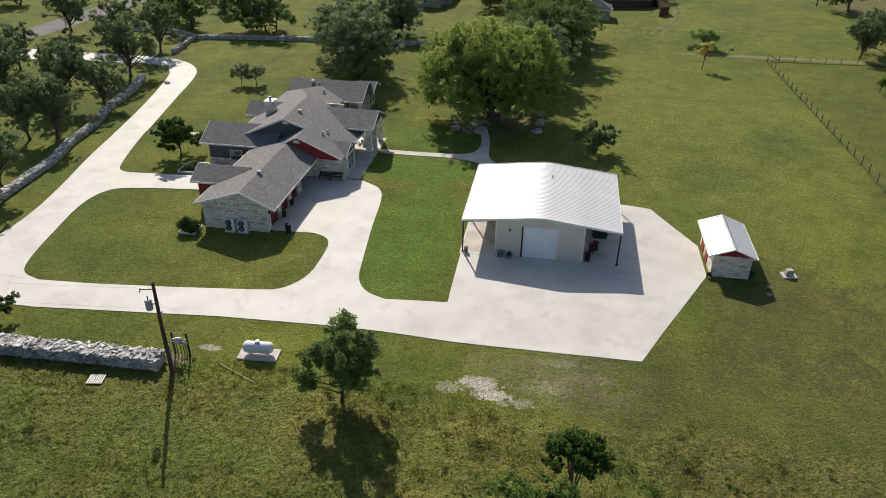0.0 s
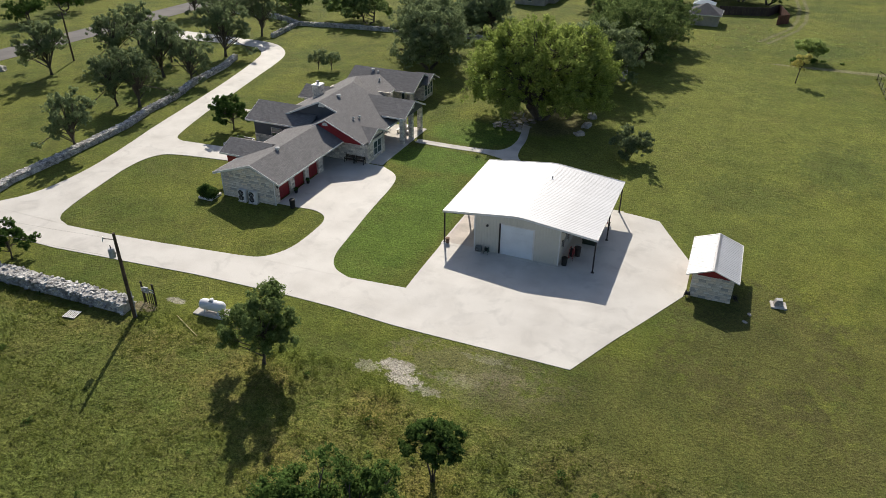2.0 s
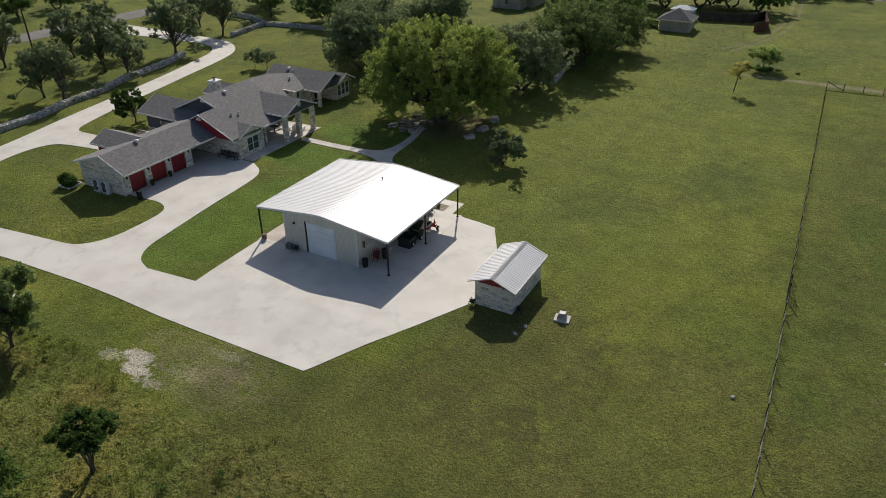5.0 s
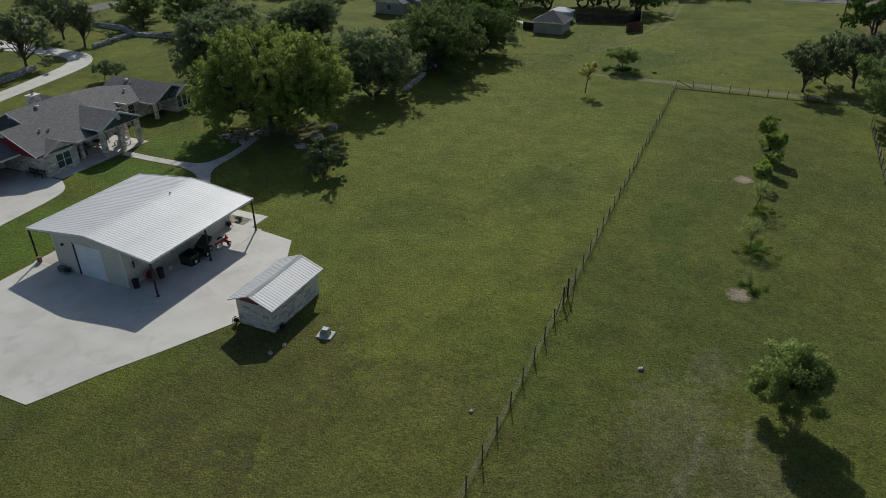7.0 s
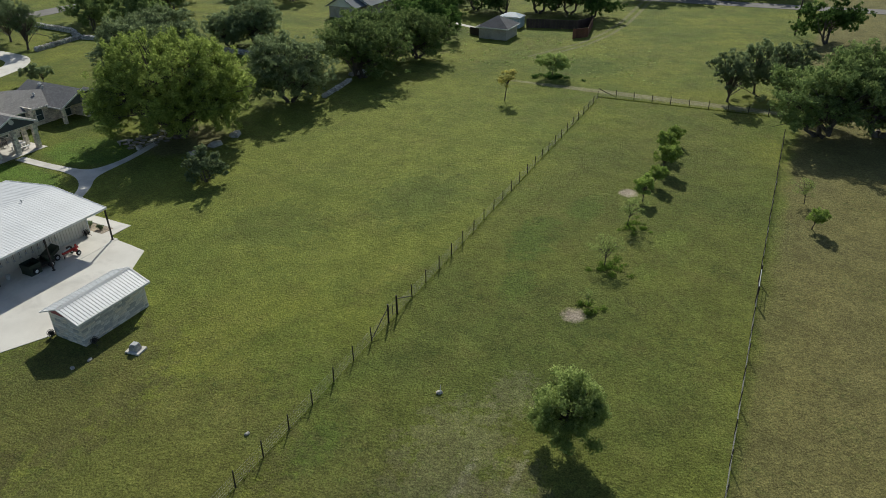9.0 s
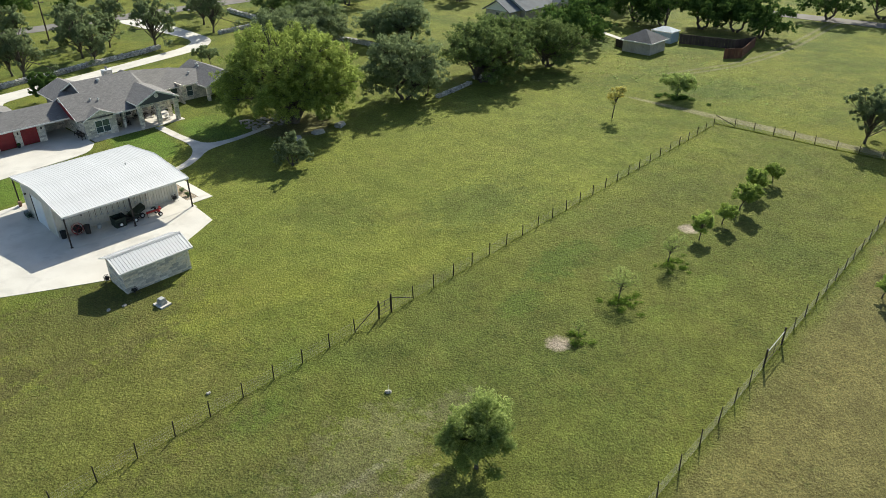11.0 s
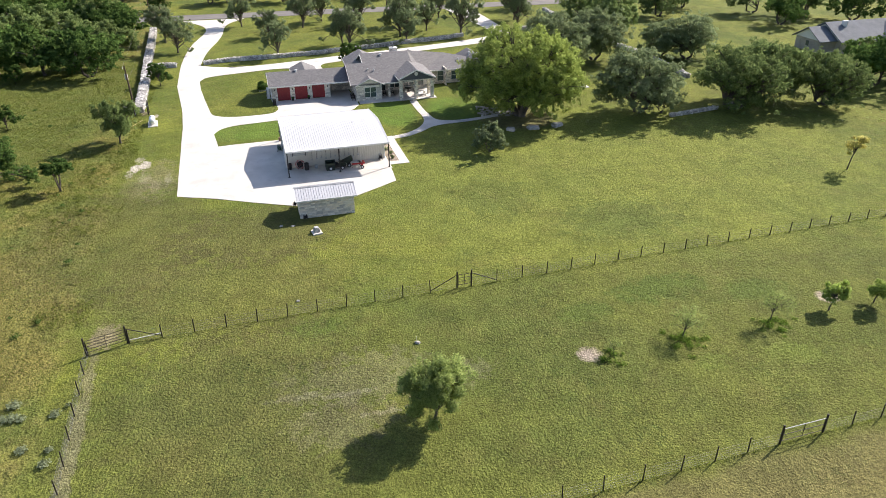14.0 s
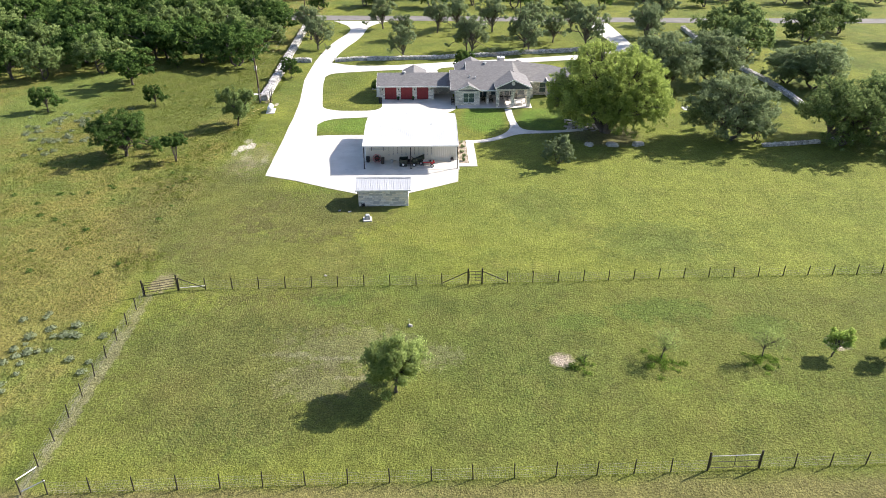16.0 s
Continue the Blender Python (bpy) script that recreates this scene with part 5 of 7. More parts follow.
FAR_A = tree(-63.0, 144.5, 9.0, 6.2, 0.28, 7500, 0.27, M_LEAF_OAK, 27, "grey-green oak in the far woods", stems=2, base=0.08, clumps=34, group="far oaks", far=True)
FAR_B = tree(-5.3, 164.7, 9.5, 6.2, 0.3, 8000, 0.26, M_LEAF_DARK, 28, "dark oak in the far woods", stems=2, base=0.12, clumps=38, group="far oaks", far=True)
FAR_C = tree(-122.0, -58.0, 7.5, 4.6, 0.25, 8500, 0.25, M_LEAF_DARK, 29, "green roadside oak in the far woods", stems=1, base=0.07, clumps=30, group="far oaks", far=True)
FRUIT = tree(52.5, 105.0, 2.9, 1.15, 0.06, 4200, 0.085, M_LEAF_FRUIT, 25, "small green fruit tree in the orchard row", base=0.28, clumps=30, group="orchard row", flat=1.0, ragged=0.25, gap=0.8, lean=(-0.2, 0.8))
BARE_TREE = tree(52.5, 90.0, 3.0, 1.6, 0.05, 1500, 0.055, M_LEAF_PALE, 26, "nearly leafless small tree in the orchard row", base=0.35, clumps=26, group="orchard row", spray=0.3, lean=(-0.1, 0.5))


def again(kind, rows):
    rnd = random.Random(len(rows) * 7 + 3)
    for x, y, s in rows:
        ob = copy_thing(kind, pose(x, y, GROUND_Z, 0, 0, rnd.uniform(0, 360)))
        ob.scale = (s * rnd.uniform(0.94, 1.06), s * rnd.uniform(0.94, 1.06), s * rnd.uniform(0.92, 1.08))


again(FRUIT, [(52.6, 109.9, 1.0), (52.5, 114.4, 1.3), (52.4, 119.4, 1.15), (52.2, 124.0, 1.0), (69.0, 105.8, 0.9)])
again(BARE_TREE, [(52.4, 98.9, 1.0), (53.0, 83.2, 0.45), (68.0, 111.8, 0.9)])
SMALL_OAK = tree(-49.9, 107.4, 3.6, 1.7, 0.06, 2600, 0.11, M_LEAF_GREY, 30, "small dusty grey-green tree on the lawn", base=0.22, clumps=22, ragged=0.7)
again(SHRUB_OAK, [(-2.8, 121.2, 1.0)])
again(SMALL_OAK, [(-47.6, 107.9, 1.1)])
again(OAK_A, [(-32.5, 115.0, 1.05), (-37.4, 126.4, 0.98), (-36.8, 141.5, 0.72), (-32.8, 145.0, 0.82)])
again(FAR_A, [(-75, 164, 1.0), (-85, 177, 1.0), (-84, 150, 1), (-75.5, 141, 0.8), (-58, 141, 0.8), (-17, 175, 0.65), (-64, 200, 1), (-72, 190, 1)])
again(OAK_B, [(1.0, 149.0, 0.85), (-4.5, 141.5, 0.95), (68.6, 134.5, 1.0), (75.5, 138, 1.1)])
again(FAR_B, [(24, 226, 1.0), (33, 234, 1.1), (43, 239, 1.0), (54, 243, 1.1), (-9, 174, 0.9), (-15, 188, 1.0), (-57, 187, 0.9), (68, 191, 0.95), (0, 193, 1), (7, 197, 1.1), (14, 199, 1), (20, 197, .9), (-8, 195, 1.0), (9, 202, 1.0), (-20, 207, 1), (-56, 208, 1), (-34, 212, 1.1), (-46, 214, 1.1)])
again(OAK_C, [(55.9, 145.2, 0.9), (59.0, 151.5, 0.9), (63.0, 150.4, 1.0), (-65.4, 93.6, 0.9), (-69.6, 107.8, 1.15), (-59.5, 64.5, 0.85), (-67.1, 79.2, 0.9), (-71.0, 93.4, 1.05), (-72.5, 123.0, 1.0), (-88.5, 72.6, 1.0), (-94.3, 58.0, 1.0), (-69.5, 43.9, 0.9), (-80.3, 40.7, 1.0), (-84, 97, 1.1), (-89, 87, 1.0), (-98, 134, 1.1), (-82, 126, 1.0), (-90, 108, 0.9), (-76, 101, 0.9), (-80, 64, 0.8), (-95, 78, 0.9)])
again(OAK_D, [(-43.4, 41.9, 0.8), (-24.1, 20.8, 0.75), (-21.0, 2.9, 0.95), (-52, 16, 0.7)])
FOREST = [(-43.3, -14.6, 0.9), (-43.1, -8, 0.95), (-38.4, 11.4, 0.9), (-53.6, 28.5, 1.05), (-48, 2, 1), (-57, 20, 1), (-62, 29, 1), (-70, 31, 0.9), (-60, 9, 1), (-55, -6, 1), (-52, -20, 1), (-66, -3, 1), (-70, 14, 1), (-76, 24, 1), (-84, 31, 0.9), (-92, 30, 0.9), (-80, 5, 1.1), (-75, -14, 1), (-66, -22, 1), (-90, 15, 1), (-95, -5, 1), (-88, -20, 1.1), (-100, 24, 1), (-60, -36, 1)]
rnd = random.Random(41)
FOREST += [(-58 - 12.0 * (i % 5) + rnd.uniform(-3.5, 3.5), -46 + 13.5 * (i // 5) + rnd.uniform(-4, 4), rnd.uniform(0.9, 1.1)) for i in range(25)]
again(FAR_B, [(x, y, s * 0.86) for x, y, s in FOREST[::3]])
again(FAR_A, [(x, y, s * 0.86) for x, y, s in FOREST[1::3]])
again(FAR_C, [(x, y, s * 1.22) for x, y, s in FOREST[2::3]])
rnd = random.Random(99)
again(FAR_B, [(-104 + rnd.uniform(-6, 6), -45 + 6.5 * i, rnd.uniform(0.7, 0.9)) for i in range(12)])
again(FAR_B, [(-122 - rnd.random() * 26, -60 + 11 * i + rnd.uniform(-4, 4), rnd.uniform(0.6, 0.95)) for i in range(27)])
again(FAR_C, [(-120 - rnd.random() * 40, -50 + 17 * i + rnd.uniform(-4, 4), rnd.uniform(0.9, 1.2)) for i in range(16)])


# ---- yard services ----
def wheel(parent, x, y, z, r, w, axis="y", rim=None):
    """A tyre with its rim, parts of parent; the axle runs along axis."""
    d = Vector((1, 0, 0)) if axis == "x" else Vector((0, 1, 0))
    c = Vector((x, y, z))
    t = part("tyre", tube([c - d * w / 2, c - d * w * 0.4, c + d * w * 0.4, c + d * w / 2], [r * 0.86, r, r, r * 0.86], 16), M_RUBBER, parent)
    part("rim", tube([c - d * (w / 2 + 0.01), c + d * (w / 2 + 0.01)], [r * 0.5, r * 0.5], 12), rim or M_GREYBOX, t)
    return t


def utility_pole(x, y, h, label, kit=False):
    P = thing("utility_pole", x, y, GROUND_Z, label, "utility pole")
    part("pole", tube([(0, 0, -0.3), (0, 0, h * 0.5), (0.15, -0.1, h)], [0.17, 0.145, 0.11], 10), M_WOOD, P)
    if kit:
        t = part("transformer", tube([(-0.45, -0.2, 5.75), (-0.45, -0.2, 5.8), (-0.45, -0.2, 6.5), (-0.45, -0.2, 6.6)], [0.2, 0.25, 0.25, 0.18], 14), M_GREYBOX, P, "grey pole-mounted transformer")
        part("bushing", tube([(-0.45, -0.2, 6.6), (-0.45, -0.2, 6.9)], [0.05, 0.03], 8), M_DARK, t)
        part("bracket", tube([(-0.25, -0.15, 6.2), (0.08, -0.05, 6.2)], [0.04, 0.04], 6), M_STEEL, P)
        part("arm", tube([(0.1, -0.08, 7.45), (-0.6, -0.5, 7.6)], [0.04, 0.035], 6), M_STEEL, P)
        part("cutout", tube([(-0.6, -0.5, 7.75), (-0.7, -0.55, 7.35)], [0.05, 0.04], 6), M_TRIM, P)
        part("arm", tube([(0.02, 0, 5.3), (0.35, 0.05, 5.5)], [0.03, 0.03], 6), M_STEEL, P)
        part("conduit", tube([(0.16, 0.05, 0), (0.2, 0.05, 2.6)], [0.035, 0.035], 6), M_GREYBOX, P)
    else:
        part("cross_arm", box(-0.05, 0.05, -0.9, 0.9, h - 0.55, h - 0.43), M_WOOD, P)
        for k in (-0.8, 0.0, 0.8):
            part("insulator", tube([(0, k, h - 0.43), (0, k, h - 0.22)], [0.05, 0.03], 6), M_GREYBOX, P)
    return P


utility_pole(-25.9, 39.15, 8.05, "weathered wooden utility pole with a grey transformer", True)
utility_pole(-101.4, 36.4, 8.6, "weathered wooden utility pole by the road")
utility_pole(-92.3, 94.7, 8.4, "weathered wooden utility pole by the road")
utility_pole(62.2, 196.5, 8.6, "weathered wooden utility pole beyond the field")


def cable(a, b, sag, label):
    pts = [Vector(a).lerp(Vector(b), i / 14) - Vector((0, 0, sag * 4 * (i / 14) * (1 - i / 14))) for i in range(15)]
    return tagged(from_bm("power_line", tube(pts, [0.005] * 15, 4), M_WIRE), label, "cable")


cable((-26.4, 38.6, 7.7), (-101.4, 35.6, 8.1), 1.2, "thin grey overhead power line")
cable((-26.1, 39.2, 5.6), (-101.4, 36.4, 7.2), 1.4, "thin grey overhead power line")
cable((-101.4, 36.4, 8.1), (-92.3, 94.7, 7.9), 1.0, "thin grey overhead power line")


def propane_tank():
    T = thing("propane_tank", -20.3, 42.2, GROUND_Z, "white propane tank on a concrete pad in the grass", "propane tank", rz=4)
    part("pad", box(-1.55, 1.55, -0.72, 0.72, -0.05, 0.12, 0.02), M_CONC_OLD, T)
    r, h = 0.47, 1.22
    xs = [-h, -h + 0.05, -h + 0.16, -h + 0.34, h - 0.34, h - 0.16, h - 0.05, h]
    rs = [0.06, 0.22, 0.38, r, r, 0.38, 0.22, 0.06]
    part("shell", tube([(x, 0, 0.75) for x in xs], rs, 24), M_TANK, T, smooth=True)
    d = part("dome", tube([(0, 0, 1.18), (0, 0, 1.36), (0, 0, 1.4)], [0.19, 0.18, 0.1], 14), M_TANK, T)
    part("hinge", box(-0.2, 0.2, -0.21, -0.17, 1.2, 1.26), M_GREYBOX, d)
    for x in (-0.65, 0.65):
        for y in (-0.26, 0.26):
            part("leg", box(x - 0.05, x + 0.05, y - 0.04, y + 0.04, 0.12, 0.42), M_TANK, T)
        part("skid", box(x - 0.07, x + 0.07, -0.34, 0.34, 0.12, 0.16), M_TANK, T)


propane_tank()


def meter_rack():
    R = thing("meter_rack", -26.1, 41.2, GROUND_Z, "dark post rack holding a pale electric meter", "meter rack")
    for x in (-0.6, 0.6):
        part("post", box(x - 0.06, x + 0.06, -0.06, 0.06, -0.2, 2.1, 0.01), M_STEEL, R)
    for z in (1.25, 1.5):
        part("board", box(-0.66, 0.66, -0.09, -0.06, z - 0.07, z + 0.07), M_GREYBOX, R)
    b = part("meter_box", box(-0.22, 0.22, -0.25, -0.09, 1.2, 1.75, 0.02), M_GREYBOX, R, "pale grey meter box")
    part("meter", tube([(0, -0.25, 1.52), (0, -0.34, 1.52)], [0.1, 0.09], 12), M_TRIM, b)
    for x in (-0.3, 0.0, 0.25, 0.45):
        part("conduit", tube([(x, -0.12, -0.1), (x, -0.12, 1.2)], [0.03, 0.03], 6), M_STEEL, R)
    part("breaker_box", box(-0.5, -0.25, -0.2, -0.09, 1.25, 1.6, 0.01), M_GREYBOX, R)


meter_rack()
tagged(from_bm("rod", tube([(-22.8, 40.6, GROUND_Z + 0.1), (-19.4, 39.0, GROUND_Z + 0.11)], [0.025, 0.025], 6), mat("pale_yellow_plastic", (0.5, 0.42, 0.2), 0.5)), "pale yellow pipe lying on the grass", "pipe")


def pallet():
    P = thing("pallet", -30.9, 37.3, GROUND_Z, "weathered grey slatted pallet on the grass", "pallet", rz=10)
    for k in range(7):
        part("slat", box(-0.55 + k * 0.17, -0.45 + k * 0.17, -0.5, 0.5, 0.1, 0.125), M_TRIM, P)
    for y in (-0.45, 0, 0.45):
        part("runner", box(-0.55, 0.6, y - 0.03, y + 0.03, 0, 0.1), M_WOOD, P)


pallet()


def well_cap():
    W = thing("well_cover", 23.45, 62.4, GROUND_Z + float(fall(23.45, 62.4)), "limestone well cover on a small concrete pad", "well cover", rz=8)
    W.scale = (0.85, 0.85, 0.85)
    part("pad", box(-0.75, 0.75, -0.62, 0.62, -0.05, 0.16, 0.03), M_CONC_OLD, W)
    bm = box(-0.5, 0.42, -0.4, 0.42, 0.16, 0.72)
    for v in bm.verts:
        if v.co.z > 0.5:
            v.co.x *= 0.72
            v.co.y *= 0.75
    bmesh.ops.bevel(bm, geom=bm.edges[:], offset=0.05, segments=2, affect="EDGES")
    part("block", bm, M_BOULDER, W)
    part("lid", box(-0.3, 0.28, -0.25, 0.28, 0.72, 0.79, 0.02), M_GREYBOX, W)


well_cap()


def rock(x, y, sx, sy, sz, seed, label, category="boulder", group=""):
    bm = bmesh.new()
    bmesh.ops.create_icosphere(bm, subdivisions=3, radius=1)
    for v in bm.verts:
        n = noise.noise(v.co * 1.4 + Vector((seed * 3.1, 0, 0))) * 0.35 + noise.noise(v.co * 3.7 + Vector((0, seed, 0))) * 0.12
        c = Vector([math.copysign(abs(q) ** 0.72, q) for q in v.co]) * (1 + n)
        v.co = Vector((c.x * sx, c.y * sy, max(-0.25, c.z) * sz))
    ob = from_bm("boulder", bm, M_BOULDER)
    ob.matrix_basis = pose(x, y, GROUND_Z + float(fall(x, y)) + 0.05, 0, 0, seed * 37)
    return tagged(ob, label, category, group)


rock(-1.6, 94.8, 0.75, 0.5, 0.45, 1, "pale limestone boulder at the edge of tree shade", group="lawn boulders")
rock(-1.4, 98.4, 0.95, 0.55, 0.5, 2, "long pale limestone boulder under the tree", group="lawn boulders")
rock(-1.6, 102.4, 1.0, 0.65, 0.55, 3, "large pale limestone boulder on sunlit grass", group="lawn boulders")
rock(-9.6, 93.2, 0.6, 0.4, 0.35, 4, "pale boulder beside the flagstones", group="lawn boulders")
rock(-99.6, 85.4, 1.6, 0.8, 0.8, 5, "large pale limestone boulder by the road")
rock(46.8, 68.1, 0.24, 0.17, 0.13, 6, "small white rock in the paddock", "rock")
rock(37.3, 59.0, 0.16, 0.13, 0.1, 7, "small white rock by the fence", "rock")
rock(21.2, 60.0, 0.2, 0.14, 0.08, 8, "small flat stone on worn grass", "rock")
rock(20.9, 58.7, 0.22, 0.14, 0.08, 9, "small flat stone on worn grass", "rock")
tagged(from_bm("stake", tube([(46.95, 68.0, GROUND_Z - 0.1), (46.97, 68.0, GROUND_Z + 0.75)], [0.015, 0.015], 6), M_TRIM), "thin white marker stake by the rock", "stake")


M_FLAG = mat("worn_flagstone", (0.30, 0.28, 0.25), 0.95, 0.18, 1.5, 8, 0.2, 0.4, 0.03, rand=0.2)


def flagstones():
    F = tagged(new("flagstone_patio"), "irregular pale flagstones in the shade of the great tree", "patio", kind="structure")
    F.matrix_basis = pose(-10.8, 95.6, GROUND_Z)
    rnd = random.Random(4)
    for i in range(5):
        for j in range(6):
            x, y = -2.3 + i * 1.1 + (j % 2) * 0.5 + rnd.uniform(-0.1, 0.1), -2.8 + j * 1.0 + rnd.uniform(-0.1, 0.1)
            if x * x / 6.5 + y * y / 8.5 > 1:
                continue
            n = rnd.randint(5, 7)
            part("flagstone", slab([(x + math.cos(6.283 * k / n) * 0.52 * rnd.uniform(0.85, 1.08), y + math.sin(6.283 * k / n) * 0.48 * rnd.uniform(0.85, 1.08)) for k in range(n)], -0.05, 0.03 + rnd.uniform(0, 0.015)), M_FLAG, F)


flagstones()


def stone_bench(x, y, rz, label):
    B = thing("stone_bench", x, y, GROUND_Z, label, "bench", rz=rz)
    part("seat", box(-0.8, 0.8, -0.25, 0.25, 0.4, 0.52, 0.03), M_BOULDER, B)
    for k in (-0.55, 0.55):
        part("support", box(k - 0.1, k + 0.1, -0.2, 0.2, -0.05, 0.4, 0.02), M_BOULDER, B)


stone_bench(-12.8, 93.6, 60, "pale stone bench on the flagstones")
stone_bench(-11.2, 98.6, 10, "pale stone bench on the flagstones")


def fire_ring():
    R = thing("stone_marker", -20.2, 116.0, GROUND_Z, "white stone slab with a small dark cairn on the lawn", "stone marker")
    part("slab", box(-0.9, 0.9, -0.6, 0.6, -0.05, 0.12, 0.03), M_TRIM, R)
    part("cairn", tube([(0, 0, 0.12), (0.05, 0, 0.4), (0, 0.03, 0.62)], [0.32, 0.24, 0.08], 8), M_RUBBLE, R)


fire_ring()


def mailbox():
    M = thing("mailbox", -100.6, 45.6, GROUND_Z, "dark mailbox on a post beside the entrance drive", "mailbox")
    part("post", box(-0.06, 0.06, -0.06, 0.06, -0.2, 1.1), M_WOOD, M)
    part("box", tube([(-0.3, 0, 1.25), (0.3, 0, 1.25)], [0.16, 0.16], 10), M_STEEL, M)


mailbox()


# ---- under the workshop roof ----
def utility_vehicle():
    V = thing("utility_vehicle", 6.15, 67.1, 0.0, "dark green utility vehicle with a cargo bed", "utility vehicle")
    green = mat("dark_green_paint", (0.022, 0.034, 0.022), 0.5, 0.1, 2, 10, 0.05, 0.0)
    part("chassis", box(-0.6, 0.6, -1.2, 1.25, 0.32, 0.5, 0.03), M_STEEL, V)
    bed = box(-0.68, 0.68, -1.35, -0.2, 0.62, 1.02, 0.02)
    top = [f for f in bed.faces if f.normal.z > 0.9]
    r = bmesh.ops.inset_region(bed, faces=top, thickness=0.05)
    for f in top:
        for v in f.verts:
            v.co.z -= 0.3
    part("cargo_bed", bed, green, V)
    hood = box(-0.55, 0.55, 0.55, 1.35, 0.5, 0.92)
    for v in hood.verts:
        if v.co.y > 1 and v.co.z > 0.8:
            v.co.z -= 0.14
    bmesh.ops.bevel(hood, geom=hood.edges[:], offset=0.05, segments=2, affect="EDGES")
    h = part("hood", hood, green, V)
    for x in (-0.35, 0.35):
        part("headlight", tube([(x, 1.34, 0.68), (x, 1.38, 0.68)], [0.07, 0.07], 10), M_TRIM, h)
    for x in (-0.3, 0.3):
        s = part("seat", box(x - 0.24, x + 0.24, -0.15, 0.32, 0.55, 0.7, 0.04), M_RUBBER, V)
        part("seat_back", box(x - 0.24, x + 0.24, -0.2, -0.08, 0.7, 1.12, 0.04), M_RUBBER, s)
    part("steering_wheel", tube([(-0.3, 0.5, 1.0), (-0.3, 0.53, 1.03)], [0.17, 0.17], 14), M_RUBBER, V)
    for x, y, rr in ((0.62, -0.78, 0.31), (-0.62, -0.78, 0.31), (0.62, 0.78, 0.29), (-0.62, 0.78, 0.29)):
        w = part("hub", tube([(x - 0.05, y, rr), (x + 0.05, y, rr)], [0.06, 0.06], 8), M_STEEL, V)
        t = wheel(V, x, y, rr, rr, 0.24, "x", M_TRIM)
        f = part("fender", box(x - 0.16, x + 0.16, y - 0.36, y + 0.36, rr * 2 + 0.02, rr * 2 + 0.07, 0.02), green, V)


utility_vehicle()


def spreader():
    S = thing("tow_spreader", 5.75, 68.75, 0.0, "dark towed cart with its bed tipped up", "garden cart")
    bm = box(-0.55, 0.55, -0.75, 0.75, -0.22, 0.22, 0.03)
    for v in bm.verts:
        if v.co.z < 0:
            v.co.x *= 0.8
            v.co.y *= 0.8
    b = part("bed", bm, mat("dark_green_paint", (0.03, 0.055, 0.03)), S)
    b.matrix_basis = pose(0, 0, 0.82, 24, 0, 0)
    part("axle", tube([(-0.6, 0.1, 0.3), (0.6, 0.1, 0.3)], [0.035, 0.035], 6), M_STEEL, S)
    part("drawbar", tube([(0, 0.1, 0.35), (0, -0.95, 0.3)], [0.035, 0.035], 6), M_STEEL, S)
    part("strut", tube([(0, 0.1, 0.3), (0, 0.25, 0.7)], [0.04, 0.04], 6), M_STEEL, S)
    for x in (-0.55, 0.55):
        wheel(S, x, 0.1, 0.3, 0.3, 0.18, "x")


spreader()


def log_splitter():
    S = thing("log_splitter", 6.75, 70.0, 0.0, "bright red log splitter on two small wheels", "log splitter")
    red = mat("bright_red_paint", (0.42, 0.03, 0.03), 0.4, 0.06, 2, 10, 0.05, 0.0)
    part("beam", box(-0.09, 0.09, -0.85, 0.85, 0.5, 0.68, 0.015), red, S)
    part("cylinder", tube([(0, -0.8, 0.8), (0, 0.05, 0.8)], [0.08, 0.08], 10), M_GREYBOX, S)
    part("wedge", box(-0.03, 0.03, 0.55, 0.75, 0.68, 0.95), red, S)
    e = part("engine", box(-0.45, -0.12, -0.1, 0.35, 0.45, 0.85, 0.05), M_STEEL, S)
    part("exhaust", tube([(-0.3, 0.35, 0.75), (-0.3, 0.48, 0.75)], [0.06, 0.06], 8), M_GREYBOX, e)
    part("oil_tank", box(-0.3, 0.3, 0.35, 0.6, 0.3, 0.55, 0.03), red, S)
    part("stand", tube([(0, -0.75, 0.5), (0, -0.75, 0)], [0.03, 0.03], 6), M_STEEL, S)
    part("axle", tube([(-0.5, 0.45, 0.24), (0.5, 0.45, 0.24)], [0.03, 0.03], 6), M_STEEL, S)
    for x in (-0.48, 0.48):
        wheel(S, x, 0.45, 0.24, 0.24, 0.15, "x", M_TRIM)


log_splitter()


def hose_reel(x, y, rz, label, r=0.42, colour=None):
    R = thing("hose_reel", x, y, float(fall(x, y)) - (0.05 if x > 10 else 0), label, "hose reel", rz=rz)
    for s in (-0.16, 0.16):
        bm = bmesh.new()
        n = 20
        for k in range(n):
            a, b = 2 * math.pi * k / n, 2 * math.pi * (k + 1) / n
            tube([(math.cos(a) * r, s, r + 0.12 + math.sin(a) * r), (math.cos(b) * r, s, r + 0.12 + math.sin(b) * r)], [0.022, 0.022], 5, bm, False)
        part("rim", bm, colour or M_RED, R)
        for k in range(3):
            a = math.pi * k / 3
            part("spoke", tube([(math.cos(a) * r, s, r + 0.12 + math.sin(a) * r), (-math.cos(a) * r, s, r + 0.12 - math.sin(a) * r)], [0.014, 0.014], 5), colour or M_RED, R)
        part("leg", tube([(0, s * 1.4, r + 0.12), (0.35, s * 1.4, 0.0)], [0.02, 0.02], 5), M_STEEL, R)
        part("leg", tube([(0, s * 1.4, r + 0.12), (-0.35, s * 1.4, 0.0)], [0.02, 0.02], 5), M_STEEL, R)
    part("hose", tube([(0, -0.14, r + 0.12), (0, 0.14, r + 0.12)], [r * 0.7, r * 0.7], 16), M_RUBBER, R)


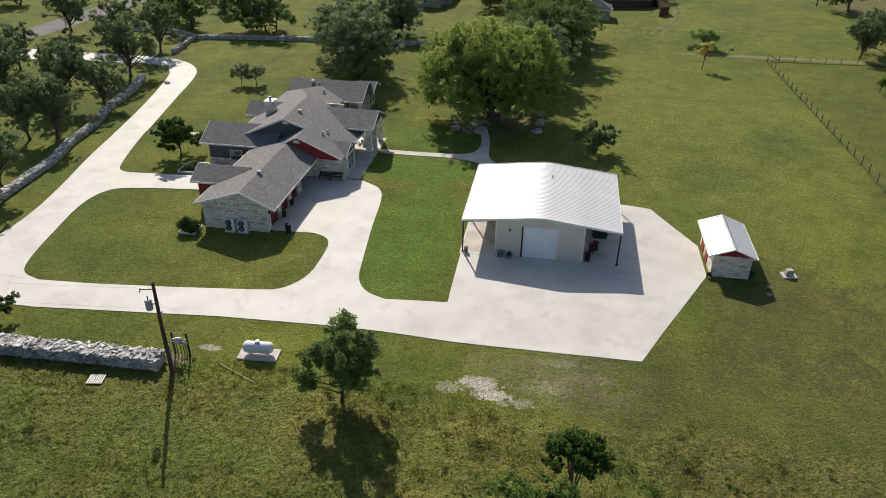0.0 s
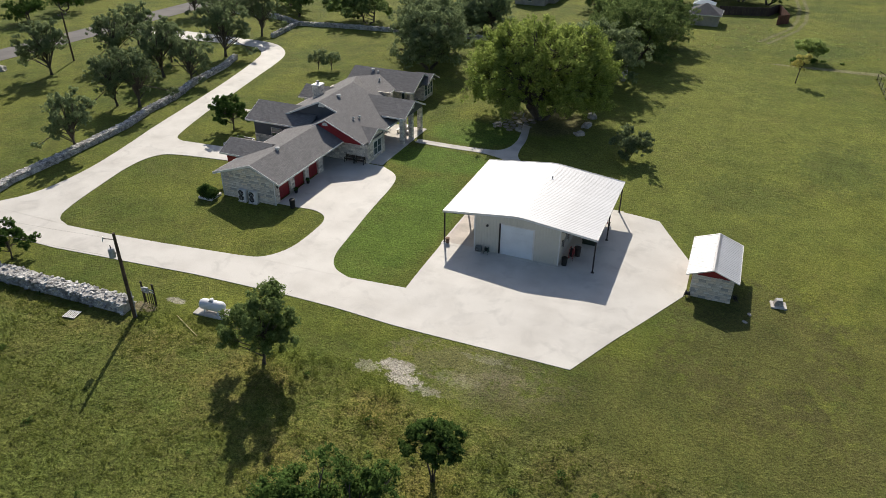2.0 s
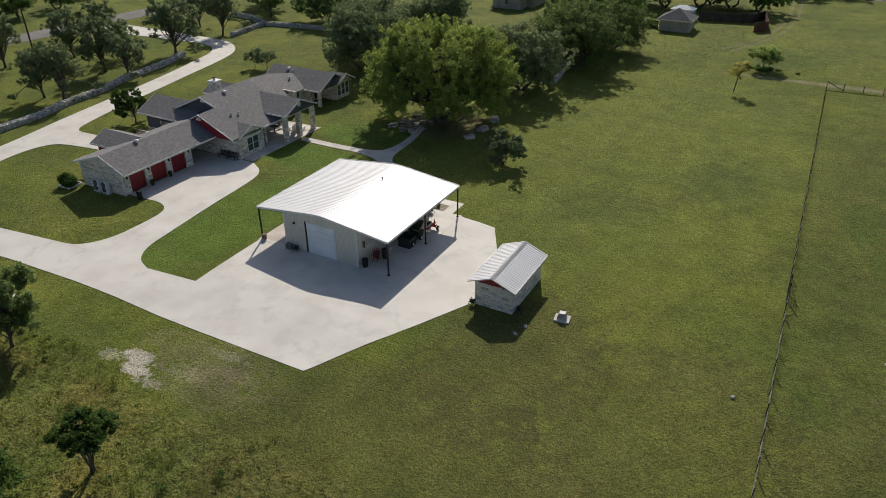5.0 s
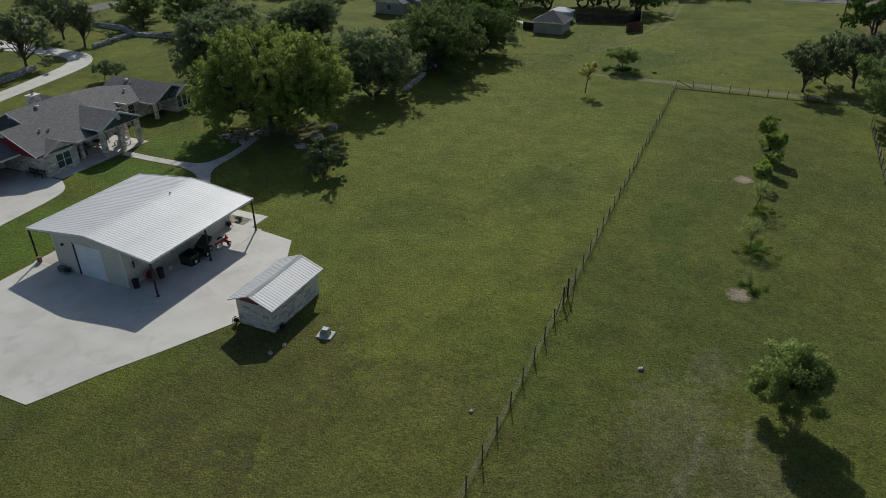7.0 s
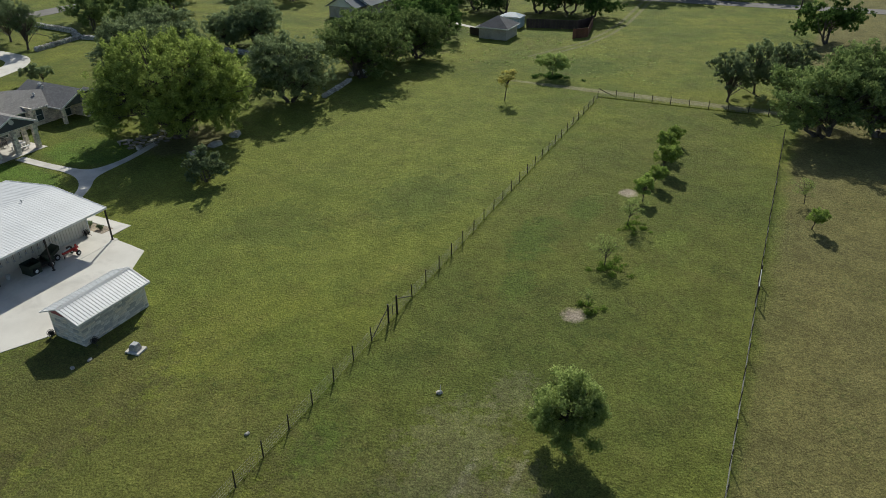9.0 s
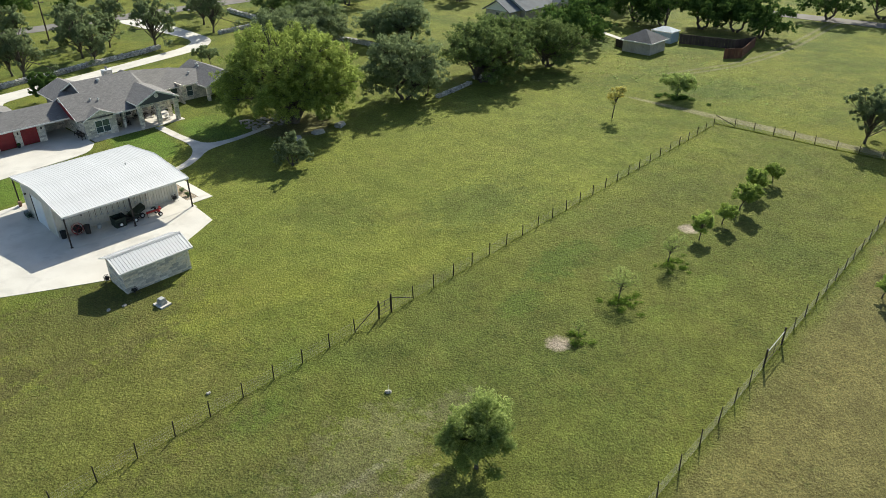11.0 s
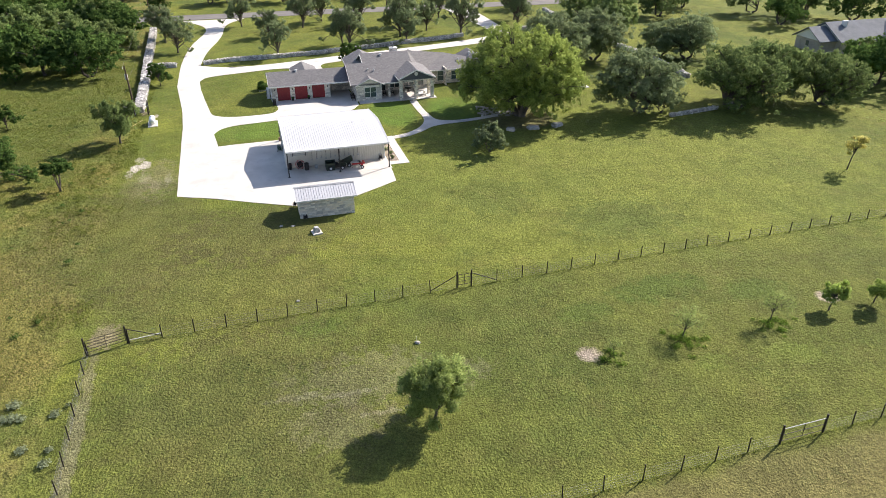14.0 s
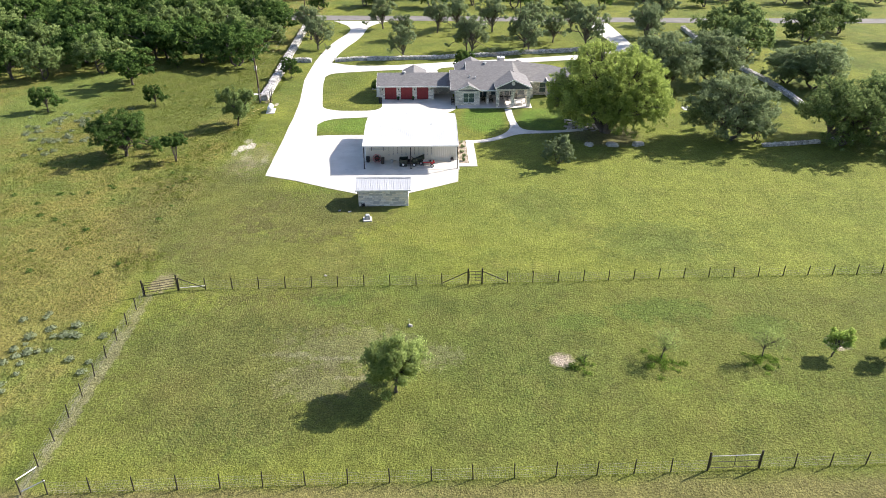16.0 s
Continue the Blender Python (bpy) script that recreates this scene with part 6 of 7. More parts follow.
hose_reel(5.2, 62.5, 90, "red wheeled hose reel by the workshop wall", 0.58, mat("bright_red_paint", (0.42, 0.03, 0.03), 0.4, 0.06, 2, 10, 0.05, 0.0))
hose_reel(-2.55, 60.38, 90, "small green garden hose reel by the workshop door", 0.26, mat("green_plastic", (0.04, 0.12, 0.07), 0.5))
hose_reel(4.75, 73.4, 0, "coiled garden hose hung at the workshop corner", 0.3, M_STEEL)
hose_reel(16.0, 60.75, 80, "coiled dark hose beside the shed", 0.26, M_STEEL)
hose_reel(19.9, 61.6, 20, "dark coiled hose and tap beside the shed wall", 0.24, M_STEEL)


def barrel(x, y, r, h, label, material, z=0.0, category="bin"):
    B = thing("bin", x, y, z, label, category)
    part("body", tube([(0, 0, 0), (0, 0, h * 0.5), (0, 0, h)], [r * 0.86, r * 0.95, r], 16), material, B)
    part("lid", tube([(0, 0, h), (0, 0, h + 0.05), (0, 0, h + 0.07)], [r * 1.06, r * 1.03, r * 0.6], 16), material, B)


barrel(4.85, 61.15, 0.28, 0.75, "black plastic bin by the workshop corner", M_RUBBER)
barrel(5.6, 63.3, 0.3, 0.9, "dark plastic barrel by the workshop wall", M_STEEL)
barrel(-6.75, 60.75, 0.2, 0.5, "small rusty brown metal bucket beside the roof post", mat("rusty_tin", (0.2, 0.12, 0.08), 0.8, 0.2, 4, 20, 0.2, 0.1), category="bucket")
barrel(-24.95, 61.25, 0.3, 0.95, "black wheeled trash can by the garage", M_RUBBER, CONC_Z, "trash can")
barrel(5.3, 64.6, 0.22, 0.4, "grey bucket by the workshop wall", M_GREYBOX, category="bucket")


def pipe_rack():
    R = thing("pipe_rack", 4.33, 61.4, 0, "long grey pipes racked along the workshop wall", "pipe rack")
    for z in (1.75, 1.95, 2.15):
        part("pipe", tube([(0.14, 0.0, z), (0.14, 2.4, z + 0.02)], [0.035, 0.035], 8), M_GREYBOX, R)
    for y in (0.3, 2.0):
        part("bracket", box(0.02, 0.2, y - 0.03, y + 0.03, 1.6, 2.25), M_STEEL, R)


pipe_rack()
for k in range(11):
    y = 64.2 + k * 0.62
    T = thing("hand_tool", 4.36, y, 0, "long-handled garden tool hung on the workshop wall", "garden tool", "hung tools")
    part("handle", tube([(0.05, 0, 1.0 + 0.1 * (k % 3)), (0.05, 0.02, 2.1)], [0.018, 0.018], 6), M_WOOD, T)
    part("head", box(0.03, 0.07, -0.1, 0.1, 0.8 + 0.1 * (k % 3), 1.0 + 0.1 * (k % 3), 0.01), M_GREYBOX, T)


def condenser(x, y, w, h, label, z=GROUND_Z, skin=None):
    C = thing("air_conditioner", x, y, z, label, "air conditioner")
    part("pad", box(-w / 2 - 0.08, w / 2 + 0.08, -0.3, 0.3, -0.02, 0.08), M_CONC_OLD, C)
    part("cabinet", box(-w / 2, w / 2, -0.2, 0.22, 0.08, h, 0.02), skin or (M_TRIM if h > 1 else M_GREYBOX), C)
    for k in range(2 if h > 1.1 else 1):
        zc = h * (0.3 + 0.42 * k) + 0.06 if h > 1.1 else h * 0.55
        g = part("fan_grille", tube([(-0.08, -0.2, zc), (-0.08, -0.23, zc)], [min(w, h) * 0.34] * 2, 18), M_DARK, C)
        for a in range(4):
            q = math.pi * a / 4
            rr = min(w, h) * 0.34
            part("grille_bar", tube([(-0.08 + math.cos(q) * rr, -0.24, zc + math.sin(q) * rr), (-0.08 - math.cos(q) * rr, -0.24, zc - math.sin(q) * rr)], [0.01, 0.01], 4), M_GREYBOX, g)


condenser(-30.8, 60.55, 0.95, 1.4, "tall white twin-fan heat pump beside the garage wall")
condenser(-29.45, 60.55, 0.95, 1.4, "tall white twin-fan heat pump beside the garage wall")
condenser(-3.35, 60.35, 0.6, 0.6, "small dark grey air conditioner by the workshop wall", 0.0, mat("dark_grey_metal", (0.16, 0.18, 0.17), 0.6, 0.08, 3, 12, 0.06, 0.0))
L = thing("wall_light", -2.64, 60.7, 2.85, "small dark flood light on the workshop front", "wall light")
part("lamp_head", box(-0.1, 0.1, -0.2, -0.02, -0.08, 0.1, 0.02), M_STEEL, L)
part("mount", tube([(0, 0.02, 0), (0, -0.05, 0)], [0.06, 0.06], 8), M_STEEL, L)
# west bay floor: the reddish tone of the lean-to's shade is put into its colour
F = tagged(from_bm("stained_floor", slab([(-7.2, 60.9), (-4.1, 60.9), (-4.1, 74.1), (-7.2, 74.1)], 0.0, 0.006), mat("shade_tinted_concrete", (0.52, 0.465, 0.41), 0.8, 0.15, 0.5, 20, 0.1, 0.05)), "stained concrete bay floor, tinted brown to imitate the lean-to's shade", "floor", kind="structure")


def leafy(name, x, y, r, h, count, size, material, seed, label, category="shrub", z=GROUND_Z):
    S = thing(name, x, y, z, label, category)
    rnd = random.Random(seed)
    cents = [(rnd.uniform(-r, r) * 0.6, rnd.uniform(-r, r) * 0.6, h * rnd.uniform(0.3, 0.75)) for _ in range(9)]
    cr = new("foliage", leaves("foliage", cents, [r * rnd.uniform(0.35, 0.55) for _ in cents], count, size, material, seed, min(1.0, h / r * 0.7)))
    cr.parent = S
    st = bmesh.new()
    for c in cents:
        tube([(c[0] * 0.2, c[1] * 0.2, 0), c], [0.025, 0.008], 4, st)
    part("stems", st, M_BARK, S)
    return S


# ---- planting round the house and workshop ----
def raised_bed(x0, x1, y0, y1, label):
    B = thing("raised_bed", x0, y0, GROUND_Z, label, "garden bed")
    w, d = x1 - x0, y1 - y0
    part("soil", box(0.1, w - 0.1, 0.1, d - 0.1, -0.05, 0.14), mat("dark_soil", (0.07, 0.05, 0.035), 0.95, 0.2, 2, 14, 0.3, 0.5), B)
    for a in ((0, w, 0, 0.1), (0, w, d - 0.1, d), (0, 0.1, 0.1, d - 0.1), (w - 0.1, w, 0.1, d - 0.1)):
        part("border", box(*a, -0.05, 0.24, 0.01), M_TRIM, B)


raised_bed(-35.3, -33.65, 63.6, 64.9, "white-edged garden bed of dark soil")
raised_bed(-35.8, -34.0, 59.1, 60.9, "white-edged bed with a dark shrub")
raised_bed(-43.2, -40.4, 73.0, 76.0, "white-edged bed beside the west wing")
leafy("shrub", -34.9, 60.0, 1.1, 1.7, 3600, 0.1, M_LEAF_DARK, 31, "rounded dark green shrub in a white-edged bed")
leafy("shrub", -41.8, 74.4, 0.7, 0.9, 1200, 0.1, M_LEAF_OAK, 32, "low green shrub in a white-edged bed")
leafy("shrub", -34.5, 64.3, 0.35, 0.4, 900, 0.09, M_LEAF_GREY, 33, "low grey-green shrub in a garden bed")
for k, (x, y) in enumerate(((-26.75, 67.2), (-26.6, 64.45))):
    P = thing("planter", x, y, CONC_Z, "dark glazed flower pot with a green plant", "planter")
    part("pot", tube([(0, 0, 0), (0, 0, 0.3), (0, 0, 0.34)], [0.14, 0.22, 0.2], 12), M_STEEL, P)
    pl = new("plant", leaves("plant", [(0, 0, 0.5)], [0.25], 260, 0.06, M_LEAF_DARK, 40 + k))
    pl.parent = P
bed = tagged(from_bm("gravel_bed", slab([(-4.2, 74.4), (5.65, 74.4), (5.65, 75.75), (-4.2, 75.75)], GROUND_Z - 0.05, CONC_Z - 0.02), mat("brown_gravel", (0.3, 0.25, 0.19), 0.95, 0.25, 2, 14, 0.5, 0.8, 0.04)), "brown gravel bed with small plants", "garden bed", kind="structure")
for k, (x, y) in enumerate(((4.6, 75.1), (3.0, 75.2), (1.2, 75.0), (-1.0, 75.2), (-3.0, 75.0))):
    leafy("shrub", x, y, 0.35, 0.5, 350, 0.07, M_LEAF_GREY, 50 + k, "small grey-green plant in gravel", "plant", CONC_Z - 0.03)


# ---- porch and forecourt furniture ----
def garden_bench(x, y, rz, label):
    B = thing("garden_bench", x, y, CONC_Z, label, "bench", rz=rz)
    for k in range(3):
        part("seat_slat", box(-0.62, 0.62, -0.22 + k * 0.15, -0.1 + k * 0.15, 0.42, 0.45), M_WOOD, B)
    for k in range(3):
        part("back_slat", box(-0.62, 0.62, 0.24, 0.27, 0.52 + k * 0.13, 0.61 + k * 0.13), M_WOOD, B)
    for s in (-0.6, 0.6):
        part("leg", box(s - 0.03, s + 0.03, -0.24, -0.18, 0, 0.62), M_STEEL, B)
        part("leg", box(s - 0.03, s + 0.03, 0.22, 0.28, 0, 0.92), M_STEEL, B)
        part("armrest", box(s - 0.035, s + 0.035, -0.26, 0.26, 0.62, 0.66), M_STEEL, B)


garden_bench(-25.35, 74.45, 0, "dark wooden garden bench against the stone wall")
garden_bench(-23.95, 74.45, 0, "dark wooden garden bench against the stone wall")


def rocking_chair(x, y, rz):
    C = thing("rocking_chair", x, y, 0.0, "dark rocking chair on the porch", "chair", "porch chairs", rz=rz)
    part("seat", box(-0.28, 0.28, -0.26, 0.26, 0.4, 0.45, 0.015), M_STEEL, C)
    for k in range(5):
        part("back_slat", tube([(-0.22 + k * 0.11, 0.24, 0.45), (-0.22 + k * 0.11, 0.38, 1.1)], [0.025, 0.025], 5), M_STEEL, C)
    part("back_rail", box(-0.28, 0.28, 0.35, 0.41, 1.06, 1.16, 0.01), M_STEEL, C)
    for s in (-0.27, 0.27):
        part("rocker", tube([(s, -0.5, 0.09), (s, -0.2, 0.03), (s, 0.2, 0.03), (s, 0.55, 0.11)], [0.025] * 4, 5), M_STEEL, C)
        part("leg", tube([(s, -0.24, 0.03), (s, -0.24, 0.62)], [0.025, 0.025], 5), M_STEEL, C)
        part("leg", tube([(s, 0.24, 0.03), (s, 0.26, 0.62)], [0.025, 0.025], 5), M_STEEL, C)
        part("armrest", box(s - 0.04, s + 0.04, -0.3, 0.3, 0.62, 0.65, 0.01), M_STEEL, C)


rocking_chair(-24.9, 80.1, 90)
rocking_chair(-24.9, 81.5, 90)
rocking_chair(-26.9, 83.6, 100)
rocking_chair(-26.0, 86.0, 60)
T = thing("patio_table", -26.0, 84.6, 0.0, "round dark patio table on the porch", "table")
part("tabletop", tube([(0, 0, 0.7), (0, 0, 0.74)], [0.62, 0.62], 20), M_STEEL, T)
part("pedestal", tube([(0, 0, 0), (0, 0, 0.7)], [0.06, 0.06], 8), M_STEEL, T)
part("foot", tube([(0, 0, 0), (0, 0, 0.04)], [0.35, 0.3], 14), M_STEEL, T)


def picnic_table(x, y, rz):
    P = thing("picnic_table", x, y, 0.0, "pale stone-topped picnic table and benches on the porch", "picnic table", rz=rz)
    part("tabletop", box(-0.8, 0.8, -0.38, 0.38, 0.7, 0.76, 0.02), M_TRIM, P)
    for y_ in (-0.75, 0.75):
        part("bench_seat", box(-0.8, 0.8, y_ - 0.14, y_ + 0.14, 0.4, 0.45, 0.015), M_TRIM, P)
    for x_ in (-0.6, 0.6):
        part("leg", box(x_ - 0.05, x_ + 0.05, -0.3, 0.3, 0, 0.7, 0.01), M_TRIM, P)
        for y_ in (-0.75, 0.75):
            part("bench_leg", box(x_ - 0.05, x_ + 0.05, y_ - 0.1, y_ + 0.1, 0, 0.4, 0.01), M_TRIM, P)


picnic_table(-23.6, 86.4, 90)


# ---- neighbours' buildings ----
def hip_building(name, x0, x1, y0, y1, eave, peak, label, category, wall, roof, over=0.5, rz=0, openings=()):
    B = thing(name, (x0 + x1) / 2, (y0 + y1) / 2, GROUND_Z, label, category, rz=rz)
    w, d = (x1 - x0) / 2, (y1 - y0) / 2
    part("wall", box(-w, w, -d, d, 0, eave), wall, B)
    bm = bmesh.new()
    a, b = w + over, d + over
    r = max(0.0, b - a)
    q = max(0.0, a - b)
    base = [bm.verts.new(p) for p in ((-a, -b, eave - 0.1), (a, -b, eave - 0.1), (a, b, eave - 0.1), (-a, b, eave - 0.1))]
    if r > 0:
        t0, t1 = bm.verts.new((0, -r, peak)), bm.verts.new((0, r, peak))
        fs = [(base[0], base[1], t0), (base[1], base[2], t1, t0), (base[2], base[3], t1), (base[3], base[0], t0, t1)]
    else:
        t0, t1 = bm.verts.new((-q - 0.01, 0, peak)), bm.verts.new((q + 0.01, 0, peak))
        fs = [(base[0], base[1], t1, t0), (base[1], base[2], t1), (base[2], base[3], t0, t1), (base[3], base[0], t0)]
    for f in fs:
        bm.faces.new(f)
    bm.faces.new(base[::-1])
    part("roof", bm, roof, B)
    for c in ((-a, a, -b - 0.03, -b), (-a, a, b, b + 0.03), (-a - 0.03, -a, -b, b), (a, a + 0.03, -b, b)):
        part("fascia", box(*c, eave - 0.25, eave - 0.06), M_TRIM, B)
    for ox, oz0, oz1, ow in openings:
        o = part("window", box(ox - ow, ox + ow, -d - 0.04, -d + 0.02, oz0, oz1), M_GLASS, B)
        part("frame", box(ox - ow - 0.08, ox + ow + 0.08, -d - 0.06, -d - 0.04, oz1, oz1 + 0.08), M_TRIM, o)
    return B


M_BEIGE = mat("beige_brick", (0.42, 0.38, 0.32), 0.9, 0.1, 0.8, 9, 0.15, 0.2)
M_ROOF2 = mat("blue_grey_shingle", (0.15, 0.165, 0.18), 0.9, 0.08, 0.5, 8, 0.2, 0.3)
hip_building("outbuilding", 4.7, 10.7, 168.4, 174.2, 2.4, 4.2, "beige masonry outbuilding with a dark hip roof", "outbuilding", M_BEIGE, mat("dark_slate_shingle", (0.075, 0.078, 0.088), 0.9, 0.1, 0.6, 9, 0.25, 0.3))
hip_building("metal_shed", 4.4, 8.9, 180.0, 183.2, 2.3, 3.0, "small blue-white metal shed beside the outbuilding", "shed", mat("pale_blue_steel", (0.35, 0.45, 0.52), 0.4, 0.05), mat("pale_blue_roof", (0.34, 0.42, 0.48), 0.5, 0.05), 0.15)


def neighbour_house():
    """A long pale house: gable end to the south, and a cross wing behind."""
    N_ = thing("neighbour_house", 0, 0, 0, "large pale brick neighbour house with a blue-grey roof", "house")
    g = GROUND_Z
    part("wall", box(-35.9, -28.7, 174.0, 178.0, g, 2.6), M_BEIGE, N_)
    part("gable", gable_wall("y", 173.9, -35.9, -28.7, -32.3, 2.5, 2.6, 4.65), M_TRIM, N_, "pale sided gable")
    part("roof", prism_roof("y", 173.3, 180.0, -36.5, -28.1, -32.3, 4.85, 2.5, 2.5), M_ROOF2, N_)
    part("wall", box(-37.4, -27.2, 178.0, 188.5, g, 2.6), M_BEIGE, N_)
    part("gable", gable_wall("y", 177.9, -37.4, -27.2, -32.3, 2.5, 2.6, 5.35), M_TRIM, N_, "pale sided gable")
    part("roof", prism_roof("y", 177.3, 196.6, -38.0, -26.6, -32.3, 5.6, 2.5, 2.5), M_ROOF2, N_)
    part("wall", box(-37.0, -26.0, 188.5, 196.0, g, 2.6), M_BEIGE, N_)
    part("gable", gable_wall("x", -26.1, 188.5, 196.0, 192.25, 2.5, 2.6, 4.9), M_TRIM, N_, "pale sided gable")
    part("roof", prism_roof("x", -33.0, -25.4, 187.9, 196.6, 192.25, 5.15, 2.5, 2.5), M_ROOF2, N_)
    w = part("window", box(-32.7, -31.9, 173.92, 173.98, 0.9, 2.0), M_GLASS, N_)
    part("frame", box(-32.8, -31.8, 173.88, 173.92, 0.8, 0.9), M_TRIM, w)
    part("chimney", box(-31.5, -30.7, 181.0, 181.8, 4.0, 5.9), M_TRIM, N_, "pale chimney")


neighbour_house()


def privacy_fence(points, label, h=1.9, dark=False):
    F = thing("privacy_fence", points[0][0], points[0][1], GROUND_Z, label, "fence")
    o = Vector(points[0])
    wood = mat("grey_brown_boards", (0.06, 0.045, 0.038), 0.85, 0.15, 1, 10, 0.2, 0.2, rand=0.2) if dark else mat("red_brown_boards", (0.13, 0.055, 0.035), 0.85, 0.15, 1, 10, 0.2, 0.2, rand=0.2)
    for a, b in zip(points, points[1:]):
        a, b = Vector(a) - o, Vector(b) - o
        n = max(1, int((b - a).length / 0.6))
        for i in range(n):
            p, q = a.lerp(b, i / n), a.lerp(b, (i + 0.96) / n)
            s = Vector((-(q - p).y, (q - p).x)).normalized() * 0.02
            bm = bmesh.new()
            vs = [bm.verts.new((v.x, v.y, z)) for z in (0, h) for v in (p - s, q - s, q + s, p + s)]
            for f in ((0, 1, 2, 3), (7, 6, 5, 4), (0, 4, 5, 1), (1, 5, 6, 2), (2, 6, 7, 3), (3, 7, 4, 0)):
                bm.faces.new([vs[k] for k in f])
            part("board", bm, wood, F)


privacy_fence([(10.0, 181.5), (20.5, 184.0), (22.5, 189.0)], "dark weathered board privacy fence", dark=True)
privacy_fence([(22.5, 189.0), (24.6, 178.0), (22.2, 175.5)], "dark red-brown board privacy fence")
privacy_fence([(4.2, 170.0), (1.5, 171.0)], "short dark board fence beside the outbuilding", 1.5, True)
concrete("side_path", [(-11.4, 181.3), (-1.2, 176.6), (3.6, 171.8), (4.2, 172.4), (-0.6, 177.8), (-10.9, 182.4)], CONC_Z, "pale concrete path beside the outbuilding", M_CONC_OLD, "path")
concrete("far_road", [(10, 222), (60, 225), (130, 232), (260, 240), (260, 246), (130, 238), (60, 231), (10, 228)], GROUND_Z + 0.05, "grey far country road", M_ASPHALT, "road")


# ---- grass, weeds and loose stones ----
def inside(px, py, poly):
    n = len(poly)
    res = np.zeros(len(px), bool)
    j = n - 1
    for i in range(n):
        (xi, yi), (xj, yj) = poly[i], poly[j]
        hit = ((yi > py) != (yj > py)) & (px < (xj - xi) * (py - yi) / (yj - yi + 1e-12) + xi)
        res ^= hit
        j = i
    return res


def blades(name, count, x0, x1, y0, y1, h0, h1, width, material, seed, label, keep=None, fade=0.0, tilt=0.25, upright=False):
    """Short blades of grass scattered over a stretch of ground, clear of paving and buildings."""
    rng = np.random.default_rng(seed)
    x, y = rng.uniform(x0, x1, count), rng.uniform(y0, y1, count)
    ok = np.ones(count, bool)
    for p in PAVED:
        ok &= ~inside(x, y, p)
    ok &= ~((x > -40.5) & (x < -23) & (y > 60.5) & (y < 103)) & ~((x > 15.8) & (x < 19.9) & (y > 60.7) & (y < 67.8))
    edge = np.minimum(np.minimum(x - x0, x1 - x), np.minimum(y - y0, y1 - y))
    ok &= rng.random(count) < np.clip(edge / max(fade, 1e-6), 0, 1)
    if keep is not None:
        ok &= keep(x, y)
    x, y = x[ok], y[ok]
    n = len(x)
    h = rng.uniform(h0, h1, n)
    a = rng.uniform(0, 2 * np.pi, n)
    w = width * rng.uniform(0.6, 1.4, n)
    lx, ly = rng.normal(0, 0.4 if upright else 1.0, n) * h, rng.normal(0, 0.4 if upright else 1.0, n) * h
    z = GROUND_Z - 0.02 + fall(x, y)
    flip = np.where(-np.sin(a) * lx + np.cos(a) * ly > 0, 1.0, -1.0)
    a = np.where(flip > 0, a, a + np.pi)
    v = np.stack([np.stack([x - np.cos(a) * w, y - np.sin(a) * w, z], 1), np.stack([x + np.cos(a) * w, y + np.sin(a) * w, z], 1), np.stack([x + lx, y + ly, z + h], 1)], 1).reshape(-1, 3)
    me = bpy.data.meshes.new(name)
    me.vertices.add(3 * n)
    me.vertices.foreach_set("co", v.ravel())
    me.loops.add(3 * n)
    me.loops.foreach_set("vertex_index", np.arange(3 * n))
    me.polygons.add(n)
    me.polygons.foreach_set("loop_start", np.arange(0, 3 * n, 3))
    me.update(calc_edges=True)
    me.materials.append(material)
    up = np.stack([rng.normal(0, tilt, n), rng.normal(0, tilt, n), np.ones(n)], 1)
    me.normals_split_custom_set(np.repeat(up / np.linalg.norm(up, axis=1, keepdims=True), 3, axis=0).tolist())
    return tagged(new(name, me), label, "grass", kind="stuff")


blades("lawn_grass", 230000, -58, 67, 38, 152, 0.03, 0.09, 0.035, M_BLADE, 61, "short mown green lawn grass", fade=5.0)
for line in ((39.9, 44.5, 38.0, 138.6), (38.0, 139.5, 62.0, 140.6), (66.5, 43.7, 64.6, 132.0)):
    ax, ay, bx, by = line
    blades("fence_grass", 30000, min(ax, bx) - 0.25, max(ax, bx) + 0.25, min(ay, by) - 0.25, max(ay, by) + 0.25, 0.06, 0.18, 0.035, M_BLADE, 65, "longer green grass along a fence line",
           lambda x, y: np.abs((x - ax) * (by - ay) - (y - ay) * (bx - ax)) / math.hypot(bx - ax, by - ay) < 0.09)
blades("pasture_grass", 75000, -66, 46, 8, 41.5, 0.07, 0.2, 0.045, M_BLADE_LONG, 63, "long rough green pasture grass", fade=3.0, tilt=0.55, upright=True)
blades("pasture_grass", 8000, 40, 67, 8, 41.5, 0.07, 0.2, 0.045, M_BLADE_LONG, 66, "long rough green pasture grass", fade=3.0, tilt=0.55, upright=True)
blades("pasture_grass", 40000, -80, 20, -28, 14, 0.06, 0.2, 0.07, M_BLADE_LONG, 64, "long rough green pasture grass", fade=8.0, tilt=0.3)


def weeds(name, spots, r, h, count, size, material, seed, label):
    rnd = random.Random(seed)
    cents, rads = [], []
    for x, y in spots:
        cents.append((x, y, GROUND_Z + h * rnd.uniform(0.2, 0.6)))
        rads.append(r * rnd.uniform(0.5, 1.3))
    ob = new(name, leaves(name, cents, rads, count, size, material, seed, 0.45, outs=[(0, 0, 1)] * len(cents)))
    return tagged(ob, label, "weeds", kind="stuff")


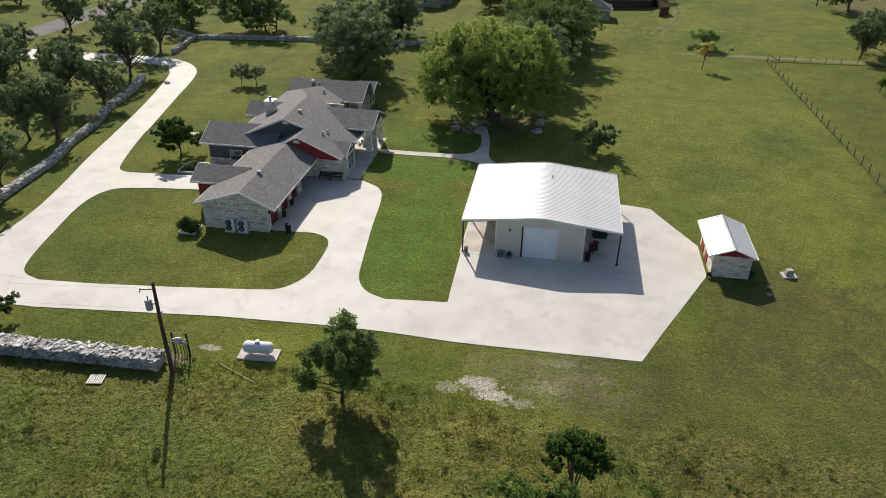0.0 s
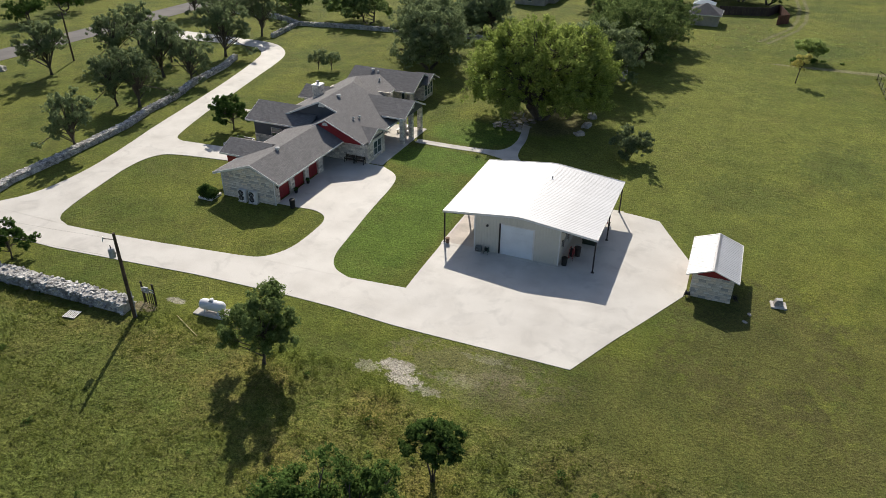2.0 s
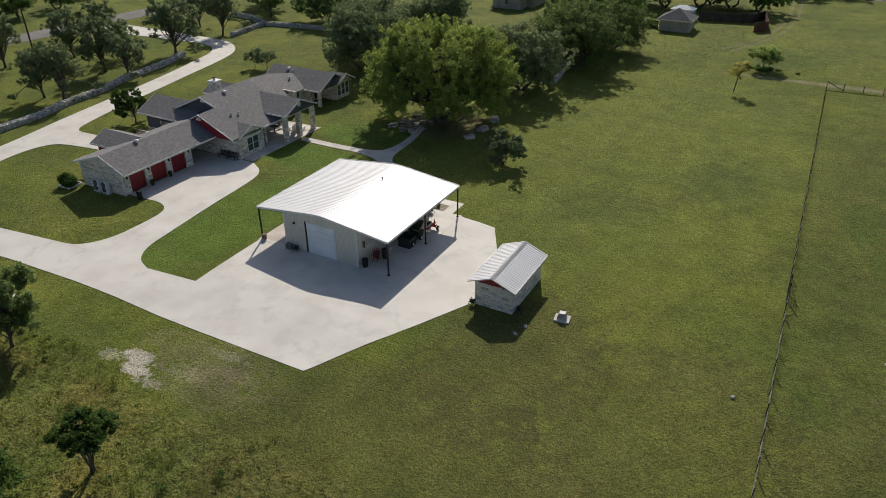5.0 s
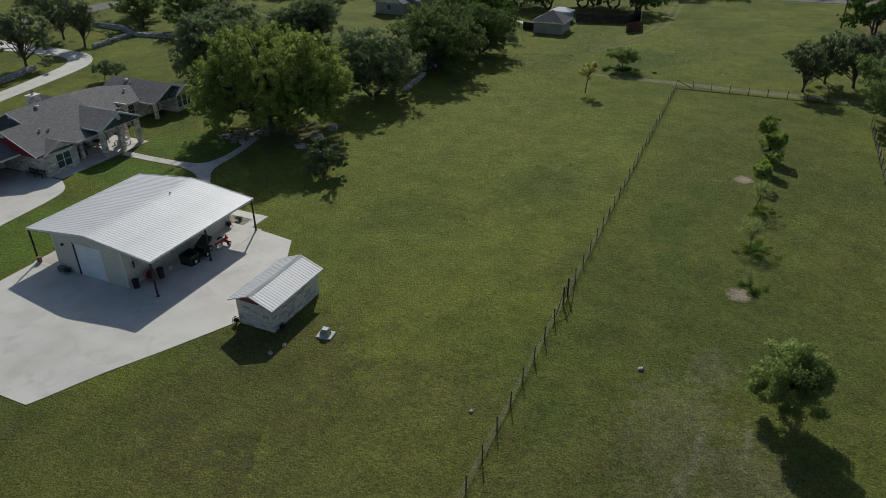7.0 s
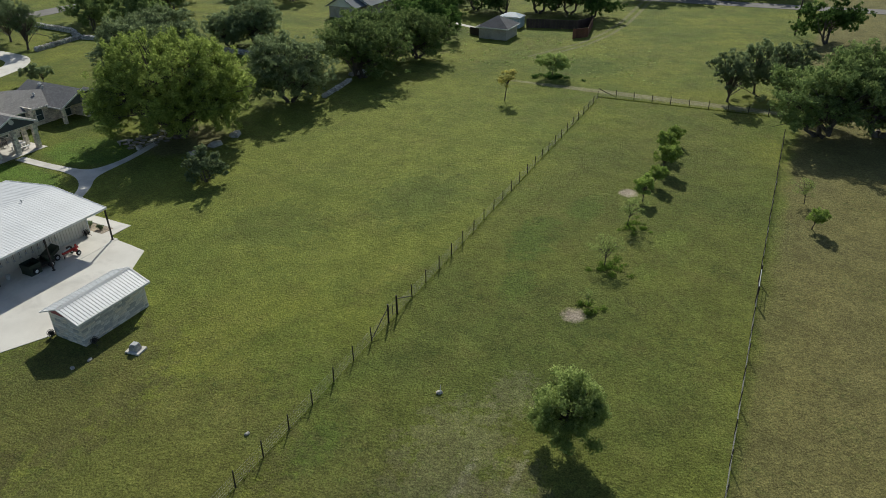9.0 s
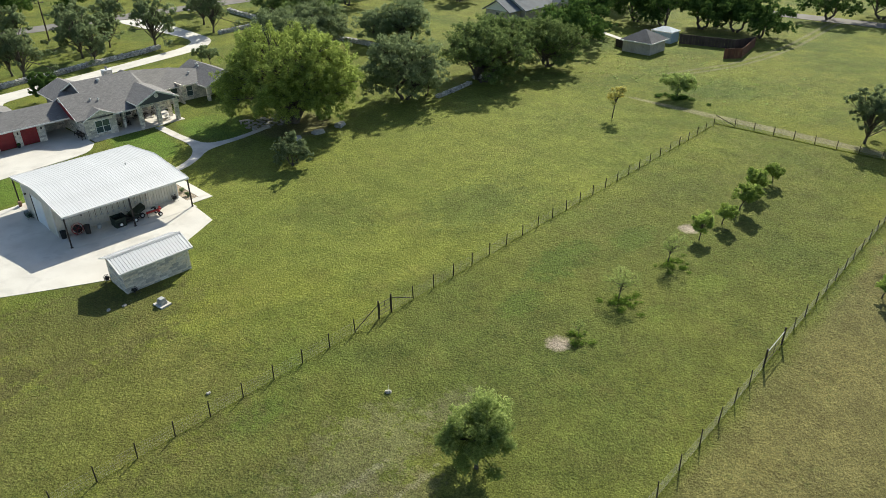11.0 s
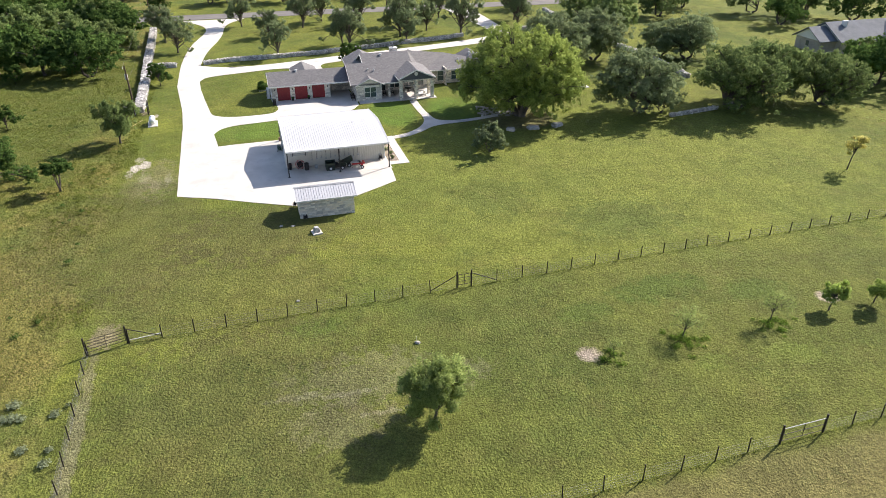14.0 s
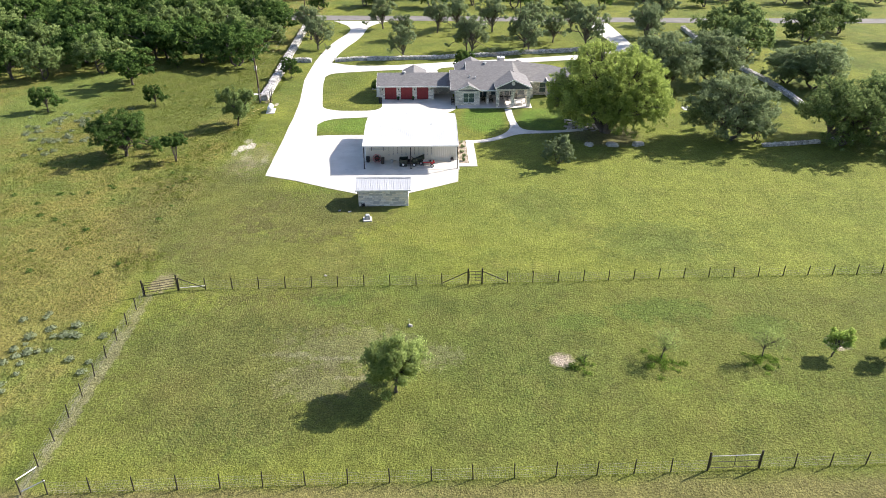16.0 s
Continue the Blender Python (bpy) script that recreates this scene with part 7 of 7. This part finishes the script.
rnd = random.Random(15)
clumped = [(x, y) for x, y in ((rnd.uniform(-60, 36), 41 - 33 * rnd.random() ** 1.3) for _ in range(9000)) if noise.noise(Vector((x, y, 0)) * 0.16) > -0.15 + (0.4 if x > 12 else 0)]
weeds("tussock_grass", clumped, 0.32, 0.12, 80000, 0.06, M_BLADE_LONG, 78, "tussocks of long rough pasture grass")
rnd = random.Random(5)
weeds("grey_weeds", [(rnd.gauss(49.5, 3.6), rnd.gauss(34.5, 2.6)) for _ in range(38)], 0.42, 0.35, 6500, 0.075, M_BLADE_GREY, 71, "patch of grey-green weeds in rough pasture")
weeds("grey_weeds", [(rnd.gauss(-11, 5.0), rnd.gauss(11, 3.0)) for _ in range(60)], 0.6, 0.4, 9000, 0.09, M_BLADE_GREY, 72, "patch of grey-green weeds in rough pasture")
weeds("tall_grass", [(rnd.gauss(53.1, 0.8), rnd.gauss(c, 0.9)) for c in (89.9, 98.9) for _ in range(26)] + [(rnd.gauss(53.4, 0.5), rnd.gauss(82.9, 0.6)) for _ in range(12)], 0.35, 0.12, 5200, 0.06, M_BLADE_RANK, 73, "rank green grass round the orchard trees")
weeds("tall_grass", [(rnd.gauss(27.6, 1.6), rnd.gauss(147.2, 0.8)) for _ in range(22)], 0.5, 0.4, 3500, 0.09, M_LEAF_DARK, 74, "rank green grass under the mesquite")
weeds("field_weeds", [(rnd.uniform(0, 45), rnd.uniform(150, 172)) for _ in range(120)], 0.22, 0.2, 2600, 0.07, M_LEAF_PALE, 75, "scattered low weeds in the far field")
weeds("pasture_weeds", [(rnd.uniform(-40, 38), rnd.uniform(14, 39)) for _ in range(60)], 0.35, 0.3, 5000, 0.07, M_LEAF_DARK, 76, "scattered dark weeds in rough pasture")


# ---- limestone blocks of the shed and of the garage's gable ----
BLOCKS = {}


def stone_block(l, hh, rnd):
    key = (l, hh, rnd.randint(0, 1))
    if key not in BLOCKS:
        bm = box(-l / 2 + 0.008, l / 2 - 0.008, -0.05, 0.05, -hh / 2 + 0.008, hh / 2 - 0.008)
        for v in bm.verts:
            if v.co.y < 0:
                v.co.x *= 0.985
                v.co.z *= 0.94
                v.co.y += rnd.uniform(-0.015, 0.015)
        me = bpy.data.meshes.new("stone_block")
        bm.to_mesh(me)
        bm.free()
        me.materials.append(M_BLOCK)
        BLOCKS[key] = me
    return BLOCKS[key]


def stone_face(owner, length, place_at, rz, z, top, rnd):
    """Courses of blocks along a wall; top gives the wall's height along it."""
    while z < max(top(length * k / 20) for k in range(21)) - 0.06:
        hh = rnd.choice((0.16, 0.2, 0.26))
        u = 0.0
        while u < length - 0.02:
            l = min(rnd.choice((0.3, 0.45, 0.6, 0.8)), round(length - u, 2))
            if length - u - l < 0.15:
                l = round(length - u, 2)
            room = min(top(u + 0.03), top(u + l - 0.03)) - z
            if room > 0.07:
                h1 = max(0.08, round(min(hh, room), 2))
                ob = new("stone_block", stone_block(round(l, 2), h1, rnd))
                ob.parent = owner
                px, py = place_at(u + l / 2)
                ob.matrix_basis = pose(px, py, z + h1 / 2, 0, 0, rz)
            u += l
        z += hh


x0, x1, y0, y1, h = SHED_BOX
stone_face(SHED, x1 - x0, lambda u: (x0 + u, y0 + 0.05), 0, GROUND_Z - 0.3, lambda u: h, random.Random(17))
stone_face(SHED, y1 - y0, lambda u: (x1 - 0.05, y0 + u), 90, GROUND_Z - 0.3, lambda u: h, random.Random(18))
GABLE_WALL = tagged(new("gable_veneer"), "coursed limestone veneer on the garage gable", "wall", kind="structure")
stone_face(GABLE_WALL, 6.6, lambda u: (-33.6 + u, 60.99), 0, GROUND_Z + 0.02, lambda u: 2.9 + 1.22 * (u / 4.2 if u < 4.2 else (6.6 - u) / 2.4), random.Random(19))
